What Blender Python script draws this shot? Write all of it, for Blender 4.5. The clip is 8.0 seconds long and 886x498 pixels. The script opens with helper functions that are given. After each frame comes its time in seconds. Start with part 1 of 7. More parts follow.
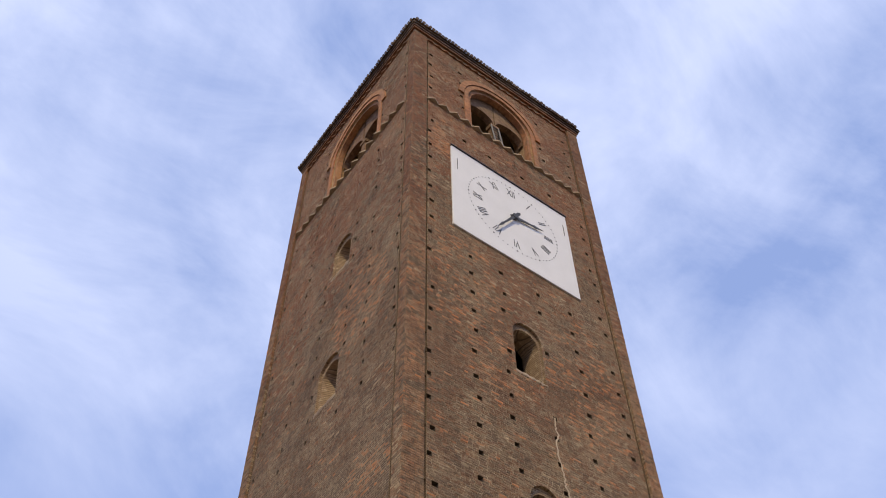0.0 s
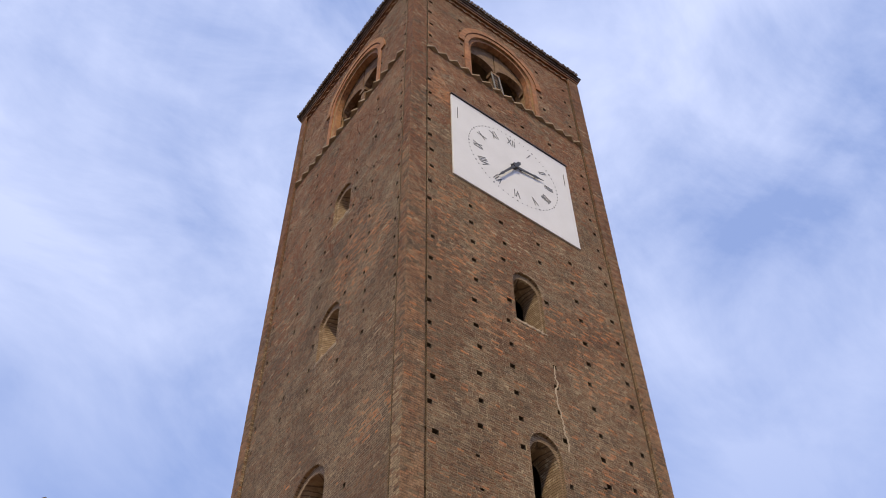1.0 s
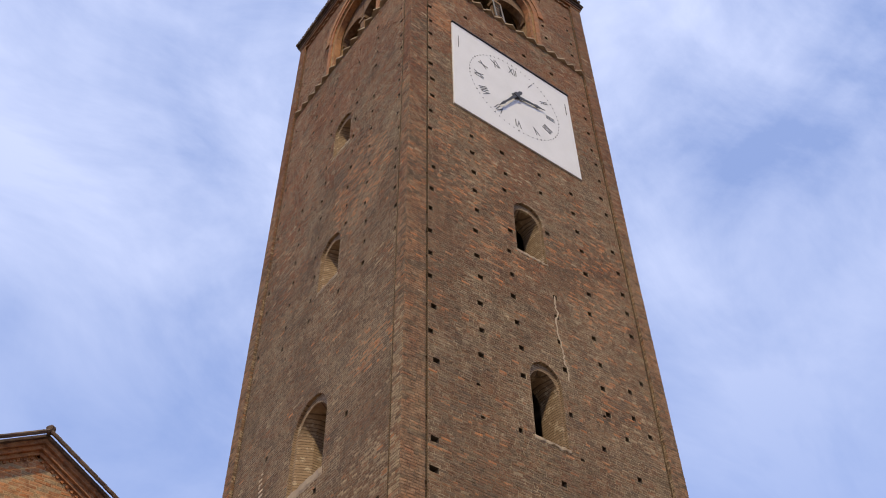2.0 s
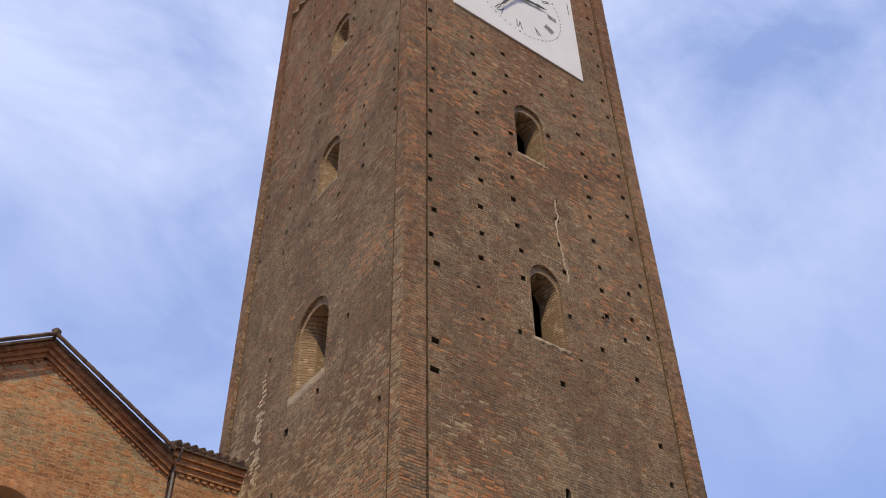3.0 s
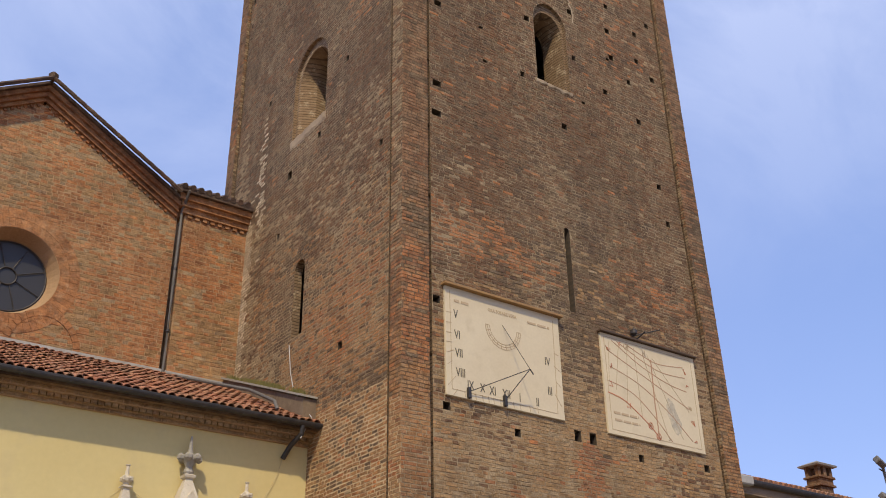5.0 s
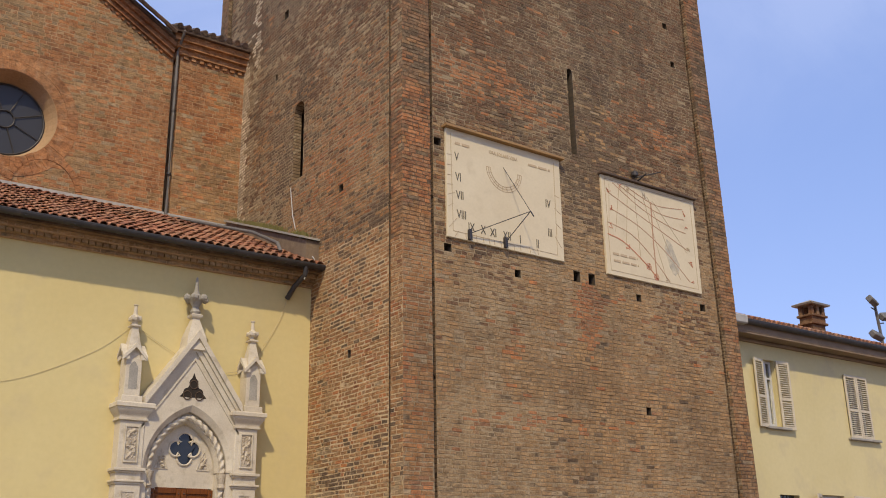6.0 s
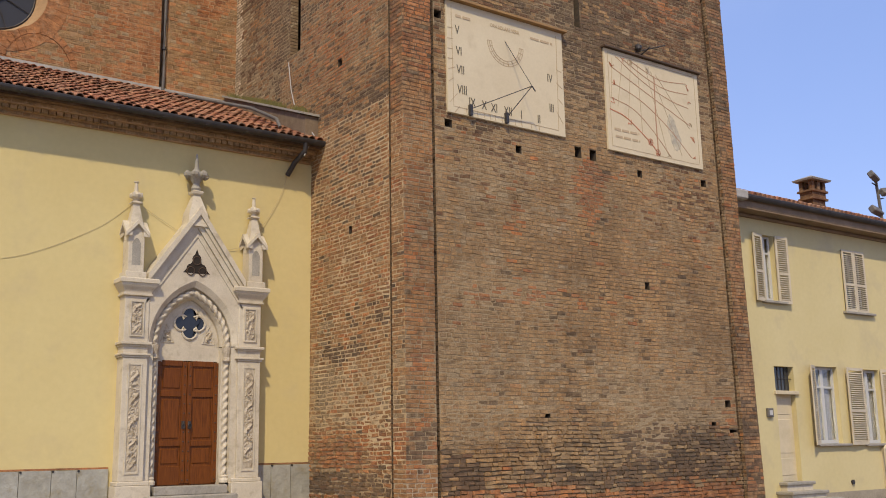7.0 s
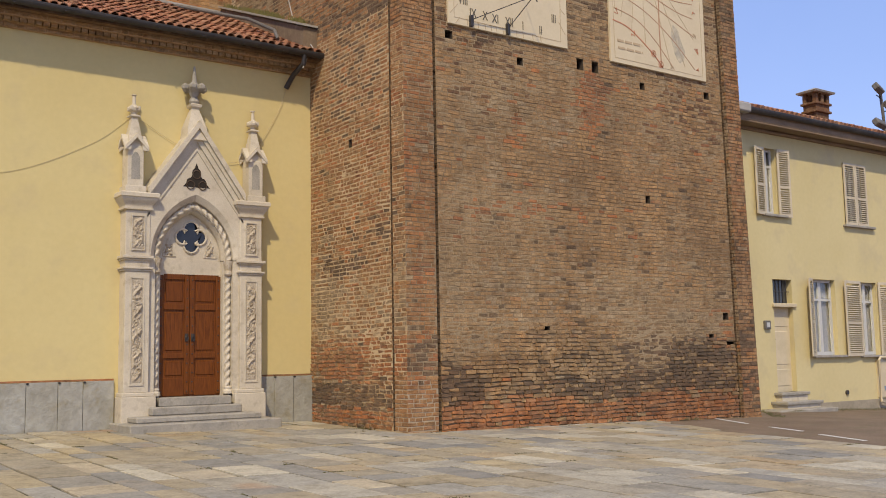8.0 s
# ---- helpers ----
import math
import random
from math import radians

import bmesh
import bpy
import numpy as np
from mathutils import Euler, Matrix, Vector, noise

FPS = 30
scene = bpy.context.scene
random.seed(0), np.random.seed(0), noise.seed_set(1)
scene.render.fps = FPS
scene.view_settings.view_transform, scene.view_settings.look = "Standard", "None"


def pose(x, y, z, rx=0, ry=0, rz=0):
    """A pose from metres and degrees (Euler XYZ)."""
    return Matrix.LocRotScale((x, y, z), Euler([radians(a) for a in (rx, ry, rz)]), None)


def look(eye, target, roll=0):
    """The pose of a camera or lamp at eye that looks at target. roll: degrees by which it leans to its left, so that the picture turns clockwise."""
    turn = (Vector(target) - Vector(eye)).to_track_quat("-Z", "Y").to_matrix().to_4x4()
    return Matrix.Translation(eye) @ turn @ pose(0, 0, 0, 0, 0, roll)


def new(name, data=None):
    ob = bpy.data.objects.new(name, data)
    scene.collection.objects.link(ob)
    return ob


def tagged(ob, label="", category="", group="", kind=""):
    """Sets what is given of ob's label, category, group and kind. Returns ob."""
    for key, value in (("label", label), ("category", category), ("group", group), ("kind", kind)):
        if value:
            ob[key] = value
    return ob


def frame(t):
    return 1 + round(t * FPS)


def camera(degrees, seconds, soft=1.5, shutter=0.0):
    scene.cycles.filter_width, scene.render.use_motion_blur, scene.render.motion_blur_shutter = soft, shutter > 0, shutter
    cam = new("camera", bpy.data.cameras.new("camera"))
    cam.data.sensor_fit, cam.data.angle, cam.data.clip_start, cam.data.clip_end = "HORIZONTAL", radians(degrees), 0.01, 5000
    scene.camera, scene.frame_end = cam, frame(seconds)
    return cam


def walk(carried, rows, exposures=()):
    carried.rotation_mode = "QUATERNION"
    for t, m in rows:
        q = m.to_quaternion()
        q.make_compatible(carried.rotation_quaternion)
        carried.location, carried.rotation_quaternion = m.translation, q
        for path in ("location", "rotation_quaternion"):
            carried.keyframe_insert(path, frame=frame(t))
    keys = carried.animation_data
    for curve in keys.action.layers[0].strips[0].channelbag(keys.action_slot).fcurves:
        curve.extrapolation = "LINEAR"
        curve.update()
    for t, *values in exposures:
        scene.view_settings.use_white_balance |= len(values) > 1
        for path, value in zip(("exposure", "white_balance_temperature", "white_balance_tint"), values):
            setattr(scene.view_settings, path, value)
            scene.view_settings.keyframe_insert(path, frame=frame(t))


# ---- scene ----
# camera: a tilt on the spot, from the belfry down to the pavement
cam = camera(47.66, 8.0, soft=1.0)
EYE = (-9.278, -13.937, 1.2)
TILTS = [
    (0.0, 144.185, 0.561, -36.296),
    (0.5, 142.921, 0.620, -36.212),
    (1.0, 141.306, 0.590, -36.247),
    (1.2, 140.598, 0.590, -36.230),
    (2.3, 135.791, 0.630, -36.130),
    (2.5, 134.631, 0.670, -36.094),
    (3.0, 131.828, 0.686, -36.057),
    (3.5, 129.111, 0.690, -36.035),
    (4.0, 125.473, 0.735, -35.985),
    (4.2, 124.003, 0.750, -35.970),
    (5.3, 114.542, 0.853, -35.820),
    (5.5, 112.767, 0.862, -35.806),
    (6.0, 108.250, 0.918, -35.760),
    (6.5, 104.691, 0.954, -35.723),
    (7.0, 101.189, 1.019, -35.697),
    (7.5, 98.148, 1.060, -35.670),
    (8.0, 96.268, 1.074, -35.665),
]
walk(cam, [(t, pose(*EYE, a, b, c)) for t, a, b, c in TILTS])

# ---- light: afternoon-ish sun from the square's side, thin cloud over blue ----
SUN_TO = Vector((-0.90, -1.0, 1.42)).normalized()
SUN_EL = math.asin(SUN_TO.z)
world = bpy.data.worlds.new("sky")
scene.world = world
world.use_nodes = True
wn, wl = world.node_tree.nodes, world.node_tree.links
wn.clear()
w_out = wn.new("ShaderNodeOutputWorld")
w_bg = wn.new("ShaderNodeBackground")
w_sky = wn.new("ShaderNodeTexSky")
w_sky.sky_type = "NISHITA"
w_sky.sun_disc = False
w_sky.sun_elevation = SUN_EL
w_sky.sun_rotation = math.atan2(SUN_TO.x, SUN_TO.y)
w_sky.air_density, w_sky.dust_density, w_sky.ozone_density = 1.0, 0.6, 1.5
w_tc = wn.new("ShaderNodeTexCoord")
w_map = wn.new("ShaderNodeMapping")
w_map.inputs["Rotation"].default_value = (0.3, -0.5, 0.6)
w_map.inputs["Location"].default_value = (0.75, 0.35, 1.4)
w_map.inputs["Scale"].default_value = (1.0, 1.0, 1.5)
w_n1 = wn.new("ShaderNodeTexNoise")
w_n1.inputs["Scale"].default_value = 2.3
w_n1.inputs["Detail"].default_value = 6
w_n1.inputs["Roughness"].default_value = 0.52
w_n1.inputs["Distortion"].default_value = 0.5
# torn wisps drawn out along the wind
w_map2 = wn.new("ShaderNodeMapping")
w_map2.inputs["Rotation"].default_value = (0.2, 0.5, -0.35)
w_map2.inputs["Scale"].default_value = (1.5, 2.9, 2.3)
w_n2 = wn.new("ShaderNodeTexNoise")
w_n2.inputs["Scale"].default_value = 2.4
w_n2.inputs["Detail"].default_value = 9
w_n2.inputs["Roughness"].default_value = 0.6
w_n2.inputs["Distortion"].default_value = 0.45
w_sum = wn.new("ShaderNodeMix")
w_sum.data_type = "FLOAT"
w_sum.inputs[0].default_value = 0.42
w_ramp = wn.new("ShaderNodeValToRGB")
w_ramp.color_ramp.elements[0].position = 0.37
w_ramp.color_ramp.elements[1].position = 0.57
w_ramp.color_ramp.elements[0].color = (0.15, 0.15, 0.15, 1)
w_ramp.color_ramp.elements[1].color = (1.0, 1.0, 1.0, 1)
w_mix = wn.new("ShaderNodeMix")
w_mix.data_type = "RGBA"
w_gain = wn.new("ShaderNodeMix")
w_gain.data_type, w_gain.blend_type = "RGBA", "MULTIPLY"
w_gain.inputs[0].default_value = 1.0
w_gain.inputs[7].default_value = (1.2, 1.05, 1.15, 1)
wl.new(w_tc.outputs["Generated"], w_map.inputs[0])
wl.new(w_map.outputs[0], w_n1.inputs["Vector"])
wl.new(w_tc.outputs["Generated"], w_map2.inputs[0])
wl.new(w_map2.outputs[0], w_n2.inputs["Vector"])
wl.new(w_n1.outputs["Fac"], w_sum.inputs[2])
wl.new(w_n2.outputs["Fac"], w_sum.inputs[3])
wl.new(w_sum.outputs[0], w_ramp.inputs[0])
wl.new(w_sky.outputs[0], w_gain.inputs[6])
# high thin haze evens the blue between zenith and horizon
w_haze = wn.new("ShaderNodeMix")
w_haze.data_type = "RGBA"
w_haze.inputs[0].default_value = 0.70
w_haze.inputs[7].default_value = (1.05, 1.58, 3.2, 1)
wl.new(w_gain.outputs[2], w_haze.inputs[6])
wl.new(w_haze.outputs[2], w_mix.inputs[6])
# cloud thins towards the horizon
w_sep = wn.new("ShaderNodeSeparateXYZ")
w_low = wn.new("ShaderNodeMapRange")
w_low.inputs["From Min"].default_value, w_low.inputs["From Max"].default_value = 0.38, 0.78
w_low.inputs["To Min"].default_value, w_low.inputs["To Max"].default_value = 0.05, 1.0
w_thin = wn.new("ShaderNodeMath")
w_thin.operation = "MULTIPLY"
wl.new(w_tc.outputs["Generated"], w_sep.inputs[0])
wl.new(w_sep.outputs["Z"], w_low.inputs["Value"])
wl.new(w_ramp.outputs[0], w_thin.inputs[0])
wl.new(w_low.outputs[0], w_thin.inputs[1])
wl.new(w_thin.outputs[0], w_mix.inputs[0])
w_mix.inputs[7].default_value = (2.95, 3.3, 4.6, 1)
wl.new(w_mix.outputs[2], w_bg.inputs[0])
w_bg.inputs[1].default_value = 0.14
wl.new(w_bg.outputs[0], w_out.inputs[0])

sun_data = bpy.data.lights.new("sun", "SUN")
sun_data.energy, sun_data.angle, sun_data.color = 2.03, radians(1.5), (1.0, 0.84, 0.56)
sun = new("sun", sun_data)
sun.matrix_world = look((0, -30, 60), Vector((0, -30, 60)) - SUN_TO)
scene.view_settings.exposure = 0.75


# ---- materials ----
def principled(name, colour, rough=0.8, metal=0.0):
    m = bpy.data.materials.new(name)
    m.use_nodes = True
    b = m.node_tree.nodes["Principled BSDF"]
    b.inputs["Base Color"].default_value = (*colour, 1)
    b.inputs["Roughness"].default_value = rough
    b.inputs["Metallic"].default_value = metal
    return m


def add(m, kind, **values):
    n = m.node_tree.nodes.new("ShaderNode" + kind)
    for k, v in values.items():
        n.inputs[k.replace("_", " ")].default_value = v
    return n


def wire(m, a, b):
    m.node_tree.links.new(a, b)


def ramp(m, source, stops):
    r = m.node_tree.nodes.new("ShaderNodeValToRGB")
    e = r.color_ramp.elements
    while len(e) < len(stops):
        e.new(0.5)
    for el, (p, c) in zip(e, stops):
        el.position = p
        el.color = (*c, 1) if len(c) == 3 else c
    wire(m, source, r.inputs[0])
    return r.outputs[0]


def blend(m, fac, a, b, mode="MIX"):
    n = m.node_tree.nodes.new("ShaderNodeMix")
    n.data_type, n.blend_type = "RGBA", mode
    for k, v in ((0, fac), (6, a), (7, b)):
        if isinstance(v, (int, float)):
            n.inputs[k].default_value = v
        elif isinstance(v, tuple):
            n.inputs[k].default_value = (*v, 1)
        else:
            wire(m, v, n.inputs[k])
    return n.outputs[2]


def calc(m, op, a, b=0.0, clamp=False):
    n = m.node_tree.nodes.new("ShaderNodeMath")
    n.operation, n.use_clamp = op, clamp
    for k, v in ((0, a), (1, b)):
        if isinstance(v, (int, float)):
            n.inputs[k].default_value = v
        else:
            wire(m, v, n.inputs[k])
    return n.outputs[0]


def place_of(m):
    return add(m, "NewGeometry").outputs["Position"]


def noise_of(m, scale, detail=4, rough=0.55, vector=None, stretch=None):
    v = vector or place_of(m)
    if stretch:
        mp = add(m, "Mapping", Scale=stretch)
        wire(m, v, mp.inputs[0])
        v = mp.outputs[0]
    n = add(m, "TexNoise", Scale=scale, Detail=detail, Roughness=rough)
    wire(m, v, n.inputs["Vector"])
    return n.outputs["Fac"]


def bump(m, height, strength=0.3, distance=0.01):
    b = add(m, "Bump", Strength=strength, Distance=distance)
    wire(m, height, b.inputs["Height"])
    wire(m, b.outputs[0], m.node_tree.nodes["Principled BSDF"].inputs["Normal"])


def base(m, colour):
    wire(m, colour, m.node_tree.nodes["Principled BSDF"].inputs["Base Color"])


def piece_random(m):
    a = add(m, "NewGeometry").outputs["Random Per Island"]
    b = add(m, "ObjectInfo").outputs["Random"]
    return calc(m, "FRACT", calc(m, "ADD", a, b))


def lime_smear(m, col, amount, tone=(0.30, 0.222, 0.128)):
    """Old lime spread over bricks and joints alike, in ragged patches."""
    ragged = noise_of(m, 2.1, 9, 0.74)
    where = noise_of(m, 0.33, 4, 0.6)
    f = ramp(m, calc(m, "ADD", ragged, calc(m, "MULTIPLY", where, 0.9)), [(0.90, (0, 0, 0)), (1.08, (amount,) * 3)])
    return blend(m, f, col, tone)


def mottled(name, c1, c2, scale=2.0, fine=30.0, rough=0.85, relief=0.25, metal=0.0, c3=None, dist=0.01, stretch=None, speck=0.13):
    """A surface with broad stains and fine grain."""
    m = principled(name, c1, rough, metal)
    broad = noise_of(m, scale, 5, 0.6, stretch=stretch)
    grain = noise_of(m, fine, 3)
    col = ramp(m, broad, [(0.35, c1), (0.65, c2)])
    if c3:
        col = blend(m, ramp(m, noise_of(m, scale * 2.7, 4), [(0.55, (0, 0, 0)), (0.72, (0.7, 0.7, 0.7))]), col, c3)
    g = ramp(m, grain, [(0.3, (1 - speck,) * 3), (0.7, (1 + speck * 0.6,) * 3)])
    base(m, blend(m, 1.0, col, g, "MULTIPLY"))
    bump(m, grain, relief, dist)
    return m


def brick_material(name, tones, patch, mortar_wash=0.25, orange=0.5, grey=0.5, smear=0.22):
    """Fired brick: each piece near one tone, weathered in drifts, streaks and smears of lime."""
    m = principled(name, tones[1], 0.92)
    r = piece_random(m)
    n = len(tones)
    col = ramp(m, r, [(i / (n - 1), c) for i, c in enumerate(tones)])
    soot = ramp(m, noise_of(m, 0.22, 6, 0.65), [(0.42, (0, 0, 0)), (0.68, (grey, grey, grey))])
    col = blend(m, soot, col, patch)
    rare = ramp(m, calc(m, "FRACT", calc(m, "MULTIPLY", r, 23.7)), [(0.955, (0, 0, 0)), (0.97, (orange * 0.6,) * 3)])
    col = blend(m, rare, col, (0.33, 0.135, 0.058))
    wash = ramp(m, noise_of(m, 7.0, 6, 0.7), [(0.5, (0, 0, 0)), (0.74, (mortar_wash,) * 3)])
    col = blend(m, wash, col, (0.36, 0.275, 0.175))
    col = lime_smear(m, col, smear)
    drift = ramp(m, noise_of(m, 0.9, 6, 0.68, stretch=(1, 1, 1.5)), [(0.32, (0.70, 0.70, 0.72)), (0.5, (1.0, 1.0, 1.0)), (0.68, (1.22, 1.2, 1.16))])
    col = blend(m, 1.0, col, drift, "MULTIPLY")
    streak = ramp(m, noise_of(m, 1.6, 4, 0.6, stretch=(3.0, 3.0, 0.16)), [(0.36, (0.92, 0.92, 0.92)), (0.56, (1.03, 1.03, 1.03))])
    col = blend(m, 1.0, col, streak, "MULTIPLY")
    grain = noise_of(m, 42.0, 5, 0.68)
    g = ramp(m, grain, [(0.30, (0.66, 0.66, 0.66)), (0.52, (1.0, 1.0, 1.0)), (0.72, (1.22, 1.22, 1.22))])
    blotch = ramp(m, noise_of(m, 5.5, 6, 0.7, stretch=(1, 1, 1.7)), [(0.33, (0.56, 0.53, 0.50)), (0.5, (1.0, 1.0, 1.0)), (0.66, (1.27, 1.27, 1.24))])
    col = blend(m, 1.0, col, blotch, "MULTIPLY")
    base(m, blend(m, 1.0, col, g, "MULTIPLY"))
    bump(m, noise_of(m, 20.0, 6, 0.72), 0.9, 0.018)
    return m


M_BRICK = brick_material("tower_brick", [(0.107, 0.050, 0.023), (0.147, 0.068, 0.029), (0.123, 0.058, 0.026), (0.163, 0.078, 0.033), (0.131, 0.064, 0.028), (0.159, 0.070, 0.028)], (0.14, 0.083, 0.043), 0.45, 0.8, 0.6, 0.15)
M_BRICK_GREY = brick_material("weathered_grey_brick", [(0.096, 0.057, 0.028), (0.128, 0.077, 0.039), (0.112, 0.067, 0.033), (0.144, 0.090, 0.046), (0.121, 0.072, 0.036)], (0.145, 0.098, 0.053), 0.45, 0.4, 0.5, 0.2)
M_BRICK_DARK = brick_material("sooty_shade_brick", [(0.105, 0.064, 0.035), (0.147, 0.086, 0.044), (0.123, 0.074, 0.041), (0.173, 0.096, 0.048)], (0.085, 0.063, 0.042), 0.2, 0.25, 0.4, 0.1)
M_BRICK_PALE = brick_material("limed_brick", [(0.27, 0.185, 0.1), (0.33, 0.235, 0.135), (0.29, 0.195, 0.105), (0.25, 0.16, 0.085)], (0.27, 0.19, 0.11), 0.7, 0.4, 0.4, 0.5)
M_BRICK_LOW = brick_material("worn_brick", [(0.267, 0.152, 0.064), (0.321, 0.190, 0.082), (0.286, 0.164, 0.069), (0.341, 0.202, 0.090), (0.302, 0.163, 0.065)], (0.17, 0.11, 0.055), 0.5, 0.55, 0.6, 0.4)
M_TAN = brick_material("tan_orange_brick", [(0.240, 0.116, 0.043), (0.318, 0.161, 0.062), (0.285, 0.126, 0.043), (0.330, 0.177, 0.073), (0.285, 0.113, 0.036)], (0.19, 0.11, 0.05), 0.45, 0.9, 0.6, 0.25)
M_CHURCH_BRICK = brick_material("church_brick", [(0.332, 0.137, 0.050), (0.401, 0.173, 0.066), (0.360, 0.151, 0.057), (0.429, 0.190, 0.074), (0.349, 0.151, 0.058)], (0.265, 0.15, 0.07), 0.5, 0.5, 0.4, 0.2)
M_ORANGE = brick_material("orange_brick", [(0.25, 0.095, 0.036), (0.41, 0.155, 0.05), (0.33, 0.12, 0.04), (0.24, 0.1, 0.042), (0.36, 0.16, 0.06)], (0.23, 0.115, 0.05), 0.4, 0.5, 0.4, 0.15)
M_TOP = brick_material("red_brown_brick", [(0.138, 0.051, 0.019), (0.183, 0.065, 0.024), (0.154, 0.057, 0.021), (0.196, 0.073, 0.027), (0.173, 0.067, 0.025)], (0.14, 0.075, 0.036), 0.35, 0.8, 0.5, 0.1)
M_LIMED = brick_material("lime_smeared_brick", [(0.550, 0.438, 0.300), (0.650, 0.525, 0.375), (0.500, 0.388, 0.256), (0.413, 0.300, 0.188)], (0.40, 0.31, 0.21), 0.8, 0.2, 0.3, 0.6)
M_MORTAR = principled("mortar", (0.25, 0.18, 0.105), 0.95)


def mortar_nodes(m, k=1.0):
    broad = noise_of(m, 0.35, 5, 0.6)
    col = ramp(m, broad, [(0.35, (0.14 * k, 0.096 * k, 0.054 * k)), (0.65, (0.26 * k, 0.185 * k, 0.106 * k))])
    col = lime_smear(m, col, 0.7, (0.34, 0.255, 0.15))
    grain = noise_of(m, 30, 4)
    base(m, blend(m, 1.0, col, ramp(m, grain, [(0.3, (0.7,) * 3), (0.7, (1.15,) * 3)]), "MULTIPLY"))
    bump(m, grain, 0.6, 0.012)


mortar_nodes(M_MORTAR)
M_MORTAR_LIGHT = principled("light_lime_mortar", (0.34, 0.25, 0.15), 0.95)
mortar_nodes(M_MORTAR_LIGHT, 1.25)
M_MORTAR_BUFF = mottled("buff_lime_mortar", (0.56, 0.42, 0.25), (0.40, 0.275, 0.145), 1.3, 25, 0.95, 0.5, c3=(0.27, 0.17, 0.085))
M_MORTAR_WARM = mottled("warm_mortar", (0.42, 0.27, 0.145), (0.33, 0.20, 0.10), 0.9, 25, 0.95, 0.4)
# shade and smoke inside deep holes, put into the lining's colour
M_RECESS_DARK = mottled("dark_recess", (0.06, 0.043, 0.029), (0.085, 0.06, 0.04), 3, 30, 0.95, 0.2)
M_MORTAR_PALE = mottled("pale_mortar", (0.42, 0.33, 0.22), (0.33, 0.25, 0.165), 0.9, 25, 0.95, 0.4)
M_PLASTER = mottled("yellow_plaster", (0.605, 0.50, 0.238), (0.575, 0.465, 0.212), 0.45, 9, 0.92, 0.05, c3=(0.535, 0.435, 0.225), speck=0.03)
M_HOUSE = mottled("pale_yellow_plaster", (0.60, 0.51, 0.275), (0.565, 0.475, 0.245), 0.45, 9, 0.92, 0.05, c3=(0.50, 0.42, 0.25), speck=0.03)
M_STONE = mottled("white_stone", (0.585, 0.52, 0.41), (0.50, 0.435, 0.335), 2.2, 40, 0.75, 0.12, c3=(0.36, 0.30, 0.215), speck=0.08)
M_STONE_GREY = mottled("grey_stone", (0.27, 0.25, 0.215), (0.35, 0.32, 0.27), 3.0, 35, 0.75, 0.2, c3=(0.19, 0.17, 0.14))
M_CARVED = mottled("carved_stone", (0.50, 0.43, 0.33), (0.38, 0.315, 0.23), 9.0, 40, 0.8, 0.5, c3=(0.27, 0.21, 0.14), dist=0.02)
M_DIAL = mottled("cream_dial_plaster", (0.62, 0.53, 0.37), (0.585, 0.49, 0.335), 1.1, 20, 0.85, 0.04, c3=(0.53, 0.44, 0.30), speck=0.03)
M_CLOCK = mottled("white_clock_plaster", (0.64, 0.63, 0.62), (0.60, 0.59, 0.58), 0.9, 18, 0.8, 0.04, speck=0.02)
M_BLACK = principled("black_paint", (0.035, 0.034, 0.036), 0.6)
M_NUMERAL = principled("worn_black_paint", (0.10, 0.10, 0.105), 0.7)
M_INK = principled("faded_black_paint", (0.10, 0.085, 0.065), 0.8)
M_FINE = principled("faded_brown_paint", (0.44, 0.33, 0.21), 0.85)
M_RUST = principled("faded_rust_paint", (0.40, 0.22, 0.13), 0.85)
M_RED = principled("faded_red_paint", (0.48, 0.17, 0.09), 0.85)
M_IRON = mottled("dark_iron", (0.05, 0.048, 0.05), (0.08, 0.07, 0.065), 6, 40, 0.55, 0.1, metal=0.6)
M_ZINC = mottled("weathered_zinc", (0.12, 0.115, 0.11), (0.17, 0.155, 0.14), 3, 40, 0.7, 0.05, metal=0.3)
M_DEEP = principled("deep_brown_shadow_gap", (0.022, 0.015, 0.010), 0.9)
M_DARKWOOD = mottled("dark_wood", (0.10, 0.06, 0.035), (0.06, 0.038, 0.025), 3, 30, 0.8, 0.3)


# ---- mesh tools ----
def holder(name, where=(0, 0, 0)):
    ob = new(name)
    ob.location = where
    return ob


def link_mesh(name, mesh, material, parent=None, label=""):
    if material:
        mesh.materials.append(material)
    ob = new(name, mesh)
    if parent is not None:
        ob.parent = parent
        if parent.type == "EMPTY":
            ob.matrix_parent_inverse = parent.matrix_basis.inverted()
    if label:
        tagged(ob, label)
    return ob


def part(name, bm, material, parent=None, label="", smooth=False):
    me = bpy.data.meshes.new(name)
    bmesh.ops.recalc_face_normals(bm, faces=bm.faces)
    bm.to_mesh(me)
    bm.free()
    if smooth:
        for p in me.polygons:
            p.use_smooth = True
    return link_mesh(name, me, material, parent, label)


def raw(name, verts, faces, material, parent=None, label="", tones=None):
    """A mesh from corner and face lists; material may be a list, chosen face by face by tones."""
    me = bpy.data.meshes.new(name)
    me.from_pydata([tuple(v) for v in verts], [], [tuple(f) for f in faces])
    me.update()
    if isinstance(material, (list, tuple)):
        for m in material:
            me.materials.append(m)
        if tones:
            me.polygons.foreach_set("material_index", tones)
        material = None
    return link_mesh(name, me, material, parent, label)


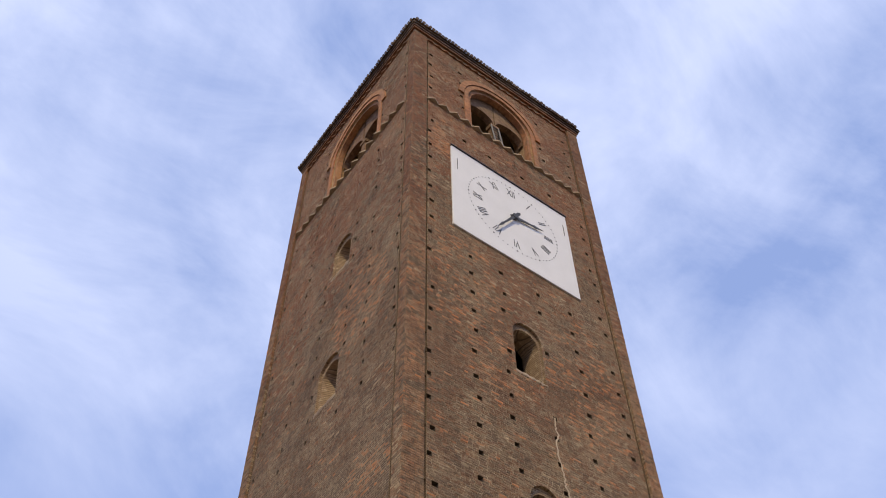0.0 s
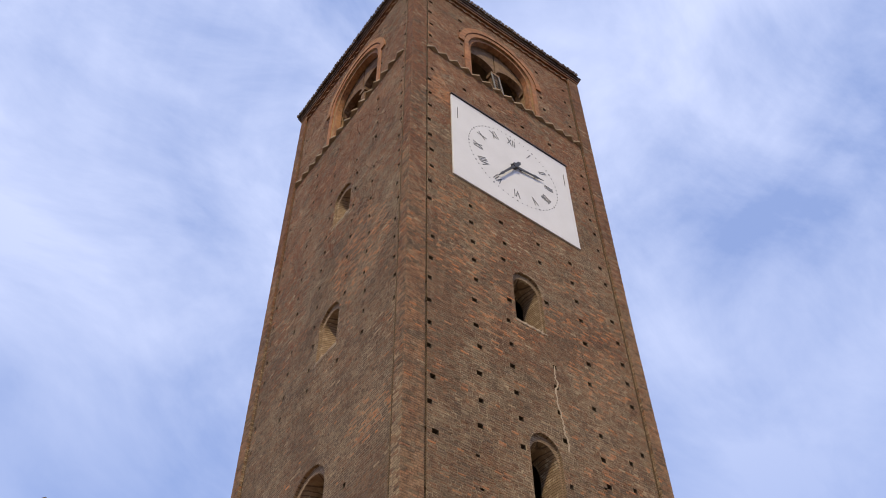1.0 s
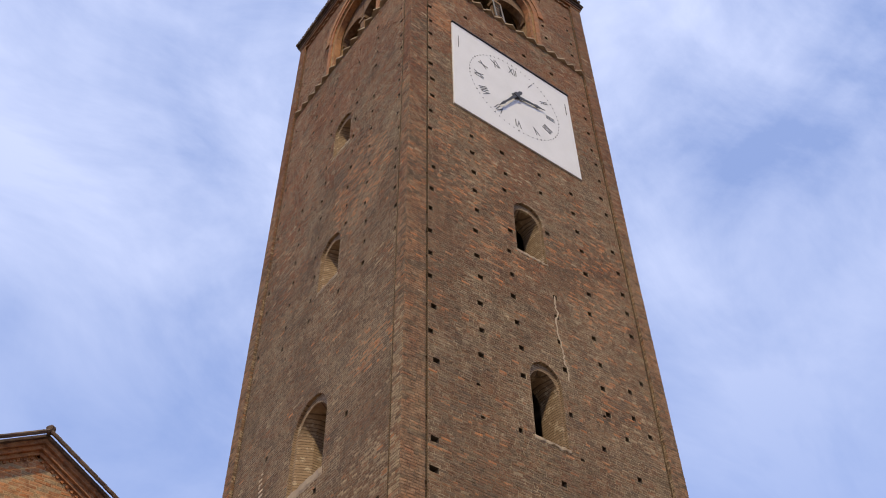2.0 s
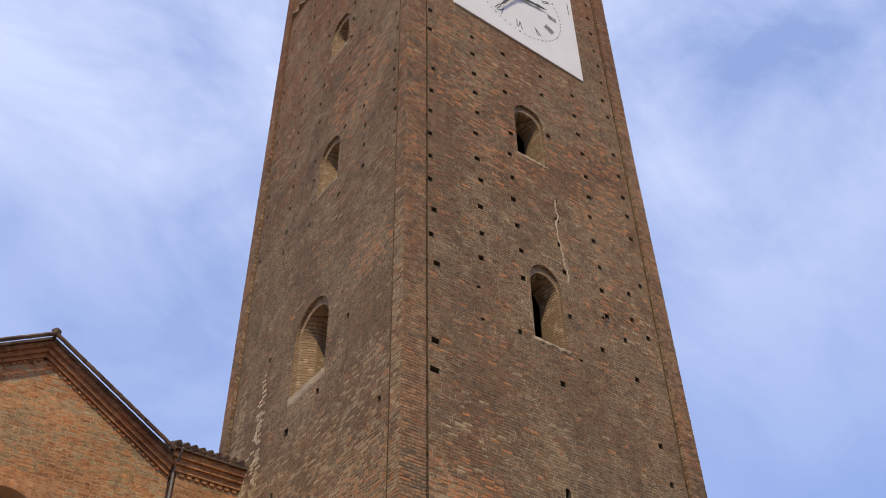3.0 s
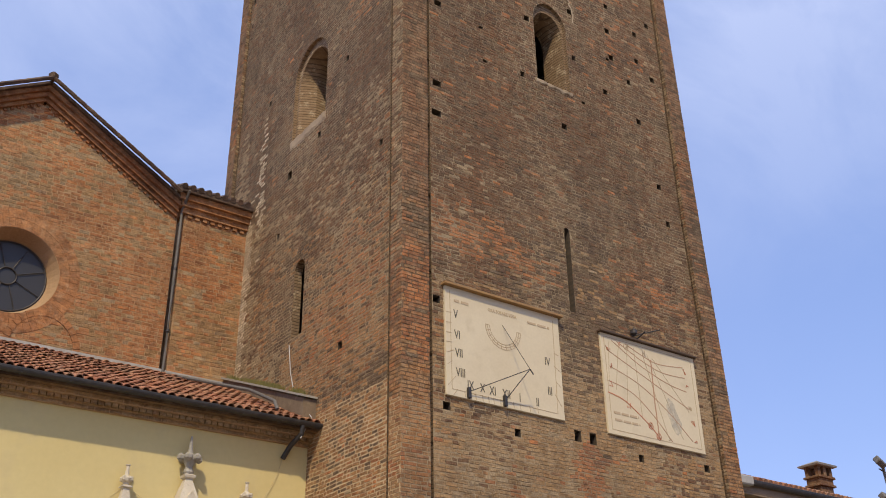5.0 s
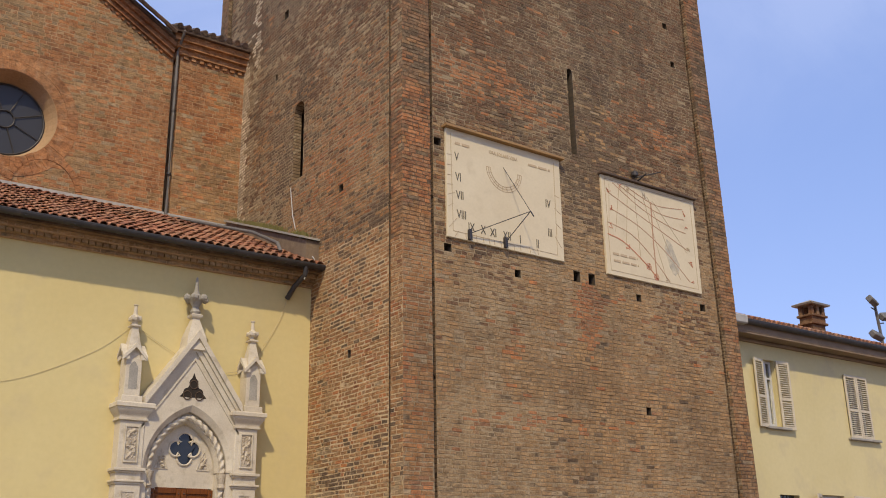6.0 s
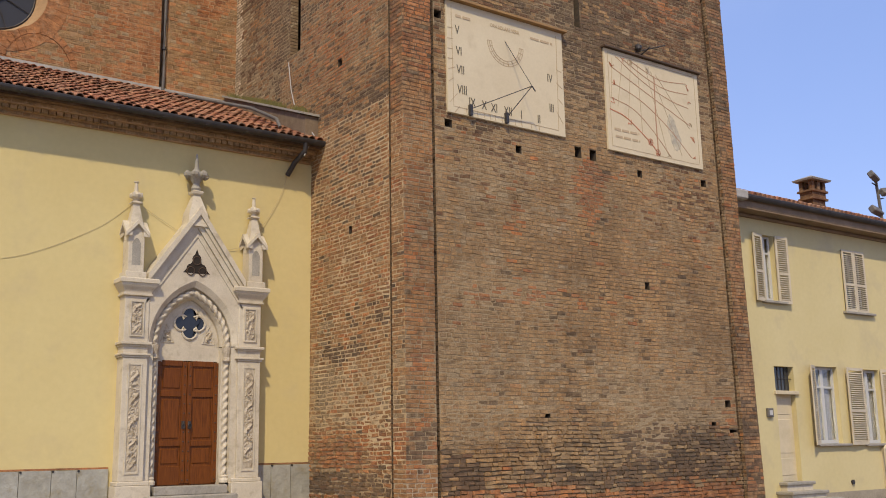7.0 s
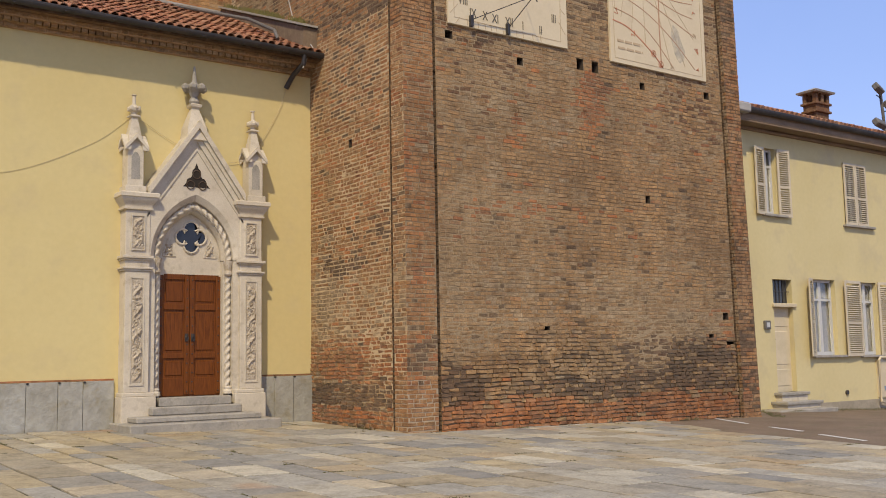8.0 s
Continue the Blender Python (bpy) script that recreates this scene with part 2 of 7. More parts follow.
def box(bm, x0, x1, y0, y1, z0, z1, bevel=0.0, m=None):
    vs = [bm.verts.new(v) for v in ((x0, y0, z0), (x1, y0, z0), (x1, y1, z0), (x0, y1, z0), (x0, y0, z1), (x1, y0, z1), (x1, y1, z1), (x0, y1, z1))]
    fs = [bm.faces.new([vs[i] for i in f]) for f in ((3, 2, 1, 0), (4, 5, 6, 7), (0, 1, 5, 4), (1, 2, 6, 5), (2, 3, 7, 6), (3, 0, 4, 7))]
    if bevel:
        es = list({e for f in fs for e in f.edges})
        r = bmesh.ops.bevel(bm, geom=es, offset=bevel, segments=1, affect="EDGES")
        vs = list({v for f in r["faces"] for v in f.verts})
    if m is not None:
        bmesh.ops.transform(bm, matrix=m, verts=vs)
    return vs


def boxpart(name, x0, x1, y0, y1, z0, z1, material, parent=None, label="", bevel=0.0, m=None):
    bm = bmesh.new()
    box(bm, x0, x1, y0, y1, z0, z1, bevel, m)
    return part(name, bm, material, parent, label)


def prism(bm, outline, frm, to):
    """An outline of (u, v) swept between the mappings frm and to."""
    a = [bm.verts.new(frm(u, v)) for u, v in outline]
    b = [bm.verts.new(to(u, v)) for u, v in outline]
    n = len(outline)
    bm.faces.new(a)
    bm.faces.new(list(reversed(b)))
    for i in range(n):
        bm.faces.new((a[i], b[i], b[(i + 1) % n], a[(i + 1) % n]))


def slab_xz(bm, outline, y0, y1):
    prism(bm, outline, lambda u, v: (u, y0, v), lambda u, v: (u, y1, v))


def loft(bm, rings, closed=True, caps=False):
    rows = [[bm.verts.new(p) for p in ring] for ring in rings]
    n = len(rows[0])
    for r0, r1 in zip(rows, rows[1:]):
        for i in range(n if closed else n - 1):
            j = (i + 1) % n
            bm.faces.new((r0[i], r0[j], r1[j], r1[i]))
    if caps:
        bm.faces.new(rows[0])
        bm.faces.new(list(reversed(rows[-1])))


def tube(bm, points, r, sides=8, caps=True):
    points = [Vector(p) for p in points]
    rings = []
    for i, p in enumerate(points):
        d = (points[min(i + 1, len(points) - 1)] - points[max(i - 1, 0)]).normalized()
        q = d.to_track_quat("Z", "Y")
        rr = r[i] if isinstance(r, (list, tuple)) else r
        rings.append([p + q @ Vector((rr * math.cos(a), rr * math.sin(a), 0)) for a in (2 * math.pi * k / sides for k in range(sides))])
    loft(bm, rings, True, caps)


def lathe(bm, profile, at, sides=12, square=False):
    rings = []
    for r, z in profile:
        if square:
            rings.append([(at[0] + sx * r, at[1] + sy * r, at[2] + z) for sx, sy in ((-1, -1), (1, -1), (1, 1), (-1, 1))])
        else:
            rings.append([(at[0] + r * math.cos(a), at[1] + r * math.sin(a), at[2] + z) for a in (2 * math.pi * k / sides for k in range(sides))])
    loft(bm, rings, True, True)


def lettering(body, size, m, material, parent, name, thick=0.004):
    """Text in the built-in font as a thin mesh, centred, at the pose m."""
    cu = bpy.data.curves.new(name, "FONT")
    cu.body, cu.size, cu.align_x, cu.align_y, cu.extrude, cu.resolution_u = body, size, "CENTER", "CENTER", thick, 2
    tmp = new(name, cu)
    bpy.context.view_layer.update()
    me = bpy.data.meshes.new_from_object(tmp.evaluated_get(bpy.context.evaluated_depsgraph_get()))
    bpy.data.objects.remove(tmp)
    me.transform(m)
    me.name = name
    me.materials.clear()
    return link_mesh(name, me, material, parent)


def arch_outline(cx, half, z0, spring, rise, n=14):
    """An upright opening with an arched head, from bottom left over the top to bottom right."""
    pts = [(cx - half, z0)]
    pts += [(cx - half * math.cos(math.pi * k / n), spring + rise * math.sin(math.pi * k / n)) for k in range(n + 1)]
    pts.append((cx + half, z0))
    return pts


# faces of the tower: (u along the face, depth outward, z)
def lean(u, z):
    """Sideways drift of the far corner's joint, which widens towards the ground."""
    if u < 7.2:
        return 0.0
    g = float(np.interp(z, (0.0, 5.0, 8.0, 13.0, 20.0, 24.0, 30.0, 40.0), (0.27, 0.21, 0.15, -0.03, -0.03, -0.08, -0.17, -0.2)))
    return g * min(1.0, u - 7.2)


def on_front(u, d, z):
    return (u + lean(u, z), -d, z)


def on_left(u, d, z):
    return (-d, u, z)


def in_outline(u, v, o):
    """Whether the point lies in the closed outline."""
    c = False
    j = len(o) - 1
    for i in range(len(o)):
        (x1, y1), (x2, y2) = o[i], o[j]
        if (y1 > v) != (y2 > v) and u < (x2 - x1) * (v - y1) / (y2 - y1) + x1:
            c = not c
        j = i
    return c


def bricks(u0, u1, z0, z1, to, solid=None, course=0.083, length=0.262, joint=0.013, proud=0.012, rough=0.004, seed=1, back=0.004, skip=0.0, batter=None, pick=None, holes=(), ragged=0.003):
    """Coursed bricks on a face, as corner and face lists; solid(u, z) says where there is wall."""
    rnd = random.Random(seed)
    verts, faces, tones = [], [], []
    rows = int(round((z1 - z0) / course))

    def lay(a, b, za, zb):
        nonlocal verts, faces, tones
        p = (proud((a + b) / 2, (za + zb) / 2) if callable(proud) else proud) + rnd.uniform(-rough, rough)
        dz, s = rnd.uniform(-0.004, 0.004), rnd.uniform(-0.005, 0.005)
        t = batter(zb) if batter else 0.0
        n = len(verts)
        rg = ragged(za) if callable(ragged) else ragged
        e = [rnd.uniform(-rg, rg) for _ in range(12)]
        for d, g in ((-back + t, -0.001), (p + t, 0.003)):
            k = 0.6 if g < 0 else 1.0
            verts += [to(a + g + e[0] * k, d + e[8] * k * 0.5, za + g + dz + e[1] * k), to(b - g + e[2] * k, d + e[9] * k * 0.5, za + g + dz + s + e[3] * k),
                      to(b - g + e[4] * k, d + e[10] * k * 0.5, zb - g + dz + s + e[5] * k), to(a + g + e[6] * k, d + e[11] * k * 0.5, zb - g + dz + e[7] * k)]
        faces += [(n + 4, n + 5, n + 6, n + 7), (n, n + 1, n + 5, n + 4), (n + 1, n + 2, n + 6, n + 5), (n + 2, n + 3, n + 7, n + 6), (n + 3, n, n + 4, n + 7)]
        tones += [pick((a + b) / 2, (za + zb) / 2, rnd) if pick else 0] * 5

    for k in range(rows):
        za, zb = z0 + k * course + joint / 2, z0 + (k + 1) * course - joint / 2
        u = u0 - rnd.random() * length
        row_holes = [h for h in holes if h[2] < (za + zb) / 2 < h[3]]
        flip = k % 2
        while u < u1:
            w = length if (rnd.random() < 0.62) != bool(flip and rnd.random() < 0.3) else length * 0.52
            w *= rnd.uniform(0.82, 1.12)
            a, b = max(u + joint / 2, u0), min(u + w - joint / 2, u1)
            u += w
            if skip and rnd.random() < skip:
                continue
            spans = [(a, b)]
            for h in row_holes:
                spans = [s for p0, p1 in spans for s in ((p0, min(p1, h[0])), (max(p0, h[1]), p1)) if s[1] - s[0] > 0.03]
                spans = list(dict.fromkeys(spans))
            for a, b in spans:
                if b - a < 0.03:
                    continue
                if solid:
                    zm = (za + zb) / 2
                    free = [solid(a + (b - a) * (k + 0.5) / 8, zm) for k in range(8)]
                    if not any(free):
                        continue
                    if not all(free):
                        step, first = (b - a) / 8, free.index(True)
                        last = first
                        while last < 7 and free[last + 1]:
                            last += 1
                        a, b = a + step * first, a + step * (last + 1)
                        if b - a < 0.03:
                            continue
                lay(a, b, za, zb)
    return verts, faces, tones

# ---- ground ----
def ground_z(x, y):
    return -0.0145 * x + 0.021 * max(min(y, 4.0), -60.0) - 0.02 * min(max(x - 9.0, 0.0), 11.0)


M_PAVE_BED = mottled("paving_joint_earth", (0.075, 0.06, 0.036), (0.06, 0.058, 0.022), 1.5, 30, 0.95, 0.4)
M_ROAD = mottled("brown_asphalt", (0.145, 0.10, 0.062), (0.20, 0.142, 0.092), 0.9, 60, 0.92, 0.6, c3=(0.135, 0.115, 0.06), speck=0.3)


def build_ground():
    bm = bmesh.new()
    xs = [-400, -60, -20, -9, 0, 9, 20, 60, 400]
    ys = [-400, -60, -14, 0, 4, 12, 60, 400]
    grid = {(x, y): bm.verts.new((x, y, ground_z(max(min(x, 20), -20), y) - 0.035)) for x in xs for y in ys}
    for x0, x1 in zip(xs, xs[1:]):
        for y0, y1 in zip(ys, ys[1:]):
            bm.faces.new((grid[x0, y0], grid[x1, y0], grid[x1, y1], grid[x0, y1]))
    tagged(part("ground", bm, M_ROAD), "brown worn asphalt ground of the square", "ground", kind="structure")


build_ground()

# ---- the tower ----
TW, TOP = 8.55, 40.15
COURSE, COURSE_0 = 0.076, -0.36
ROWS_Z = [17.05 + 0.883 * k for k in range(19)]
COLS = (0.80, 2.30, 3.50, 4.95, 6.30, 7.86)
COLS_L = (0.58, 2.10, 3.22, 4.86, 6.25, 7.9)


def on_course(h):
    """A hole that takes up whole courses."""
    k = round((h[2] - COURSE_0) / COURSE)
    n = max(1, round((h[3] - h[2]) / COURSE))
    return (h[0], h[1], COURSE_0 + k * COURSE, COURSE_0 + (k + n) * COURSE)


def putlogs(seed, cols, blocked, wide=(0.13, 0.18), low=0.0):
    rnd = random.Random(seed)
    out = []
    for z in ROWS_Z + [35.45, 36.4, 37.4, 38.35]:
        for c in cols:
            u, v = c + rnd.uniform(-0.07, 0.07), z + rnd.uniform(-0.05, 0.05)
            w, h = rnd.uniform(*wide), 0.12
            if rnd.random() < 0.06 or v < low or blocked(u, v):
                continue
            out.append(on_course((u - w / 2, u + w / 2, v - h / 2, v + h / 2)))
    return out


def near_any(outlines, m=0.18):
    def f(u, v):
        return any(min(p[0] for p in o) - m < u < max(p[0] for p in o) + m and min(p[1] for p in o) - m < v < max(p[1] for p in o) + m for o in outlines)
    return f


# openings: outer outline, then (scale of width, lift of sill, drop of head, depth) inward
OPEN_F = [
    arch_outline(4.28, 0.54, 21.70, 23.45, 0.55),
    arch_outline(4.28, 0.52, 15.33, 17.22, 0.60),
    arch_outline(4.30, 0.08, 9.58, 11.50, 0.08, 8),
    arch_outline(4.20, 1.60, 34.52, 36.75, 1.62, 20),
]
OPEN_L = [
    arch_outline(3.95, 0.54, 21.35, 22.85, 0.55),
    arch_outline(3.98, 0.52, 27.62, 29.0, 0.55),
    arch_outline(4.08, 0.82, 14.80, 16.55, 0.85),
    arch_outline(4.10, 0.24, 9.45, 11.05, 0.25, 8),
    arch_outline(4.00, 1.66, 34.30, 36.70, 1.64, 20),
]
LOW_F = [(4.16, 6.88, 0.15, 0.2), (4.57, 6.88, 0.15, 0.2), (0.98, 6.95, 0.14, 0.16), (2.62, 6.7, 0.12, 0.14), (5.9, 6.72, 0.12, 0.12), (7.8, 6.75, 0.12, 0.14), (5.93, 4.3, 0.11, 0.12),
         (0.78, 8.98, 0.14, 0.16), (8.0, 2.0, 0.12, 0.12), (8.1, 1.45, 0.2, 0.1), (7.6, 1.6, 0.1, 0.1), (3.1, 1.75, 0.12, 0.1), (0.92, 16.2, 0.16, 0.16), (0.86, 14.0, 0.18, 0.16), (0.84, 13.2, 0.2, 0.12),
         (2.12, 16.1, 0.1, 0.1), (2.2, 15.2, 0.1, 0.1), (3.3, 15.3, 0.1, 0.12), (5.0, 16.5, 0.1, 0.12), (5.2, 15.3, 0.1, 0.1), (6.0, 15.9, 0.12, 0.12), (6.9, 16.6, 0.1, 0.12), (7.1, 15.4, 0.13, 0.13),
         (6.2, 17.0, 0.1, 0.1), (7.3, 17.4, 0.12, 0.12), (7.35, 18.3, 0.12, 0.12), (4.5, 14.3, 0.13, 0.13), (7.55, 13.7, 0.13, 0.13), (7.7, 12.7, 0.12, 0.13)]
LOW_L = [(2.2, 8.6, 0.14, 0.14), (1.8, 5.2, 0.1, 0.12), (4.9, 13.9, 0.18, 0.24), (3.5, 14.3, 0.12, 0.16), (2.3, 15.7, 0.1, 0.12), (5.3, 12.4, 0.1, 0.12), (6.3, 16.8, 0.1, 0.12), (0.8, 12.6, 0.1, 0.12)]


def plain_rect(c):
    return on_course((c[0] - c[2] * 0.6, c[0] + c[2] * 0.6, c[1] - c[3] / 2, c[1] + c[3] / 2))


CLOCK = [(1.55, 26.9), (1.55, 32.05), (6.98, 32.05), (6.98, 26.9)]
GROOVES_F = [(0.603, 0.676, -0.45, TOP - 0.6), (8.205, 8.277, -0.45, TOP - 0.6)]
GROOVES_L = [(0.37, 0.455, -0.45, TOP - 0.6), (8.10, 8.185, -0.45, TOP - 0.6)]
HOLES_F = putlogs(4, COLS, near_any(OPEN_F + [CLOCK])) + [plain_rect(c) for c in LOW_F]
HOLES_L = putlogs(9, COLS_L, near_any(OPEN_L), (0.09, 0.14), 20.3) + [plain_rect(c) for c in LOW_L]


def wall_sheet(bm, to, u0, u1, z0, z1, holes, outlines):
    """The mortar face of a wall with putlog holes and arched openings."""
    boxes = [(min(p[0] for p in o), max(p[0] for p in o), min(p[1] for p in o), max(p[1] for p in o)) for o in outlines]
    levels = [z0]
    while levels[-1] < z1 - 1.2:
        levels.append(levels[-1] + 0.883)
    levels.append(z1)
    for la, lb in zip(levels, levels[1:]):
        cut = [h for h in holes + boxes if h[3] > la and h[2] < lb]
        us = sorted({u0, u1, *[v for h in cut for v in h[:2]]})
        zs = sorted({la, lb, *[v for h in cut for v in h[2:] if la < v < lb]})
        for a, b in zip(us, us[1:]):
            for c, d in zip(zs, zs[1:]):
                mu, mz = (a + b) / 2, (c + d) / 2
                if any(h[0] < mu < h[1] and h[2] < mz < h[3] for h in cut):
                    continue
                bm.faces.new([bm.verts.new(to(u, 0, z)) for u, z in ((a, c), (b, c), (b, d), (a, d))])
    for o, (a, b, c, d) in zip(outlines, boxes):
        arch = o[1:-1]
        for p, q in zip(arch, arch[1:]):
            bm.faces.new([bm.verts.new(to(u, 0, z)) for u, z in (p, q, (q[0], d), (p[0], d))] if d - min(p[1], q[1]) > 1e-6 else [bm.verts.new(to(u, 0, z)) for u, z in (p, q, (q[0], d + 1e-4))])


def recesses(bm, to, holes, grooves):
    """The dark insides of putlog holes, and the narrow grooves beside the corner piers."""
    steps = [-0.45 + (TOP - 0.15) * k / 24 for k in range(25)]
    lengths = [(g[0], g[1], p, q) for g in grooves for p, q in zip(steps, steps[1:])]
    for (a, b, c, d), deep in [(h, 0.4) for h in holes] + [(g, 0.055) for g in lengths]:
        f, r = ([bm.verts.new(to(u, -e, z)) for u, z in ((a, c), (b, c), (b, d), (a, d))] for e in (0.0, deep))
        bm.faces.new(r)
        for i in range(4):
            bm.faces.new((f[i], f[(i + 1) % 4], r[(i + 1) % 4], r[i]))


def shrink(o, k, lift, drop):
    cx = (o[0][0] + o[-1][0]) / 2
    zb, zt = o[0][1], max(p[1] for p in o)
    return [(cx + (u - cx) * k, zb + lift + (z - zb) * (zt - zb - lift - drop) / (zt - zb)) for u, z in o]


def reveal(bm, to, steps):
    """Lining of an opening through outlines at given depths."""
    loft(bm, [[to(u, -d, z) for u, z in o] for o, d in steps])


def lining_material(name, c1, c2, c3):
    """Brick courses in the depth of an opening, limed in patches."""
    m = principled(name, c1, 0.95)
    sep = add(m, "SeparateXYZ")
    wire(m, place_of(m), sep.inputs[0])
    wob = calc(m, "MULTIPLY", noise_of(m, 3.0, 2), 0.35)
    row = calc(m, "ADD", calc(m, "DIVIDE", calc(m, "SUBTRACT", sep.outputs["Z"], COURSE_0), COURSE), wob)
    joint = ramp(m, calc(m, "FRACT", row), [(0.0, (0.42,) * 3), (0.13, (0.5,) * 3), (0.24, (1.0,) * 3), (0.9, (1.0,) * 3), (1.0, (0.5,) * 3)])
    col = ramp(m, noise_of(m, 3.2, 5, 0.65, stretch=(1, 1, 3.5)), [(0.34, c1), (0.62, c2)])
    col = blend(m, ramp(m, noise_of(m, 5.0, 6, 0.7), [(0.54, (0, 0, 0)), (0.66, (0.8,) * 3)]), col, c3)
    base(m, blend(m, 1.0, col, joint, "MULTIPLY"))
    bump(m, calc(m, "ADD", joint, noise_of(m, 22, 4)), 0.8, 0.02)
    return m


M_LINING = lining_material("window_lining_brick", (0.25, 0.165, 0.092), (0.18, 0.115, 0.062), (0.44, 0.345, 0.22))
# gloom inside the narrow slit, put into its lining's colour
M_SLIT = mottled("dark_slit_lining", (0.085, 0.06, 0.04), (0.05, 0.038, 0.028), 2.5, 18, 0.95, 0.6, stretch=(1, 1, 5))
M_LINING_PALE = lining_material("pale_window_lining", (0.31, 0.21, 0.12), (0.22, 0.14, 0.075), (0.47, 0.37, 0.24))
# groove brick toned down: the shade of a narrow recess, in its colour
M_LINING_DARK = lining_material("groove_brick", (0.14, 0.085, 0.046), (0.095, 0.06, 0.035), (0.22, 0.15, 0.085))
tower = tagged(holder("clock_tower"), "tall square brown brick clock tower with putlog holes", "tower")


def tower_solid(holes, outlines, gap=0.0):
    def f(u, z):
        for h in holes:
            if h[0] - 0.005 < u < h[1] + 0.005 and h[2] - 0.03 < z < h[3] + 0.03:
                return False
        for o in outlines:
            if o[0][0] - gap < u < o[-1][0] + gap and o[0][1] - gap < z and in_outline(u, z, o):
                return False
        return True
    return f


def build_tower():
    for nm, to, holes, outs in (("front_wall", on_front, HOLES_F, OPEN_F), ("side_wall", on_left, HOLES_L, OPEN_L)):
        bm = bmesh.new()
        grooves = GROOVES_F if to is on_front else GROOVES_L
        wall_sheet(bm, to, 0.0, TW, -0.5, TOP, holes + grooves, outs)
        w = part(nm, bm, M_MORTAR, tower)
        # repointed with pale lime lower down
        w.data.materials.append(M_MORTAR_BUFF if to is on_left else M_MORTAR_LIGHT)
        w.data.materials.append(M_MORTAR_LIGHT)
        for p in w.data.polygons:
            if p.center.z < (7.6 if to is on_left else 9.0):
                p.material_index = 1
            elif p.center.z < 11.5 and to is on_left:
                p.material_index = 2
        bm = bmesh.new()
        recesses(bm, to, holes, [])
        tagged(part("recess_lining", bm, M_RECESS_DARK, tower), "dark putlog holes", kind="stuff")
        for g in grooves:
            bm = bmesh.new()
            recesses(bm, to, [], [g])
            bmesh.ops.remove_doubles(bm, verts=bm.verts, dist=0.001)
            part("corner_groove", bm, M_LINING_DARK, tower, "narrow dark-toned groove beside the corner pier")
    bm = bmesh.new()
    for a, b in (((TW, 0), (TW, TW)), ((TW, TW), (0, TW))):
        bm.faces.new([bm.verts.new(p) for p in ((*a, -0.5), (*b, -0.5), (*b, TOP), (*a, TOP))])
    part("rear_wall", bm, M_MORTAR, tower)
    # window linings
    for to, outs in ((on_front, OPEN_F), (on_left, OPEN_L)):
        for o in outs:
            wide = o[-1][0] - o[0][0]
            bm = bmesh.new()
            if wide > 2.5:
                reveal(bm, to, [(o, 0.0), (shrink(o, 0.97, 0, 0.05), 0.18), (shrink(o, 0.95, 0.0, 0.09), 0.18), (shrink(o, 0.95, 0.0, 0.09), 0.9)])
            elif wide > 0.8:
                k = (0.80, 0.26) if to is on_front else (0.64, 0.52)
                reveal(bm, to, [(o, 0.0), (shrink(o, 1.0, 0, 0.0), 0.09), (shrink(o, 0.88, 0.02, 0.22), 0.09), (shrink(o, k[0], k[1], 0.28), 0.46), (shrink(o, k[0], k[1], 0.28), 0.75)])
            else:
                e = 0.4 if wide < 0.3 else 0.19
                reveal(bm, to, [(o, 0.0), (o, e)])
                void = bmesh.new()
                w2 = shrink(o, 1.8, -0.1, -0.1)
                reveal(void, to, [(o, e), (w2, e + 0.01), (w2, 0.9)])
                void.faces.new([void.verts.new(to(u, -0.9, z)) for u, z in w2])
                part("slit_void", void, M_RECESS_DARK, tower, "dark hollow behind the slit")
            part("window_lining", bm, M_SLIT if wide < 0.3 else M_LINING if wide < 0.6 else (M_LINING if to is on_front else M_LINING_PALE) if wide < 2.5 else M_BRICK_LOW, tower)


build_tower()

# corner piers: a strip on each face, slightly proud
def flare(z):
    """How much the far corner pier widens towards the ground."""
    return float(np.interp(z, (-0.5, 0.0, 5.0, 10.0, 16.0, 24.0), (0.52, 0.50, 0.34, 0.25, 0.12, 0.0)))


PIER, FAR = 0.022, 0.075


def build_piers():
    # the near corner
    bm = bmesh.new()
    loft(bm, [[(-PIER, -PIER, z), (0.60, -PIER, z), (0.60, 0.36, z), (-PIER, 0.36, z)] for z in (-0.5, 0.86, 7.0, TOP - 0.4)], True, True)
    near = part("corner_pier", bm, M_BRICK_DARK, tower)
    # repointed foot and lower stretch
    near.data.materials.append(M_MORTAR_PALE)
    near.data.materials.append(M_MORTAR_BUFF)
    near.data.materials.append(M_MORTAR_LIGHT)
    for p in near.data.polygons:
        low = 3 if abs(p.normal.y) > 0.5 else 2
        p.material_index = 1 if p.center.z < 0.86 else low if p.center.z < 7.0 else 0
    bm = bmesh.new()
    rings = []
    for z in (-0.5, 0.0, 2.5, 5.0, 8.0, 10.0, 13.0, 16.0, 20.0, 24.0, 30.0, TOP - 0.4):
        e, a = flare(z), 8.285 + lean(8.28, z)
        rings.append([(a, -FAR, z), (TW + FAR + e, -FAR, z), (TW + FAR + e, 0.55, z), (a, 0.55, z)])
    loft(bm, rings, True, True)
    part("corner_pier", bm, M_BRICK_DARK, tower)
    boxpart("corner_pier", -FAR, 0.5, 8.19, TW + FAR, -0.5, TOP - 0.4, M_BRICK_DARK, tower)


build_piers()

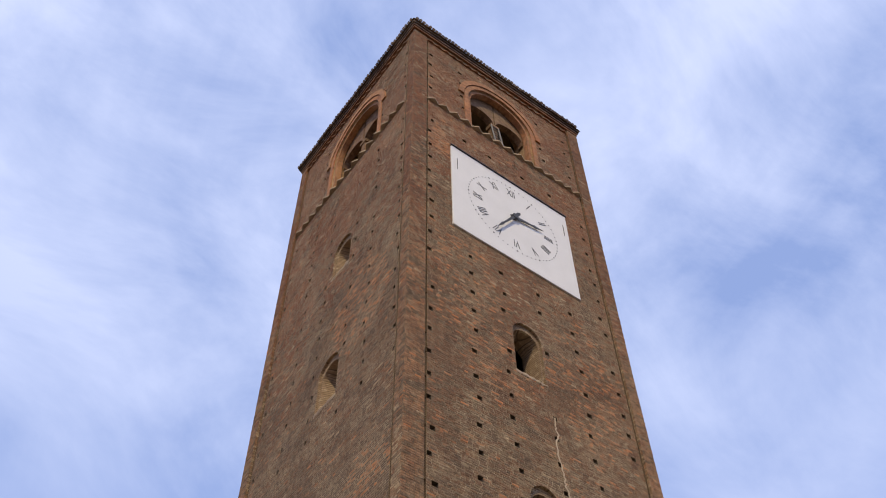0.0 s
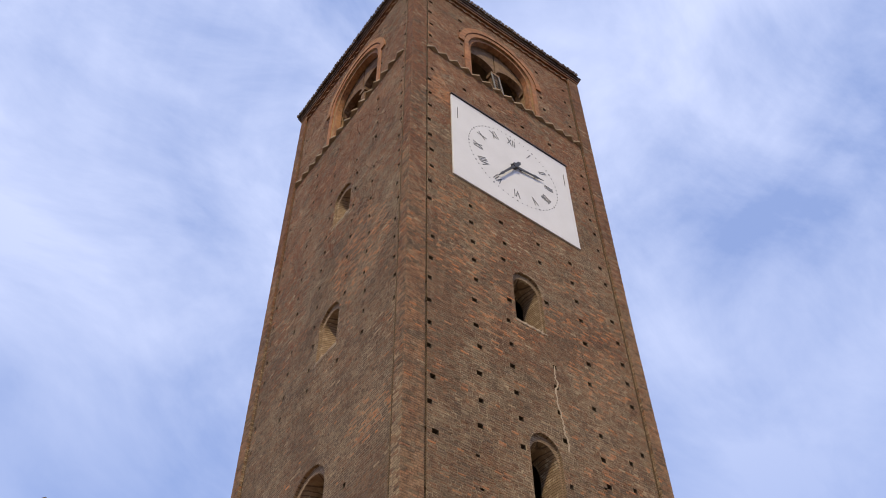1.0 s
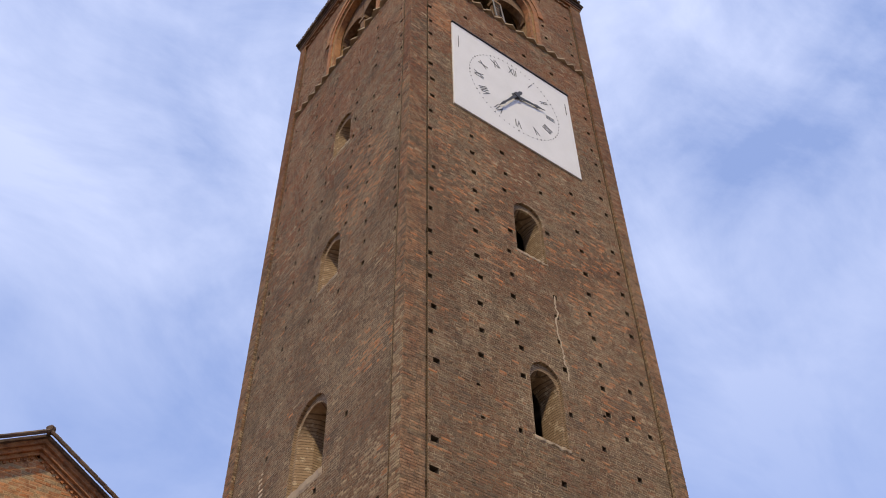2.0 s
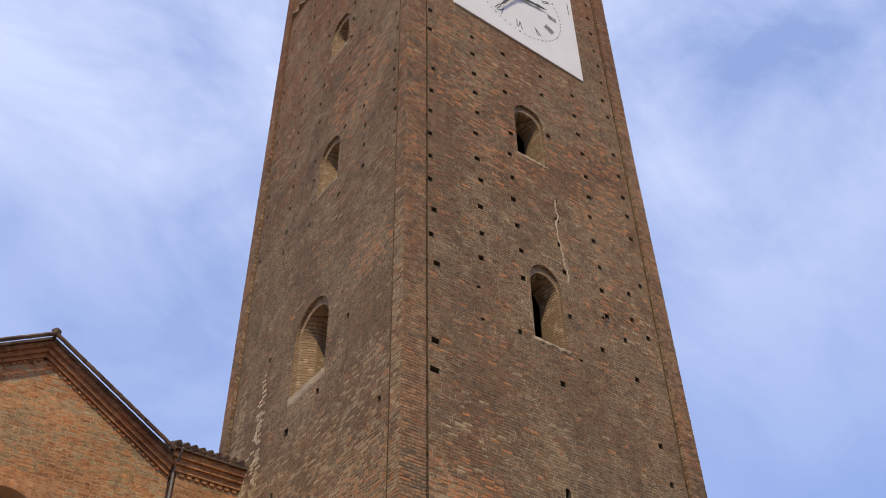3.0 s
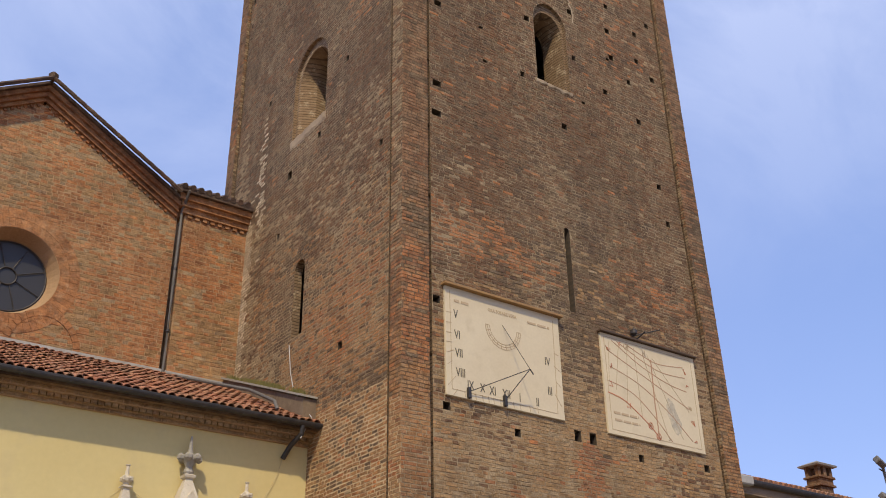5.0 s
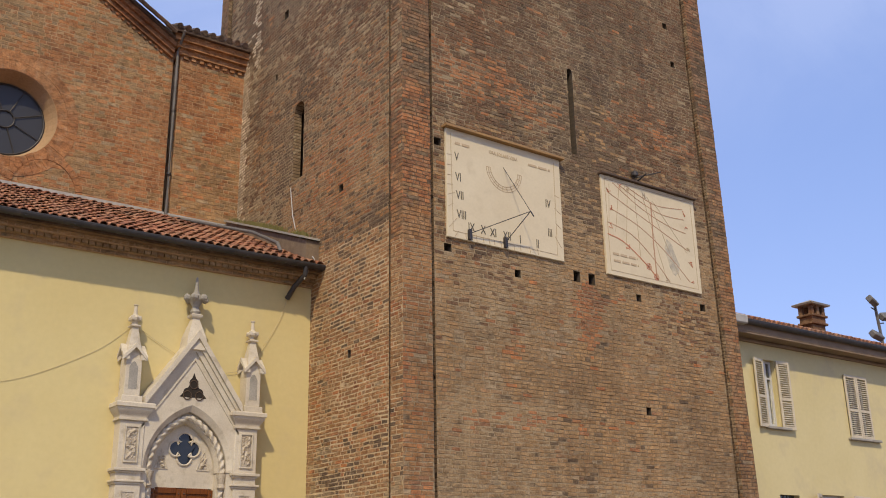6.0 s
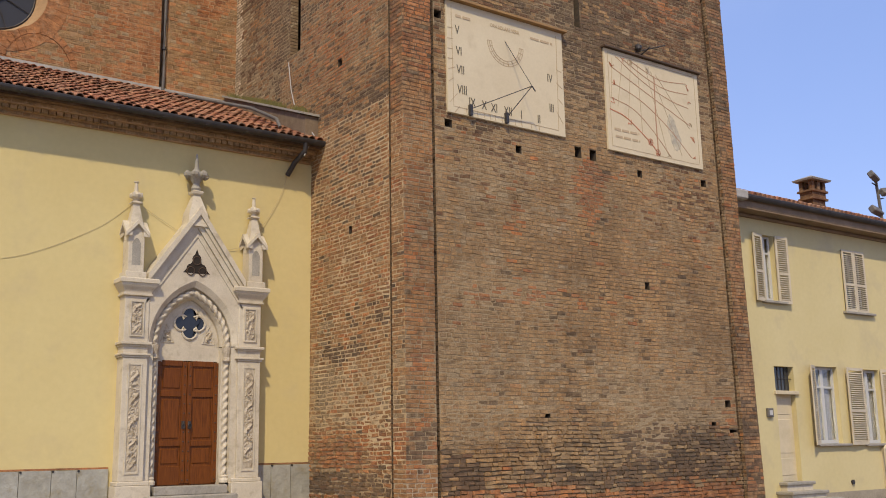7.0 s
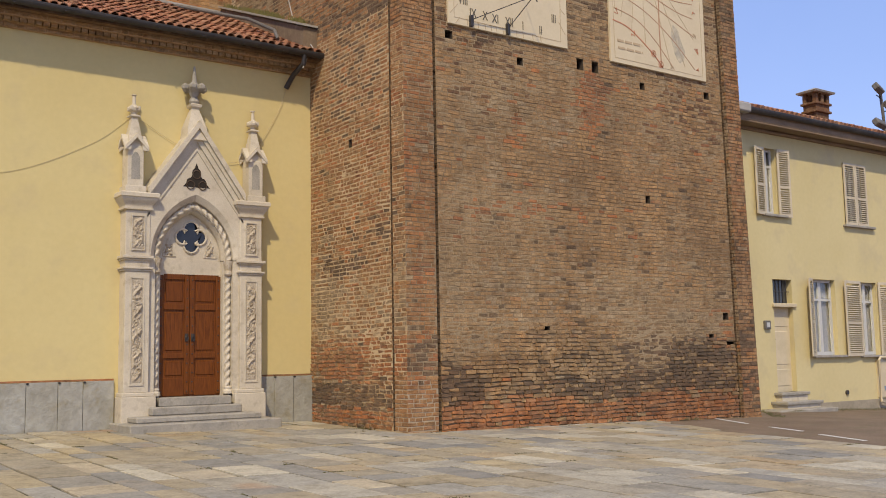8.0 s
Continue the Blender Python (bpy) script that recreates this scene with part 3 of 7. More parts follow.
# ---- belfry, bands, cornice and roof of the tower ----
M_BAND = mottled("weathered_band", (0.33, 0.25, 0.165), (0.22, 0.16, 0.10), 3, 30, 0.9, 0.3)
M_TILE = brick_material("roof_tile", [(0.25, 0.095, 0.052), (0.37, 0.135, 0.068), (0.30, 0.11, 0.058), (0.43, 0.19, 0.1), (0.27, 0.125, 0.075)], (0.13, 0.085, 0.06), 0.2, 0.3, 0.5)
M_TILE_DARK = brick_material("dark_roof_tile", [(0.062, 0.037, 0.028), (0.093, 0.050, 0.034), (0.074, 0.043, 0.031)], (0.08, 0.06, 0.05), 0.2, 0.2, 0.5)


def arch_ring(bm, to, cx, spring, r0, r1, d0, d1, z0=None, n=26, k=1.0):
    """A moulded arch between two radii, with legs down to z0."""
    prof = []
    for r, d in ((r0, d0), (r0, d1), (r1, d1), (r1, d0)):
        line = [to(cx - r, d, z0)] if z0 is not None else []
        line += [to(cx - r * math.cos(math.pi * i / n), d, spring + r * k * math.sin(math.pi * i / n)) for i in range(n + 1)]
        if z0 is not None:
            line.append(to(cx + r, d, z0))
        prof.append(line)
    loft(bm, [list(p) for p in zip(*prof)], True, True)


def belfry(to, cx, half, z0, spring):
    bm = bmesh.new()
    arch_ring(bm, to, cx, spring, half + 0.22, half + 0.47, -0.02, 0.07)
    part("hood_mould", bm, M_ORANGE, tower, "orange brick hood mould over the belfry opening")
    bm = bmesh.new()
    arch_ring(bm, to, cx, spring, half - 0.01, half + 0.20, -0.02, 0.035, z0)
    part("arch_order", bm, M_ORANGE, tower, "orange brick arch order")
    bm = bmesh.new()
    arch_ring(bm, to, cx, spring, half - 0.17, half - 0.05, -0.30, -0.06, z0)
    part("inner_order", bm, M_ORANGE, tower)
    # tympanum with two small arches on a middle pier
    bm = bmesh.new()
    h = half * 0.92
    q, rise = h * 0.48, 0.62
    sp = spring - 0.18
    n = 16
    for s in (-1, 1):
        c = cx + s * h * 0.5
        for i in range(n):
            a, b = math.pi * i / n, math.pi * (i + 1) / n
            u0, u1 = c - q * math.cos(a), c - q * math.cos(b)
            v0, v1 = sp + rise * math.sin(a), sp + rise * math.sin(b)
            t0 = spring + math.sqrt(max(0.0, h * h - (u0 - cx) ** 2))
            t1 = spring + math.sqrt(max(0.0, h * h - (u1 - cx) ** 2))
            prism(bm, [(u0, v0), (u1, v1), (u1, max(t1, v1 + 0.002)), (u0, max(t0, v0 + 0.002))], lambda u, v: to(u, -0.34, v), lambda u, v: to(u, -0.62, v))
    bmesh.ops.remove_doubles(bm, verts=bm.verts, dist=0.004)
    part("tympanum", bm, M_BRICK, tower)
    bm = bmesh.new()
    prism(bm, [(cx - 0.13, z0), (cx + 0.13, z0), (cx + 0.13, sp + 0.1), (cx - 0.13, sp + 0.1)], lambda u, v: to(u, -0.36, v), lambda u, v: to(u, -0.6, v))
    prism(bm, [(cx - 0.19, sp - 0.12), (cx + 0.19, sp - 0.12), (cx + 0.22, sp + 0.04), (cx - 0.22, sp + 0.04)], lambda u, v: to(u, -0.32, v), lambda u, v: to(u, -0.64, v))
    part("middle_pier", bm, M_BRICK, tower)


belfry(on_front, 4.20, 1.60, 34.52, 36.75)
belfry(on_left, 4.00, 1.66, 34.30, 36.70)


def string_course(to, u0, u1, z, seed):
    """A sawtooth string course of bricks set on edge."""
    rnd = random.Random(seed)
    bm = bmesh.new()
    n = int((u1 - u0) / 0.25)
    rows = []
    for i in range(n + 1):
        u = u0 + (u1 - u0) * i / n
        d = (0.17 if i % 2 else 0.04) + rnd.uniform(-0.01, 0.01)
        j = rnd.uniform(-0.012, 0.012)
        rows.append([to(u, -0.01, z - 0.055 + j), to(u, d, z - 0.035 + j), to(u, d, z + 0.03 + j), to(u, -0.01, z + 0.05 + j)])
    loft(bm, rows, True, True)
    part("string_course", bm, M_BAND, tower, "weathered sawtooth string course")


string_course(on_front, 0.62, 8.27, 34.40, 1)
string_course(on_left, 0.52, 8.12, 34.20, 2)


def tower_cornice():
    for to, a in ((on_front, 0.6), (on_left, 0.5)):
        bm = bmesh.new()
        n = 40
        rows = []
        for i in range(n + 1):
            u = a + (8.25 - a) * i / n
            d = 0.15 if i % 2 else 0.05
            rows.append([to(u, -0.01, TOP - 0.72), to(u, d * 0.7, TOP - 0.70), to(u, d * 0.7, TOP - 0.64), to(u, -0.01, TOP - 0.62)])
        loft(bm, rows, True, True)
        part("corbel_course", bm, M_TOP, tower)
    # shade under the eaves tiles is put into the upper two courses' colour
    for k, (z0, z1, e) in enumerate(((TOP - 0.38, TOP - 0.26, 0.10), (TOP - 0.26, TOP - 0.12, 0.14), (TOP - 0.12, TOP + 0.02, 0.19))):
        boxpart("cornice_course", -e, TW + e, -e, TW + e, z0, z1, M_TOP if k == 0 else M_TILE_DARK, tower)
    # low hipped roof with rounded tile ends along the eaves
    bm = bmesh.new()
    e = 0.24
    c = [bm.verts.new(p) for p in ((-e, -e, TOP + 0.02), (TW + e, -e, TOP + 0.02), (TW + e, TW + e, TOP + 0.02), (-e, TW + e, TOP + 0.02))]
    t = bm.verts.new((TW / 2, TW / 2, TOP + 1.6))
    bm.faces.new(list(reversed(c)))
    for i in range(4):
        bm.faces.new((c[i], c[(i + 1) % 4], t))
    part("roof", bm, M_TILE_DARK, tower, "low hipped roof of dark tiles")
    rnd = random.Random(5)
    bm = bmesh.new()
    for to in (on_front, on_left):
        u = -0.08
        while u < TW + 0.24:
            d = 0.26 + rnd.uniform(0.02, 0.06)
            z = TOP + 0.03 + rnd.uniform(-0.015, 0.015)
            tube(bm, [to(u, d, z), to(u, -0.3, z + 0.2)], 0.076, 8)
            u += 0.165
    part("eaves_tiles", bm, M_TILE_DARK, tower, "rounded dark tile ends along the eaves")


tower_cornice()


def belfry_room():
    bm = bmesh.new()
    box(bm, 0.9, TW - 0.9, 0.9, TW - 0.9, 34.1, 34.25)
    part("belfry_floor", bm, M_DARKWOOD, tower)
    bm = bmesh.new()
    box(bm, 0.2, TW - 0.2, 0.2, TW - 0.2, 39.2, 39.35)
    for k in range(6):
        box(bm, 0.3, TW - 0.3, 1.0 + k * 1.25, 1.2 + k * 1.25, 38.95, 39.2)
    part("belfry_ceiling", bm, M_MORTAR_PALE, tower, "limed belfry ceiling with beams")
    # service ladder leaning in the front opening
    lad = tagged(holder("ladder", (4.1, 0.3, 34.5)), "grey metal ladder standing in the belfry opening", "ladder")
    for s in (0.0, 0.36):
        bm = bmesh.new()
        tube(bm, [(4.02 + s, 0.14, 34.5), (4.02 + s, 0.34, 36.5)], 0.035, 6)
        part("rail", bm, M_ZINC, lad)
    for k in range(8):
        bm = bmesh.new()
        t = (k + 0.5) / 8
        tube(bm, [(4.02, 0.14 + 0.2 * t, 34.5 + 2.0 * t), (4.38, 0.14 + 0.2 * t, 34.5 + 2.0 * t)], 0.02, 6)
        part("rung", bm, M_ZINC, lad)
    beam = tagged(holder("bell_frame", (5, 1, 34.4)), "dark timber bell frame in the belfry", "frame")
    for a, b in (((3.3, 0.75, 34.4), (3.3, 0.75, 36.3)), ((4.6, 0.75, 35.7), (6.2, 0.75, 34.8)), ((3.0, 0.8, 35.9), (4.4, 0.8, 35.6)), ((5.6, 0.9, 34.4), (5.6, 0.9, 36.2))):
        bm = bmesh.new()
        tube(bm, [a, b], 0.09, 4)
        part("beam", bm, M_DARKWOOD, beam)


belfry_room()


def rubble_sills():
    """Broken pale sills under the tower windows."""
    rnd = random.Random(17)
    for to, outs in ((on_front, OPEN_F[:2]), (on_left, OPEN_L[:3])):
        for o in outs:
            bm = bmesh.new()
            u0, u1, z = o[0][0], o[-1][0], o[0][1]
            rows, n = [], 16
            for i in range(n + 1):
                u = u0 - 0.04 + (u1 - u0 + 0.08) * i / n
                a, b, c = rnd.uniform(0.01, 0.05), rnd.uniform(-0.10, -0.03), rnd.uniform(0.02, 0.07)
                if to is on_left and z < 15:
                    b -= 0.16
                rows.append([to(u, -0.3, z + c * 0.5), to(u, 0.005, z + c), to(u, a, z + c * 0.4), to(u, a * 0.7, z + b * 0.6), to(u, -0.005, z + b)])
            loft(bm, rows, True, True)
            part("sill", bm, M_MORTAR_PALE, tower, "broken pale mortar sill")


rubble_sills()

# ---- clock ----
def fpose(u, z, d, turn=0.0):
    """Lettering on the front face, at u, z and d metres proud."""
    return pose(u, -d, z, 90, 0, 0) @ pose(0, 0, 0, 0, 0, turn)


def build_clock():
    clock = tagged(holder("clock", (4.25, -0.05, 29.45)), "white rectangular clock face with black Roman numerals", "clock")
    boxpart("face_panel", 1.64, 6.88, -0.06, 0.03, 27.03, 31.90, M_CLOCK, clock, bevel=0.008)
    boxpart("weather_strip", 1.62, 6.90, -0.11, 0.03, 31.905, 31.94, M_IRON, clock, "dark weather strip above the face")
    cu, cz = 4.25, 29.58
    names = ("XII", "I", "II", "III", "IIII", "V", "VI", "VII", "VIII", "IX", "X", "XI")
    for k, s in enumerate(names):
        a = radians(30 * k)
        sc = fpose(cu + 1.52 * math.sin(a), cz + 1.52 * math.cos(a), 0.066, -30 * k) @ Matrix.Diagonal((0.56, 1.0, 1, 1))
        lettering(s, 0.56, sc, M_NUMERAL, clock, "numeral", 0.003)
    bm = bmesh.new()
    for k in range(60):
        a = radians(6 * k)
        c = Vector((cu + 1.93 * math.sin(a), 0, cz + 1.93 * math.cos(a)))
        r = 0.022 if k % 5 else 0.034
        slab_xz(bm, [(c.x + r * math.cos(t), c.z + r * math.sin(t)) for t in (math.pi * i / 3 for i in range(6))], -0.069, -0.058)
    tagged(part("minute_dots", bm, M_NUMERAL, clock), "ring of small black minute dots", kind="stuff")

    def hand(name, angle, length, tail, w, d, spade):
        bm = bmesh.new()
        s, c = math.sin(angle), math.cos(angle)

        def at(p, q):
            return (cu + p * s + q * c, cz + p * c - q * s)
        o = [(-tail, -w), (-tail - 0.12, 0), (-tail, w), (length * 0.62, w * 0.45)]
        o += [(length * 0.70, w * spade), (length * 0.82, w * 0.4), (length, 0), (length * 0.82, -w * 0.4), (length * 0.70, -w * spade)]
        o += [(length * 0.62, -w * 0.45)]
        slab_xz(bm, [at(*p) for p in o], -d, -d + 0.02)
        part(name, bm, M_BLACK, clock)
    hand("minute_hand", radians(213), 1.62, 0.34, 0.07, 0.17, 0.8)
    hand("hour_hand", radians(80), 1.32, 0.08, 0.09, 0.13, 0.9)
    bm = bmesh.new()
    tube(bm, [(cu, -0.05, cz), (cu, -0.19, cz)], 0.12, 14)
    part("hub", bm, M_BLACK, clock)
    for u in (1.88, 6.66):
        bm = bmesh.new()
        tube(bm, [(u, -0.075, 31.18), (u, -0.075, 30.52)], 0.011, 6)
        part("hinge_bar", bm, M_IRON, clock)


build_clock()


# ---- sundials ----
def strokes(name, lines, w, d, material, parent, label=""):
    """Painted strokes on the front face, each a thin ribbon."""
    bm = bmesh.new()
    for line in lines:
        pts = [Vector((p[0], 0, p[1])) for p in line]
        left, right = [], []
        for i, p in enumerate(pts):
            t = (pts[min(i + 1, len(pts) - 1)] - pts[max(i - 1, 0)]).normalized()
            nrm = Vector((-t.z, 0, t.x)) * w / 2
            left.append(p + nrm)
            right.append(p - nrm)
        rings = [[(a.x, -d, a.z), (b.x, -d, b.z), (b.x, -d + 0.004, b.z), (a.x, -d + 0.004, a.z)] for a, b in zip(left, right)]
        loft(bm, rings, True, True)
    ob = part(name, bm, material, parent, label)
    return ob


def bars(parent, u0, u1, z, size, material, seed):
    """Writing too faint to read: plain bars."""
    rnd = random.Random(seed)
    u = u0
    while u < u1:
        w = rnd.uniform(0.10, 0.22)
        bm = bmesh.new()
        box(bm, u, min(u + w, u1), -0.0635, -0.055, z - size / 2, z + size / 2)
        part("writing_bar", bm, material, parent)
        u += w + 0.05


def curve3(p0, p1, p2, p3=None, n=14):
    """A smooth line through three or four points."""
    ps = [Vector(p) for p in (p0, p1, p2, p3) if p]
    out = []
    for i in range(len(ps) - 1):
        a, b, c, d = ps[max(i - 1, 0)], ps[i], ps[i + 1], ps[min(i + 2, len(ps) - 1)]
        for k in range(n):
            t = k / n
            out.append(0.5 * ((2 * b) + (c - a) * t + (2 * a - 5 * b + 4 * c - d) * t * t + (3 * b - a - 3 * c + d) * t ** 3))
    out.append(ps[-1])
    return [(v.x, v.y) for v in out]


def sundial_hours():
    s = tagged(holder("sundial", (2.36, -0.05, 8.2)), "cream painted sundial panel with Roman hour numerals", "sundial", "sundials on the tower")
    boxpart("panel", 0.94, 3.80, -0.055, 0.03, 7.13, 9.30, M_DIAL, s, bevel=0.006)
    boxpart("cover_strip", 0.88, 3.86, -0.16, 0.03, 9.302, 9.345, mottled("ochre_wood", (0.33, 0.19, 0.07), (0.25, 0.14, 0.06), 3, 30, 0.8, 0.2), s, "ochre cover strip along the top")
    for t, u, z in (("V", 1.18, 8.75), ("VI", 1.21, 8.34), ("VII", 1.24, 7.98), ("VIII", 1.27, 7.60), ("IX", 1.49, 7.40), ("X", 1.77, 7.40), ("XI", 2.01, 7.39), ("XII", 2.34, 7.39), ("I", 2.67, 7.38), ("II", 3.11, 7.37), ("IV", 3.43, 8.27), ("III", 3.45, 7.66)):
        lettering(t, 0.24, fpose(u, z, 0.060) @ Matrix.Diagonal((0.68, 1, 1, 1)), M_INK, s, "numeral", 0.003)
    lettering("ORA SOLARE VERA", 0.105, fpose(2.32, 9.04, 0.060) @ Matrix.Diagonal((0.8, 1, 1, 1)), M_FINE, s, "title", 0.002)
    bars(s, 1.15, 1.49, 9.03, 0.05, M_FINE, 1)
    bars(s, 2.96, 3.53, 9.01, 0.045, M_FINE, 2)
    strokes("border_line", [[(1.05, 9.21), (1.07, 7.26), (3.62, 7.24), (3.64, 9.21)]], 0.012, 0.060, M_FINE, s)
    ticks = [[(0.95, z), (1.08, z + 0.01)] for z in (8.76, 8.55, 8.35, 8.16)] + [[(0.96, 7.95), (1.12, 8.02)], [(0.97, 7.72), (1.08, 7.80)], [(0.98, 7.32), (1.16, 7.52)], [(1.1, 7.15), (1.2, 7.28)]]
    ticks += [[(u + 0.02, 7.15), (u, 7.27)] for u in (1.35, 1.6, 1.76, 1.9, 2.02, 2.18, 2.5, 2.66, 2.9, 3.1)] + [[(3.58, 7.62), (3.74, 7.4)], [(3.6, 8.22), (3.76, 8.12)], [(3.62, 7.9), (3.75, 7.8)], [(3.62, 8.5), (3.75, 8.46)]]
    for line in ticks:
        strokes("hour_tick", [line], 0.010, 0.060, M_FINE, s)
    arc = [[(2.33 + r * math.sin(radians(a)), 8.74 - r * math.cos(radians(a)) * 1.02) for a in range(-88, 89, 8)] for r in (0.34, 0.39, 0.44)]
    arc += [[(2.33 + r0 * math.sin(radians(a)), 8.74 - r0 * math.cos(radians(a))), (2.33 + r1 * math.sin(radians(a)), 8.74 - r1 * math.cos(radians(a)))] for a in range(-88, 89, 16) for r0, r1 in ((0.34, 0.44),)]
    strokes("graduated_arc", arc, 0.011, 0.060, M_FINE, s, "graduated half ring drawn in brown")
    g = Vector((2.62, -0.45, 7.83))
    bm = bmesh.new()
    tube(bm, [(2.32, -0.05, 8.80), g], 0.007, 6)
    for foot_u in (1.45, 2.29):
        tube(bm, [(foot_u, -0.10, 7.27), g], 0.009, 6)
    tube(bm, [g, g + Vector((0.06, -0.02, -0.10))], 0.013, 6)
    part("gnomon", bm, M_IRON, s, "thin iron gnomon on two struts")
    for u in (1.43, 2.28):
        boxpart("bracket", u - 0.03, u + 0.03, -0.12, -0.05, 7.14, 7.34, M_IRON, s)


def sundial_curves():
    s = tagged(holder("sundial", (6.4, -0.05, 8.2)), "cream sundial panel with curved date lines and red marks", "sundial", "sundials on the tower")
    boxpart("panel", 4.98, 7.87, -0.055, 0.03, 7.08, 9.28, M_DIAL, s, bevel=0.006)
    boxpart("cover_strip", 4.93, 7.91, -0.14, 0.03, 9.282, 9.315, M_DARKWOOD, s, "dark cover strip along the top")
    strokes("border_line", [[(5.07, 9.20), (5.09, 7.18), (7.76, 7.17), (7.75, 9.20), (5.07, 9.20)]], 0.012, 0.060, M_FINE, s)
    dates = [curve3((5.70, 9.16), (6.28, 8.97), (6.71, 8.90), (7.47, 8.98)), curve3((5.45, 9.16), (6.2, 8.86), (6.8, 8.72), (7.5, 8.74)), curve3((5.3, 9.15), (6.1, 8.75), (6.9, 8.5), (7.5, 8.42)),
             [(5.13, 8.91), (7.52, 8.02)], curve3((5.17, 8.55), (6.0, 8.31), (6.8, 7.86), (7.5, 7.3)), curve3((5.10, 8.22), (5.75, 8.08), (6.3, 7.72), (6.85, 7.2))]
    for line in dates:
        strokes("date_line", [line], 0.015, 0.060, M_RUST, s)
    strokes("solstice_line", [curve3((5.06, 7.96), (5.54, 7.85), (6.16, 7.47), (6.47, 7.21))], 0.022, 0.061, M_RED, s)
    hours = [[(5.2, 9.1), (5.12, 8.2)], [(5.5, 9.12), (5.3, 8.05)], [(5.75, 9.12), (5.6, 7.85)], [(5.95, 9.12), (6.0, 7.6)], [(6.2, 9.05), (6.75, 7.25)], [(6.35, 9.05), (7.2, 7.3)], [(6.5, 9.0), (7.5, 7.95)]]
    for line in hours:
        strokes("hour_line", [line], 0.008, 0.0595, M_FINE, s)
    strokes("noon_line", [[(6.45, 8.95), (6.43, 8.01), (6.45, 7.24)]], 0.028, 0.061, M_RUST, s)
    glyph = random.Random(3)
    for u, z in ((5.17, 8.95), (5.21, 8.57), (5.16, 8.16), (5.52, 9.1), (5.72, 9.1), (6.24, 9.06), (7.53, 8.89), (7.53, 8.55), (7.56, 8.07), (6.23, 7.44), (6.44, 7.24), (6.77, 7.26), (7.59, 7.32), (7.58, 7.7), (5.62, 7.78)):
        lines = [[(u + glyph.uniform(-0.07, 0.07), z + glyph.uniform(-0.07, 0.07)) for _ in range(3)] for _ in range(2)]
        if glyph.random() < 0.4:
            lines.append([(u + 0.07 * math.cos(a), z + 0.07 * math.sin(a)) for a in (math.pi * k / 4 for k in range(9))])
        lines = [[q for l in lines for q in l]]
        strokes("date_sign", lines, 0.016, 0.061, M_RED if glyph.random() < 0.6 else M_FINE, s)
    bars(s, 5.17, 5.88, 7.55, 0.05, M_FINE, 5)
    bars(s, 5.19, 5.90, 7.40, 0.045, M_FINE, 6)
    stain = mottled("grey_damp_stain", (0.36, 0.325, 0.26), (0.56, 0.48, 0.345), 9, 30, 0.9, 0.05)
    bm = bmesh.new()
    rnd = random.Random(8)
    o = [(6.98 + (0.19 + rnd.uniform(-0.05, 0.03)) * math.cos(a) + 0.28 * -math.sin(a) * 0.35, 7.76 + 0.40 * math.sin(a) * rnd.uniform(0.85, 1.1)) for a in (2 * math.pi * k / 22 for k in range(22))]
    slab_xz(bm, o, -0.0575, -0.05)
    part("damp_stain", bm, stain, s, "grey damp stain on the plaster")
    bm = bmesh.new()
    tube(bm, [(6.04, 0.0, 9.30), (6.05, -0.35, 9.42)], 0.016, 6)
    tube(bm, [(5.98, 0.02, 9.42), (6.62, -0.28, 9.62)], 0.014, 6)
    lathe(bm, [(0.01, -0.09), (0.075, -0.04), (0.075, 0.04), (0.01, 0.09)], (5.97, -0.10, 9.48), 10)
    part("gnomon", bm, M_IRON, s, "iron gnomon rod with a small disc")


sundial_hours()
sundial_curves()

# ---- the church beside the tower ----
CY, UY = 3.33, 7.26
PX = -2.455
M_GLASS = principled("dark_leaded_glass", (0.02, 0.022, 0.028), 0.12)
M_LEAD = mottled("lead_sheet", (0.42, 0.40, 0.37), (0.33, 0.31, 0.28), 4, 40, 0.6, 0.1)
M_MOSS = mottled("moss", (0.19, 0.155, 0.06), (0.13, 0.125, 0.035), 3, 30, 0.95, 0.5, c3=(0.27, 0.22, 0.05))


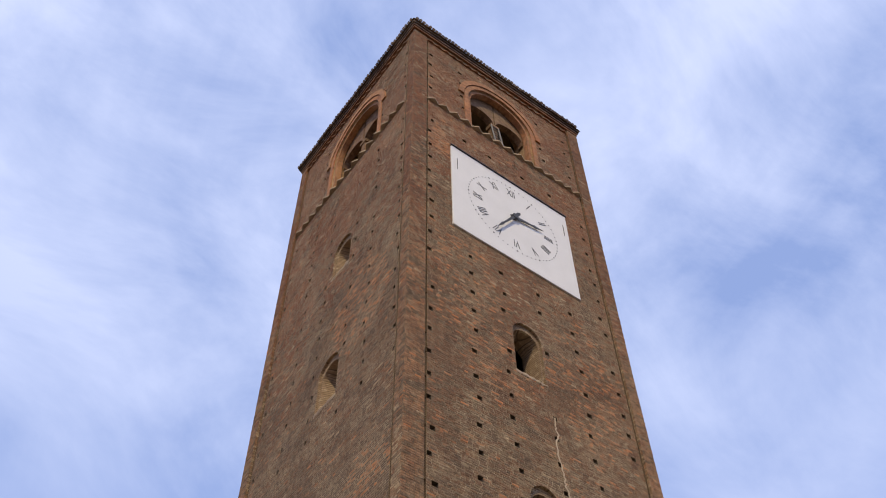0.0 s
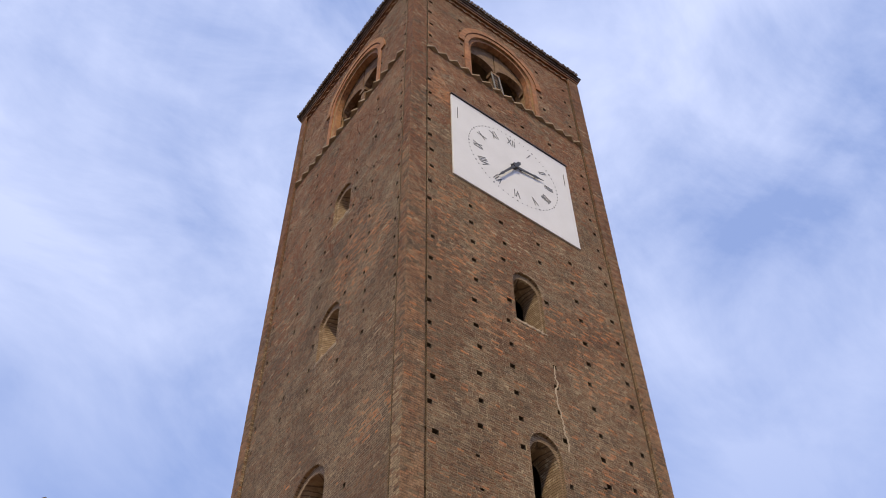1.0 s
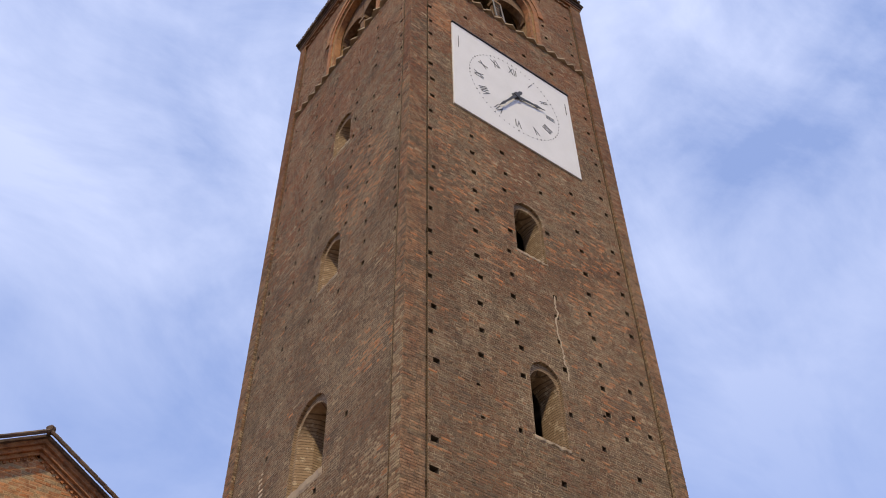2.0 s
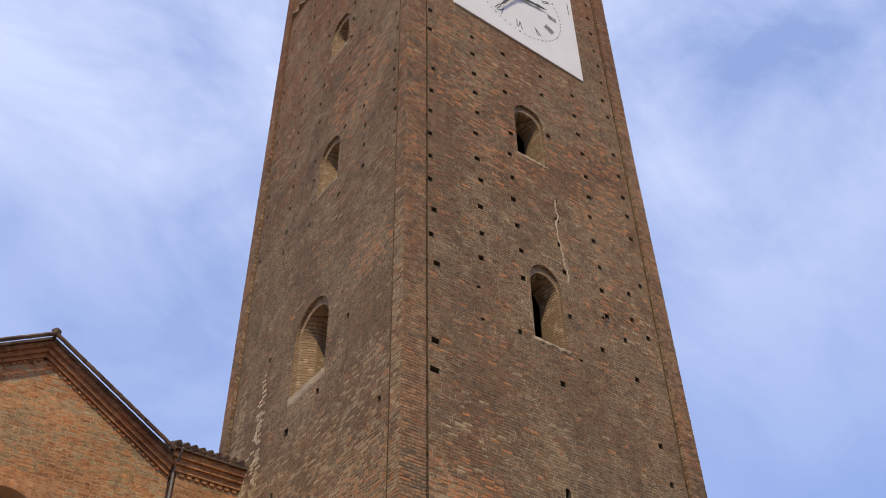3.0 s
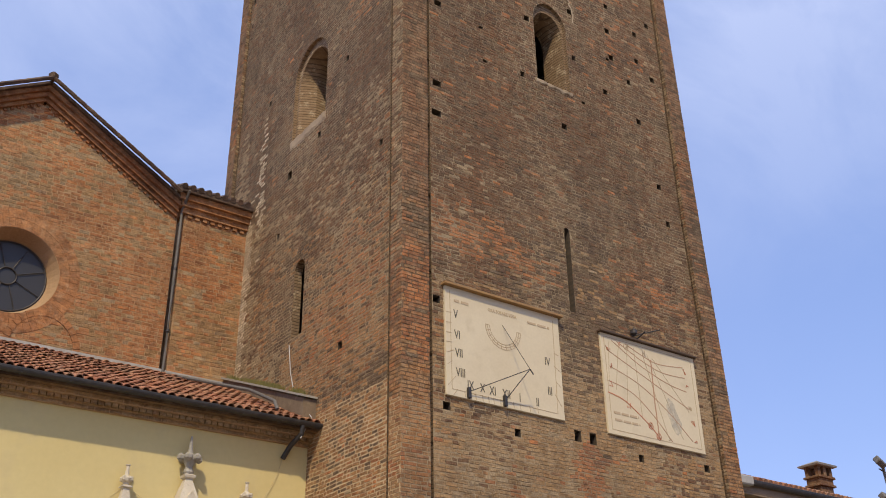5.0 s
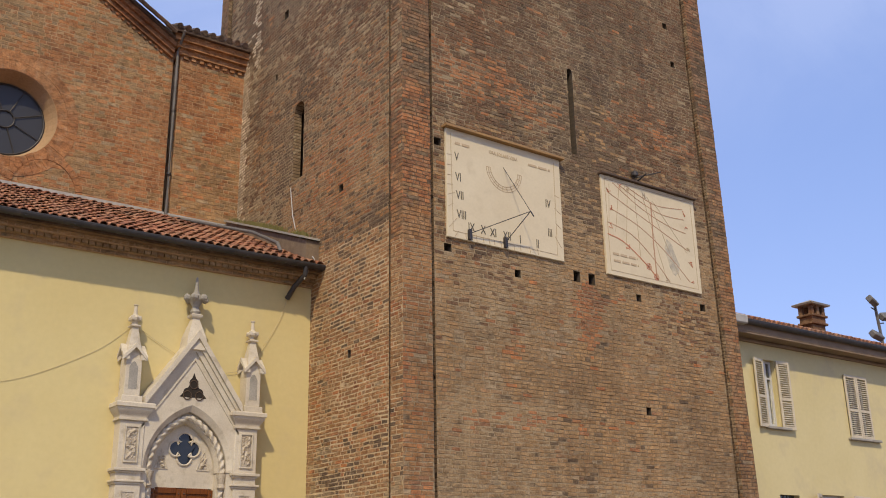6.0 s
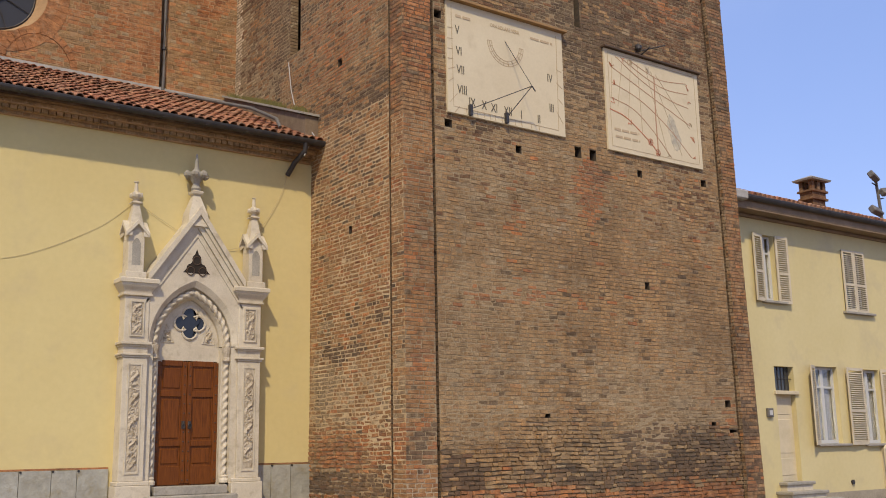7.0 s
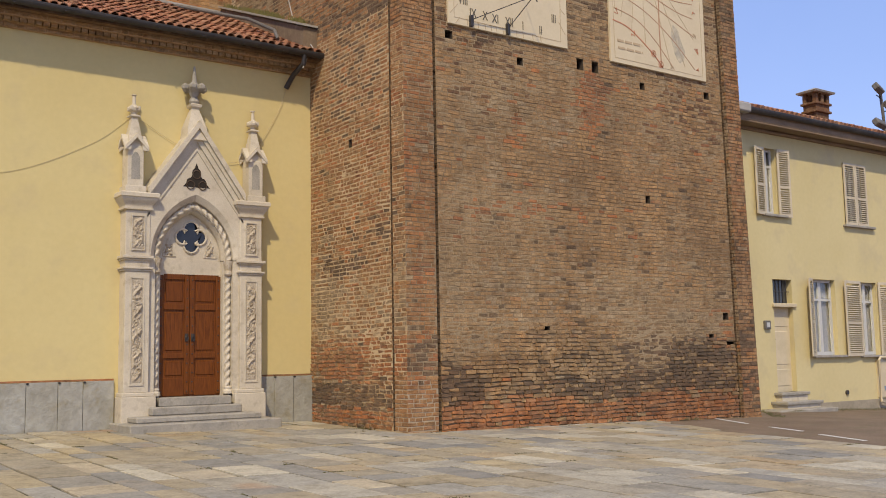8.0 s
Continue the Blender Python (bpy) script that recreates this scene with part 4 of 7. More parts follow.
def build_church_shell():
    bm = bmesh.new()
    slab_xz(bm, [(-16.0, -0.4), (-3.42, -0.4), (-3.42, 3.9), (-1.60, 3.9), (-1.60, -0.4), (-0.004, -0.4), (-0.004, 6.80), (-16.0, 6.80)], CY, CY + 0.5)
    tagged(part("church_wall", bm, M_PLASTER), "smooth yellow plastered church wall beside the tower", "wall", kind="structure")
    bm = bmesh.new()
    n = 40
    cx, cz, r = -5.30, 10.88, 1.0
    ring = [(cx + r * math.cos(2 * math.pi * k / n), cz + r * math.sin(2 * math.pi * k / n)) for k in range(n)]

    def outer(u, v):
        a = math.atan2(v - cz, u - cx)
        s = 1.35 / max(abs(math.cos(a)), abs(math.sin(a)))
        return (cx + s * math.cos(a), cz + s * math.sin(a))
    sq = [outer(*p) for p in ring]
    for y in (UY,):
        for i in range(n):
            j = (i + 1) % n
            bm.faces.new([bm.verts.new((p[0], y, p[1])) for p in (ring[i], ring[j], sq[j], sq[i])])
        for o in ([(-9.2, 6.9), (-6.65, 6.9), (-6.65, 14.8), (-9.2, 13.4)], [(-3.95, 6.9), (-1.80, 6.9), (-1.80, 13.55), (-3.95, 14.8)], [(-6.65, 6.9), (-3.95, 6.9), (-3.95, 9.53), (-6.65, 9.53)], [(-6.65, 12.23), (-3.95, 12.23), (-3.95, 14.8), (-5.31, 15.6), (-6.65, 14.8)]):
            bm.faces.new([bm.verts.new((u, y, v)) for u, v in o])
    box(bm, -9.2, -1.8, UY + 0.6, UY + 0.9, 6.9, 13.6)
    loft(bm, [[(u, UY, v) for u, v in ring], [(cx + (u - cx) * 0.84, UY + 0.42, cz + (v - cz) * 0.84) for u, v in ring]])
    tagged(part("upper_church_wall", bm, M_MORTAR_WARM), "gabled orange brick wall of the church nave", "wall", kind="structure")
    # rose window
    rose = tagged(holder("rose_window", (cx, UY + 0.4, cz)), "round leaded window with spokes in a brick ring", "window")
    bm = bmesh.new()
    bm.faces.new([bm.verts.new((cx + (u - cx) * 0.86, UY + 0.41, cz + (v - cz) * 0.86)) for u, v in ring])
    part("pane", bm, principled("grey_window_glass", (0.03, 0.03, 0.033), 0.45), rose, "dim grey glass")
    for k in range(8):
        a = math.pi * k / 4 + 0.35
        bm = bmesh.new()
        tube(bm, [(cx + 0.2 * math.cos(a), UY + 0.385, cz + 0.2 * math.sin(a)), (cx + 0.84 * math.cos(a), UY + 0.385, cz + 0.84 * math.sin(a))], 0.010, 6)
        part("spoke", bm, M_IRON, rose)
    for rr in (0.2, 0.82):
        bm = bmesh.new()
        tube(bm, [(cx + rr * math.cos(a), UY + 0.385, cz + rr * math.sin(a)) for a in (2 * math.pi * k / 32 for k in range(33))], 0.016, 6)
        part("glazing_ring", bm, M_IRON, rose)
    for k in range(56):
        a, b = 2 * math.pi * k / 56 + 0.0015, 2 * math.pi * (k + 1) / 56 - 0.0015
        bm = bmesh.new()
        for r0, r1 in ((1.01, 1.228), (1.232, 1.45)):
            slab_xz(bm, [(cx + r * math.cos(t), cz + r * math.sin(t)) for r, t in ((r0, a), (r1, a), (r1, b), (r0, b))], UY - 0.012, UY + 0.02)
        part("voussoir", bm, M_CHURCH_BRICK, rose)
    # buried relieving arch under the rose
    arch = tagged(holder("blind_arch", (-4.4, UY, 9.3)), "shallow blind brick arch in the church wall", "arch")
    for k in range(16):
        a, b = math.pi * k / 16 + 0.01, math.pi * (k + 1) / 16 - 0.01
        bm = bmesh.new()
        slab_xz(bm, [(-4.42 - r * math.cos(t), 9.2 + r * 1.15 * math.sin(t)) for r, t in ((0.68, a), (0.82, a), (0.82, b), (0.68, b))], UY - 0.022, UY + 0.02)
        part("voussoir", bm, M_CHURCH_BRICK, arch)


build_church_shell()


def raking_cornice():
    g = tagged(holder("gable_cornice", (-5.25, UY, 15.9)), "moulded brick cornice along the church gable", "cornice")
    ax, az = -5.32, 15.69
    for s, ex, ez in ((1, -1.84, 13.66), (-1, -9.0, 13.5)):
        L = math.hypot(ex - ax, ez - az)
        tx, tz = (ex - ax) / L, (ez - az) / L
        nx, nz = -tz * s, tx * s
        if nz > 0:
            nx, nz = -nx, -nz
        for k, (d0, d1, e) in enumerate(((0.0, 0.06, 0.34), (0.065, 0.17, 0.25), (0.175, 0.28, 0.17), (0.285, 0.375, 0.09))):
            bm = bmesh.new()
            a0 = [(ax, az - d0 / abs(nz)), (ax, az - d1 / abs(nz)), (ex, ez - d1 / abs(nz)), (ex, ez - d0 / abs(nz))]
            slab_xz(bm, a0, UY - e, UY + 0.05)
            part("cornice_course", bm, M_TILE_DARK if k == 0 else M_ORANGE, g)
        n = int(L / 0.155)
        for i in range(n):
            c = (i + 0.5) / n * L
            bm = bmesh.new()
            px, pz = ax + tx * c + nx * 0.375, az + tz * c + nz * 0.375
            o = [(px - tx * 0.036, pz - tz * 0.036), (px + tx * 0.036, pz + tz * 0.036), (px + tx * 0.036 + nx * 0.075, pz + tz * 0.036 + nz * 0.075), (px - tx * 0.036 + nx * 0.075, pz - tz * 0.036 + nz * 0.075)]
            slab_xz(bm, o, UY - 0.045, UY + 0.02)
            part("dentil", bm, M_ORANGE, g)
        bm = bmesh.new()
        for i in range(int(L / 0.3)):
            p = Vector((ax + tx * 0.3 * i, 0, az + tz * 0.3 * i))
            tube(bm, [(p.x, UY - 0.45, p.z + 0.02), (p.x + tx * 0.34, UY - 0.45, p.z + tz * 0.34 + 0.03)], 0.05, 6)
        tagged(part("verge_tiles", bm, M_TILE_DARK, g), "dark verge tiles along the gable", kind="stuff")
    bm = bmesh.new()
    lathe(bm, [(0.10, 0), (0.12, 0.12), (0.04, 0.2)], (ax, UY - 0.4, az), 8)
    part("ridge_cap", bm, M_TILE_DARK, g)


raking_cornice()


def side_bay():
    b = tagged(holder("church_side_bay", (-0.9, UY, 8)), "narrow brick bay between nave gable and tower", "bay")
    boxpart("wall_body", -1.66, -0.003, UY - 0.12, UY + 0.6, 6.9, 13.33, M_MORTAR_WARM, b)
    for z0, z1, e in ((13.33, 13.48, 0.20), (13.48, 13.62, 0.28), (13.62, 13.78, 0.36), (13.78, 13.88, 0.46)):
        boxpart("cornice_course", -1.66 - e + 0.12, -0.003, UY - e, UY + 0.6, z0, z1, M_CHURCH_BRICK if z1 < 13.83 else M_TILE_DARK, b)
    for k in range(9):
        bm = bmesh.new()
        x = -1.86 + k * 0.21
        tube(bm, [(x, UY - 0.5, 13.90), (x, UY + 0.4, 14.28)], 0.075, 8)
        part("eaves_tile", bm, M_TILE_DARK, b)
    bm = bmesh.new()
    slab_xz(bm, [(-1.95, 13.87), (-0.003, 13.87), (-0.003, 13.90), (-1.95, 13.90)], UY - 0.4, UY + 0.6)
    part("roof_board", bm, M_TILE_DARK, b)
    for k in range(8):
        boxpart("dentil", -1.6 + k * 0.2, -1.49 + k * 0.2, UY - 0.17, UY - 0.1, 13.24, 13.33, M_CHURCH_BRICK, b)
    pipe = tagged(holder("downpipe", (-1.72, UY, 9)), "dark metal downpipe in the wall corner", "pipe")
    bm = bmesh.new()
    tube(bm, [(-1.74, UY - 0.5, 13.8), (-1.74, UY - 0.12, 13.4), (-1.74, UY - 0.10, 11.4), (-1.74, UY - 0.10, 9.2), (-1.6, UY - 0.4, 9.08), (-0.75, 4.6, 8.24), (-0.75, 3.4, 7.66), (-0.75, 3.25, 7.45)], 0.037, 8)
    part("pipe", bm, M_ZINC, pipe)
    for z in (10.2, 11.8, 13.0):
        bm = bmesh.new()
        tube(bm, [(-1.74, UY - 0.10, z), (-1.74, UY - 0.10, z + 0.06)], 0.05, 8)
        part("bracket", bm, M_IRON, pipe)


side_bay()

# lean-to roof of round tiles
ROOF = ((2.86, 7.13), (UY - 0.02, 9.16))


def roof_at(s):
    return ROOF[0][0] + (ROOF[1][0] - ROOF[0][0]) * s, ROOF[0][1] + (ROOF[1][1] - ROOF[0][1]) * s


def moss_on_ledge(parent):
    """Cushions of moss and dry grass along the top of the ledge."""
    rnd = random.Random(19)
    verts, faces = [], []
    for _ in range(1500):
        t = rnd.random() ** 0.8
        y = 3.3 + (UY - 3.6) * t
        if noise.noise((y * 1.4, 2.0, 0.5)) < -0.15:
            continue
        z = 7.77 + (y - 3.0) * (9.35 - 7.77) / (UY - 3.2)
        x = -0.02 - rnd.random() * 0.26
        h, w = rnd.uniform(0.02, 0.11) * (1.3 - t * 0.3), rnd.uniform(0.008, 0.02)
        k = len(verts)
        verts += [(x - w, y, z - 0.005), (x + w, y, z - 0.005), (x + rnd.uniform(-0.03, 0.03), y + rnd.uniform(-0.04, 0.04), z + h)]
        faces.append((k, k + 1, k + 2))
    tagged(raw("moss", verts, faces, M_MOSS, parent), "yellow-green moss and dry grass", kind="stuff")


def lean_to_roof():
    r = tagged(holder("church_roof", (-4, 4, 7.5)), "sloping lean-to roof of red-brown round tiles", "roof")
    bm = bmesh.new()
    (y0, z0), (y1, z1) = ROOF
    prism(bm, [(y0, z0 - 0.10), (y1, z1 - 0.10), (y1, z1 - 0.03), (y0, z0 - 0.03)], lambda u, v: (-16, u, v), lambda u, v: (-0.004, u, v))
    part("roof_deck", bm, M_TILE_DARK, r)
    me = bpy.data.meshes.new("roof_tile")
    vs, fs = [], []
    n = 6
    for t, rad, dz in ((0.0, 0.080, 0.026), (1.0, 0.064, 0.0)):
        for k in range(n + 1):
            a = math.pi * k / n
            vs.append((rad * math.cos(a), t * 0.40, rad * 0.95 * math.sin(a) + dz))
        for k in range(n + 1):
            a = math.pi * k / n
            vs.append(((rad - 0.016) * math.cos(a), t * 0.40, (rad - 0.016) * 0.95 * math.sin(a) + dz))
    m = n + 1
    for k in range(n):
        fs += [(k, k + 1, 2 * m + k + 1, 2 * m + k), (m + k, 3 * m + k, 3 * m + k + 1, m + k + 1), (k, m + k, m + k + 1, k + 1)]
    me.from_pydata(vs, [], fs)
    for p in me.polygons:
        p.use_smooth = True
    me.materials.append(M_TILE)
    rnd = random.Random(12)
    L = math.hypot(y1 - y0, z1 - z0)
    ang = math.degrees(math.atan2(z1 - z0, y1 - y0))
    rows = int(L / 0.33)
    rest_v, rest_f = [], []
    count = 0
    for i in range(43):
        x = -0.10 - i * 0.165
        for j in range(rows + 1):
            y, z = roof_at(min(1.0, j * 0.33 / L))
            mat = pose(x + rnd.uniform(-0.012, 0.012), y - 0.04, z + rnd.uniform(-0.010, 0.014), ang + rnd.uniform(-1.5, 1.5), 0, rnd.uniform(-4.0, 4.0))
            if i < 21 and count < 300:
                ob = new("tile", me)
                ob.parent = r
                ob.matrix_parent_inverse = r.matrix_basis.inverted()
                ob.matrix_basis = mat
                count += 1
            else:
                k = len(rest_v)
                rest_v += [mat @ Vector(v) for v in vs]
                rest_f += [tuple(q + k for q in f) for f in fs]
    tagged(raw("roof_tiles", rest_v, rest_f, M_TILE, r), "rows of red-brown round tiles", kind="stuff")
    # gutter tiles between: dark troughs come from the deck
    gut = tagged(holder("gutter", (-4, 2.8, 7.1)), "dark metal gutter along the church eaves", "gutter")
    bm = bmesh.new()
    prof = [(2.79 + 0.075 * math.cos(a), 7.13 + 0.085 * math.sin(a)) for a in (math.pi + math.pi * k / 8 for k in range(9))]
    prof += [(y * 0.86 + 2.79 * 0.14, z + 0.012) for y, z in reversed(prof)]
    prism(bm, prof, lambda u, v: (-16, u, v), lambda u, v: (-0.02, u, v))
    part("trough", bm, M_IRON, gut)
    bm = bmesh.new()
    tube(bm, [(-0.42, 2.79, 7.06), (-0.42, 2.82, 6.9), (-0.50, 3.1, 6.72), (-0.56, 3.28, 6.5)], 0.05, 8)
    part("outlet", bm, M_IRON, gut, "short outlet pipe")
    for k in range(8):
        boxpart("gutter_hook", -0.9 - k * 0.8, -0.87 - k * 0.8, 2.72, 2.95, 7.05, 7.065, M_IRON, gut)
    # corbelled eaves in three courses of header bricks
    eave = tagged(holder("eaves_course", (-4, 3, 6.9)), "corbelled brick eaves courses with dentils", "eaves")
    for z0, z1, e in ((6.80, 6.875, 0.07), (6.95, 7.03, 0.25), (7.03, 7.06, 0.40)):
        boxpart("corbel_course", -16, -0.004, CY - e, CY + 0.3, z0, z1, M_MORTAR_WARM if e < 0.3 else M_BRICK_DARK, eave)
    boxpart("recessed_course", -16, -0.004, CY - 0.12, CY + 0.3, 6.875, 6.95, M_MORTAR_WARM, eave)
    for z0, e, seed in ((6.80, 0.07, 51), (6.955, 0.25, 52)):
        def corbel_to(u, d, z, e=e):
            return (u, CY - e - d, z)
        v, f, _ = bricks(-9.0, -0.01, z0, z0 + 0.074, corbel_to, None, course=0.074, length=0.24, joint=0.014, proud=0.012, rough=0.006, ragged=0.006, seed=seed)
        tagged(raw("corbel_bricks", v, f, M_BRICK_LOW, eave), "course of tan eaves bricks", kind="stuff")
    me = bpy.data.meshes.new("dentil")
    bm = bmesh.new()
    box(bm, -0.052, 0.052, -0.20, 0.0, 0, 0.072)
    bm.to_mesh(me)
    bm.free()
    me.materials.append(M_BRICK_LOW)
    for k in range(60):
        ob = new("dentil", me)
        ob.parent = eave
        ob.matrix_parent_inverse = eave.matrix_basis.inverted()
        ob.matrix_basis = pose(-0.08 - k * 0.125, CY, 6.878)
    # lead flashing along the nave wall, and the mossy ledge against the tower
    fl = tagged(holder("lead_flashing", (-4, UY, 9.2)), "pale lead flashing between roof and wall", "flashing")
    bm = bmesh.new()
    box(bm, -9.0, -1.66, UY - 0.07, UY + 0.01, 9.18, 9.30)
    part("strip", bm, M_LEAD, fl)
    boxpart("strip", -1.72, -0.01, UY - 0.19, UY - 0.11, 9.12, 9.24, M_LEAD, fl)
    led = tagged(holder("mossy_ledge", (-0.1, 5, 8.3)), "mossy sloping ledge against the tower wall", "ledge")
    bm = bmesh.new()
    prism(bm, [(3.05, 7.30), (UY - 0.2, 8.95), (UY - 0.2, 9.30), (3.05, 7.72)], lambda u, v: (-0.30, u, v), lambda u, v: (-0.004, u, v))
    part("ledge_body", bm, mottled("stained_brown_render", (0.20, 0.145, 0.095), (0.14, 0.10, 0.068), 2.5, 30, 0.95, 0.4, c3=(0.27, 0.2, 0.13)), led)
    bm = bmesh.new()
    prism(bm, [(3.0, 7.725), (UY - 0.2, 9.305), (UY - 0.2, 9.35), (3.0, 7.77)], lambda u, v: (-0.36, u, v), lambda u, v: (-0.004, u, v))
    part("capping", bm, M_STONE_GREY, led, "thin stone capping")
    moss_on_ledge(led)


lean_to_roof()


def church_plinth():
    p = tagged(holder("stone_plinth", (-4, CY, 0.5)), "grey stone slabs along the foot of the church wall", "plinth", kind="structure")
    rnd = random.Random(2)
    for a, b in ((-10.0, -3.80), (-1.22, -0.004)):
        x = b
        while x > a:
            w = rnd.uniform(0.40, 0.52) if a < -5 else 0.405
            x0 = max(x - w, a)
            bm = bmesh.new()
            box(bm, x0 + 0.004, x - 0.004, CY - 0.045, CY + 0.02, -0.3, 0.94 + rnd.uniform(-0.004, 0.004), 0.004)
            part("slab", bm, M_SLAB, p)
            bm = bmesh.new()
            tube(bm, [(x0 + 0.02, CY - 0.06, 0.925), (x0 + 0.02, CY - 0.03, 0.925)], 0.02, 6)
            part("clip", bm, M_IRON, p)
            x = x0
        boxpart("plaster_edge", a, b, CY - 0.012, CY + 0.01, 0.945, 0.975, M_ORANGE, p)


M_SLAB = mottled("grey_green_slab", (0.29, 0.275, 0.225), (0.37, 0.36, 0.315), 1.6, 9, 0.6, 0.7, c3=(0.27, 0.225, 0.13), dist=0.03)
church_plinth()


# ---- the portal ----
def pointed(cx, half, spring, rise, n=12):
    """A pointed arch from the left springing to the right."""
    R = (half * half + rise * rise) / (2 * half)
    a1 = math.atan2(rise, R - half)
    left = [(cx - half + R - R * math.cos(a1 * k / n), spring + R * math.sin(a1 * k / n)) for k in range(n + 1)]
    return left + [(2 * cx - u, v) for u, v in reversed(left[:-1])]


def carved(name, x0, x1, z0, z1, y, parent, seed, peak=False):
    """A carved foliage panel: a real relief of scrolling leaves."""
    bm = bmesh.new()
    nu, nv = 12, max(10, int((z1 - z0) / 0.022))
    rows = []
    for j in range(nv + 1):
        row = []
        for i in range(nu + 1):
            s, t = i / nu, j / nv
            u, v = x0 + (x1 - x0) * s, z0 + (z1 - z0) * t
            edge = min(1, 8 * s * (1 - s)) * min(1, 12 * t, 12 * (1 - t))
            ph = v * 17 + seed
            stem = 0.5 + 0.33 * math.sin(ph)
            h = 0.028 * math.exp(-((s - stem) / 0.16) ** 2)
            h += 0.040 * max(0.0, noise.noise((u * 22 + seed, v * 22, 0.3))) + 0.020 * noise.noise((u * 48, v * 48, seed))
            if peak and t > 0.9 and abs(s - 0.5) > (1 - t) * 5:
                edge = 0
            row.append((u, y - 0.004 - h * edge, v))
        rows.append(row)
    loft(bm, rows, False)
    part(name, bm, M_CARVED, parent, "carved foliage relief")


def rope(bm, path, r, turns_per_m=7.0, sides=10):
    """A twisted rope moulding along a path in the x-z plane."""
    rings, s = [], 0.0
    pts = [Vector(p) for p in path]
    fine = []
    for a, b in zip(pts, pts[1:]):
        k = max(1, int((b - a).length / 0.024))
        fine += [a.lerp(b, i / k) for i in range(k)]
    fine.append(pts[-1])
    for i, p in enumerate(fine):
        d = (fine[min(i + 1, len(fine) - 1)] - fine[max(i - 1, 0)]).normalized()
        side = Vector((0, 1, 0)).cross(d).normalized()
        if i:
            s += (p - fine[i - 1]).length
        ring = []
        for k in range(sides):
            a = 2 * math.pi * k / sides
            rr = r * (1 + 0.24 * math.cos(2 * (a - s * turns_per_m * math.pi)))
            ring.append(p + side * (rr * math.cos(a)) + Vector((0, 1, 0)) * (rr * math.sin(a)))
        rings.append(ring)
    loft(bm, rings, True, True)


def foils(cx, cz, r, off, count, turn, n=10):
    """Outline of a trefoil or quatrefoil."""
    out = []
    span = math.pi * 0.68
    for k in range(count):
        a = turn + 2 * math.pi * k / count
        c = (cx + off * math.cos(a), cz + off * math.sin(a))
        out += [(c[0] + r * math.cos(a + t), c[1] + r * math.sin(a + t)) for t in (-span + 2 * span * i / n for i in range(n + 1))]
    return out


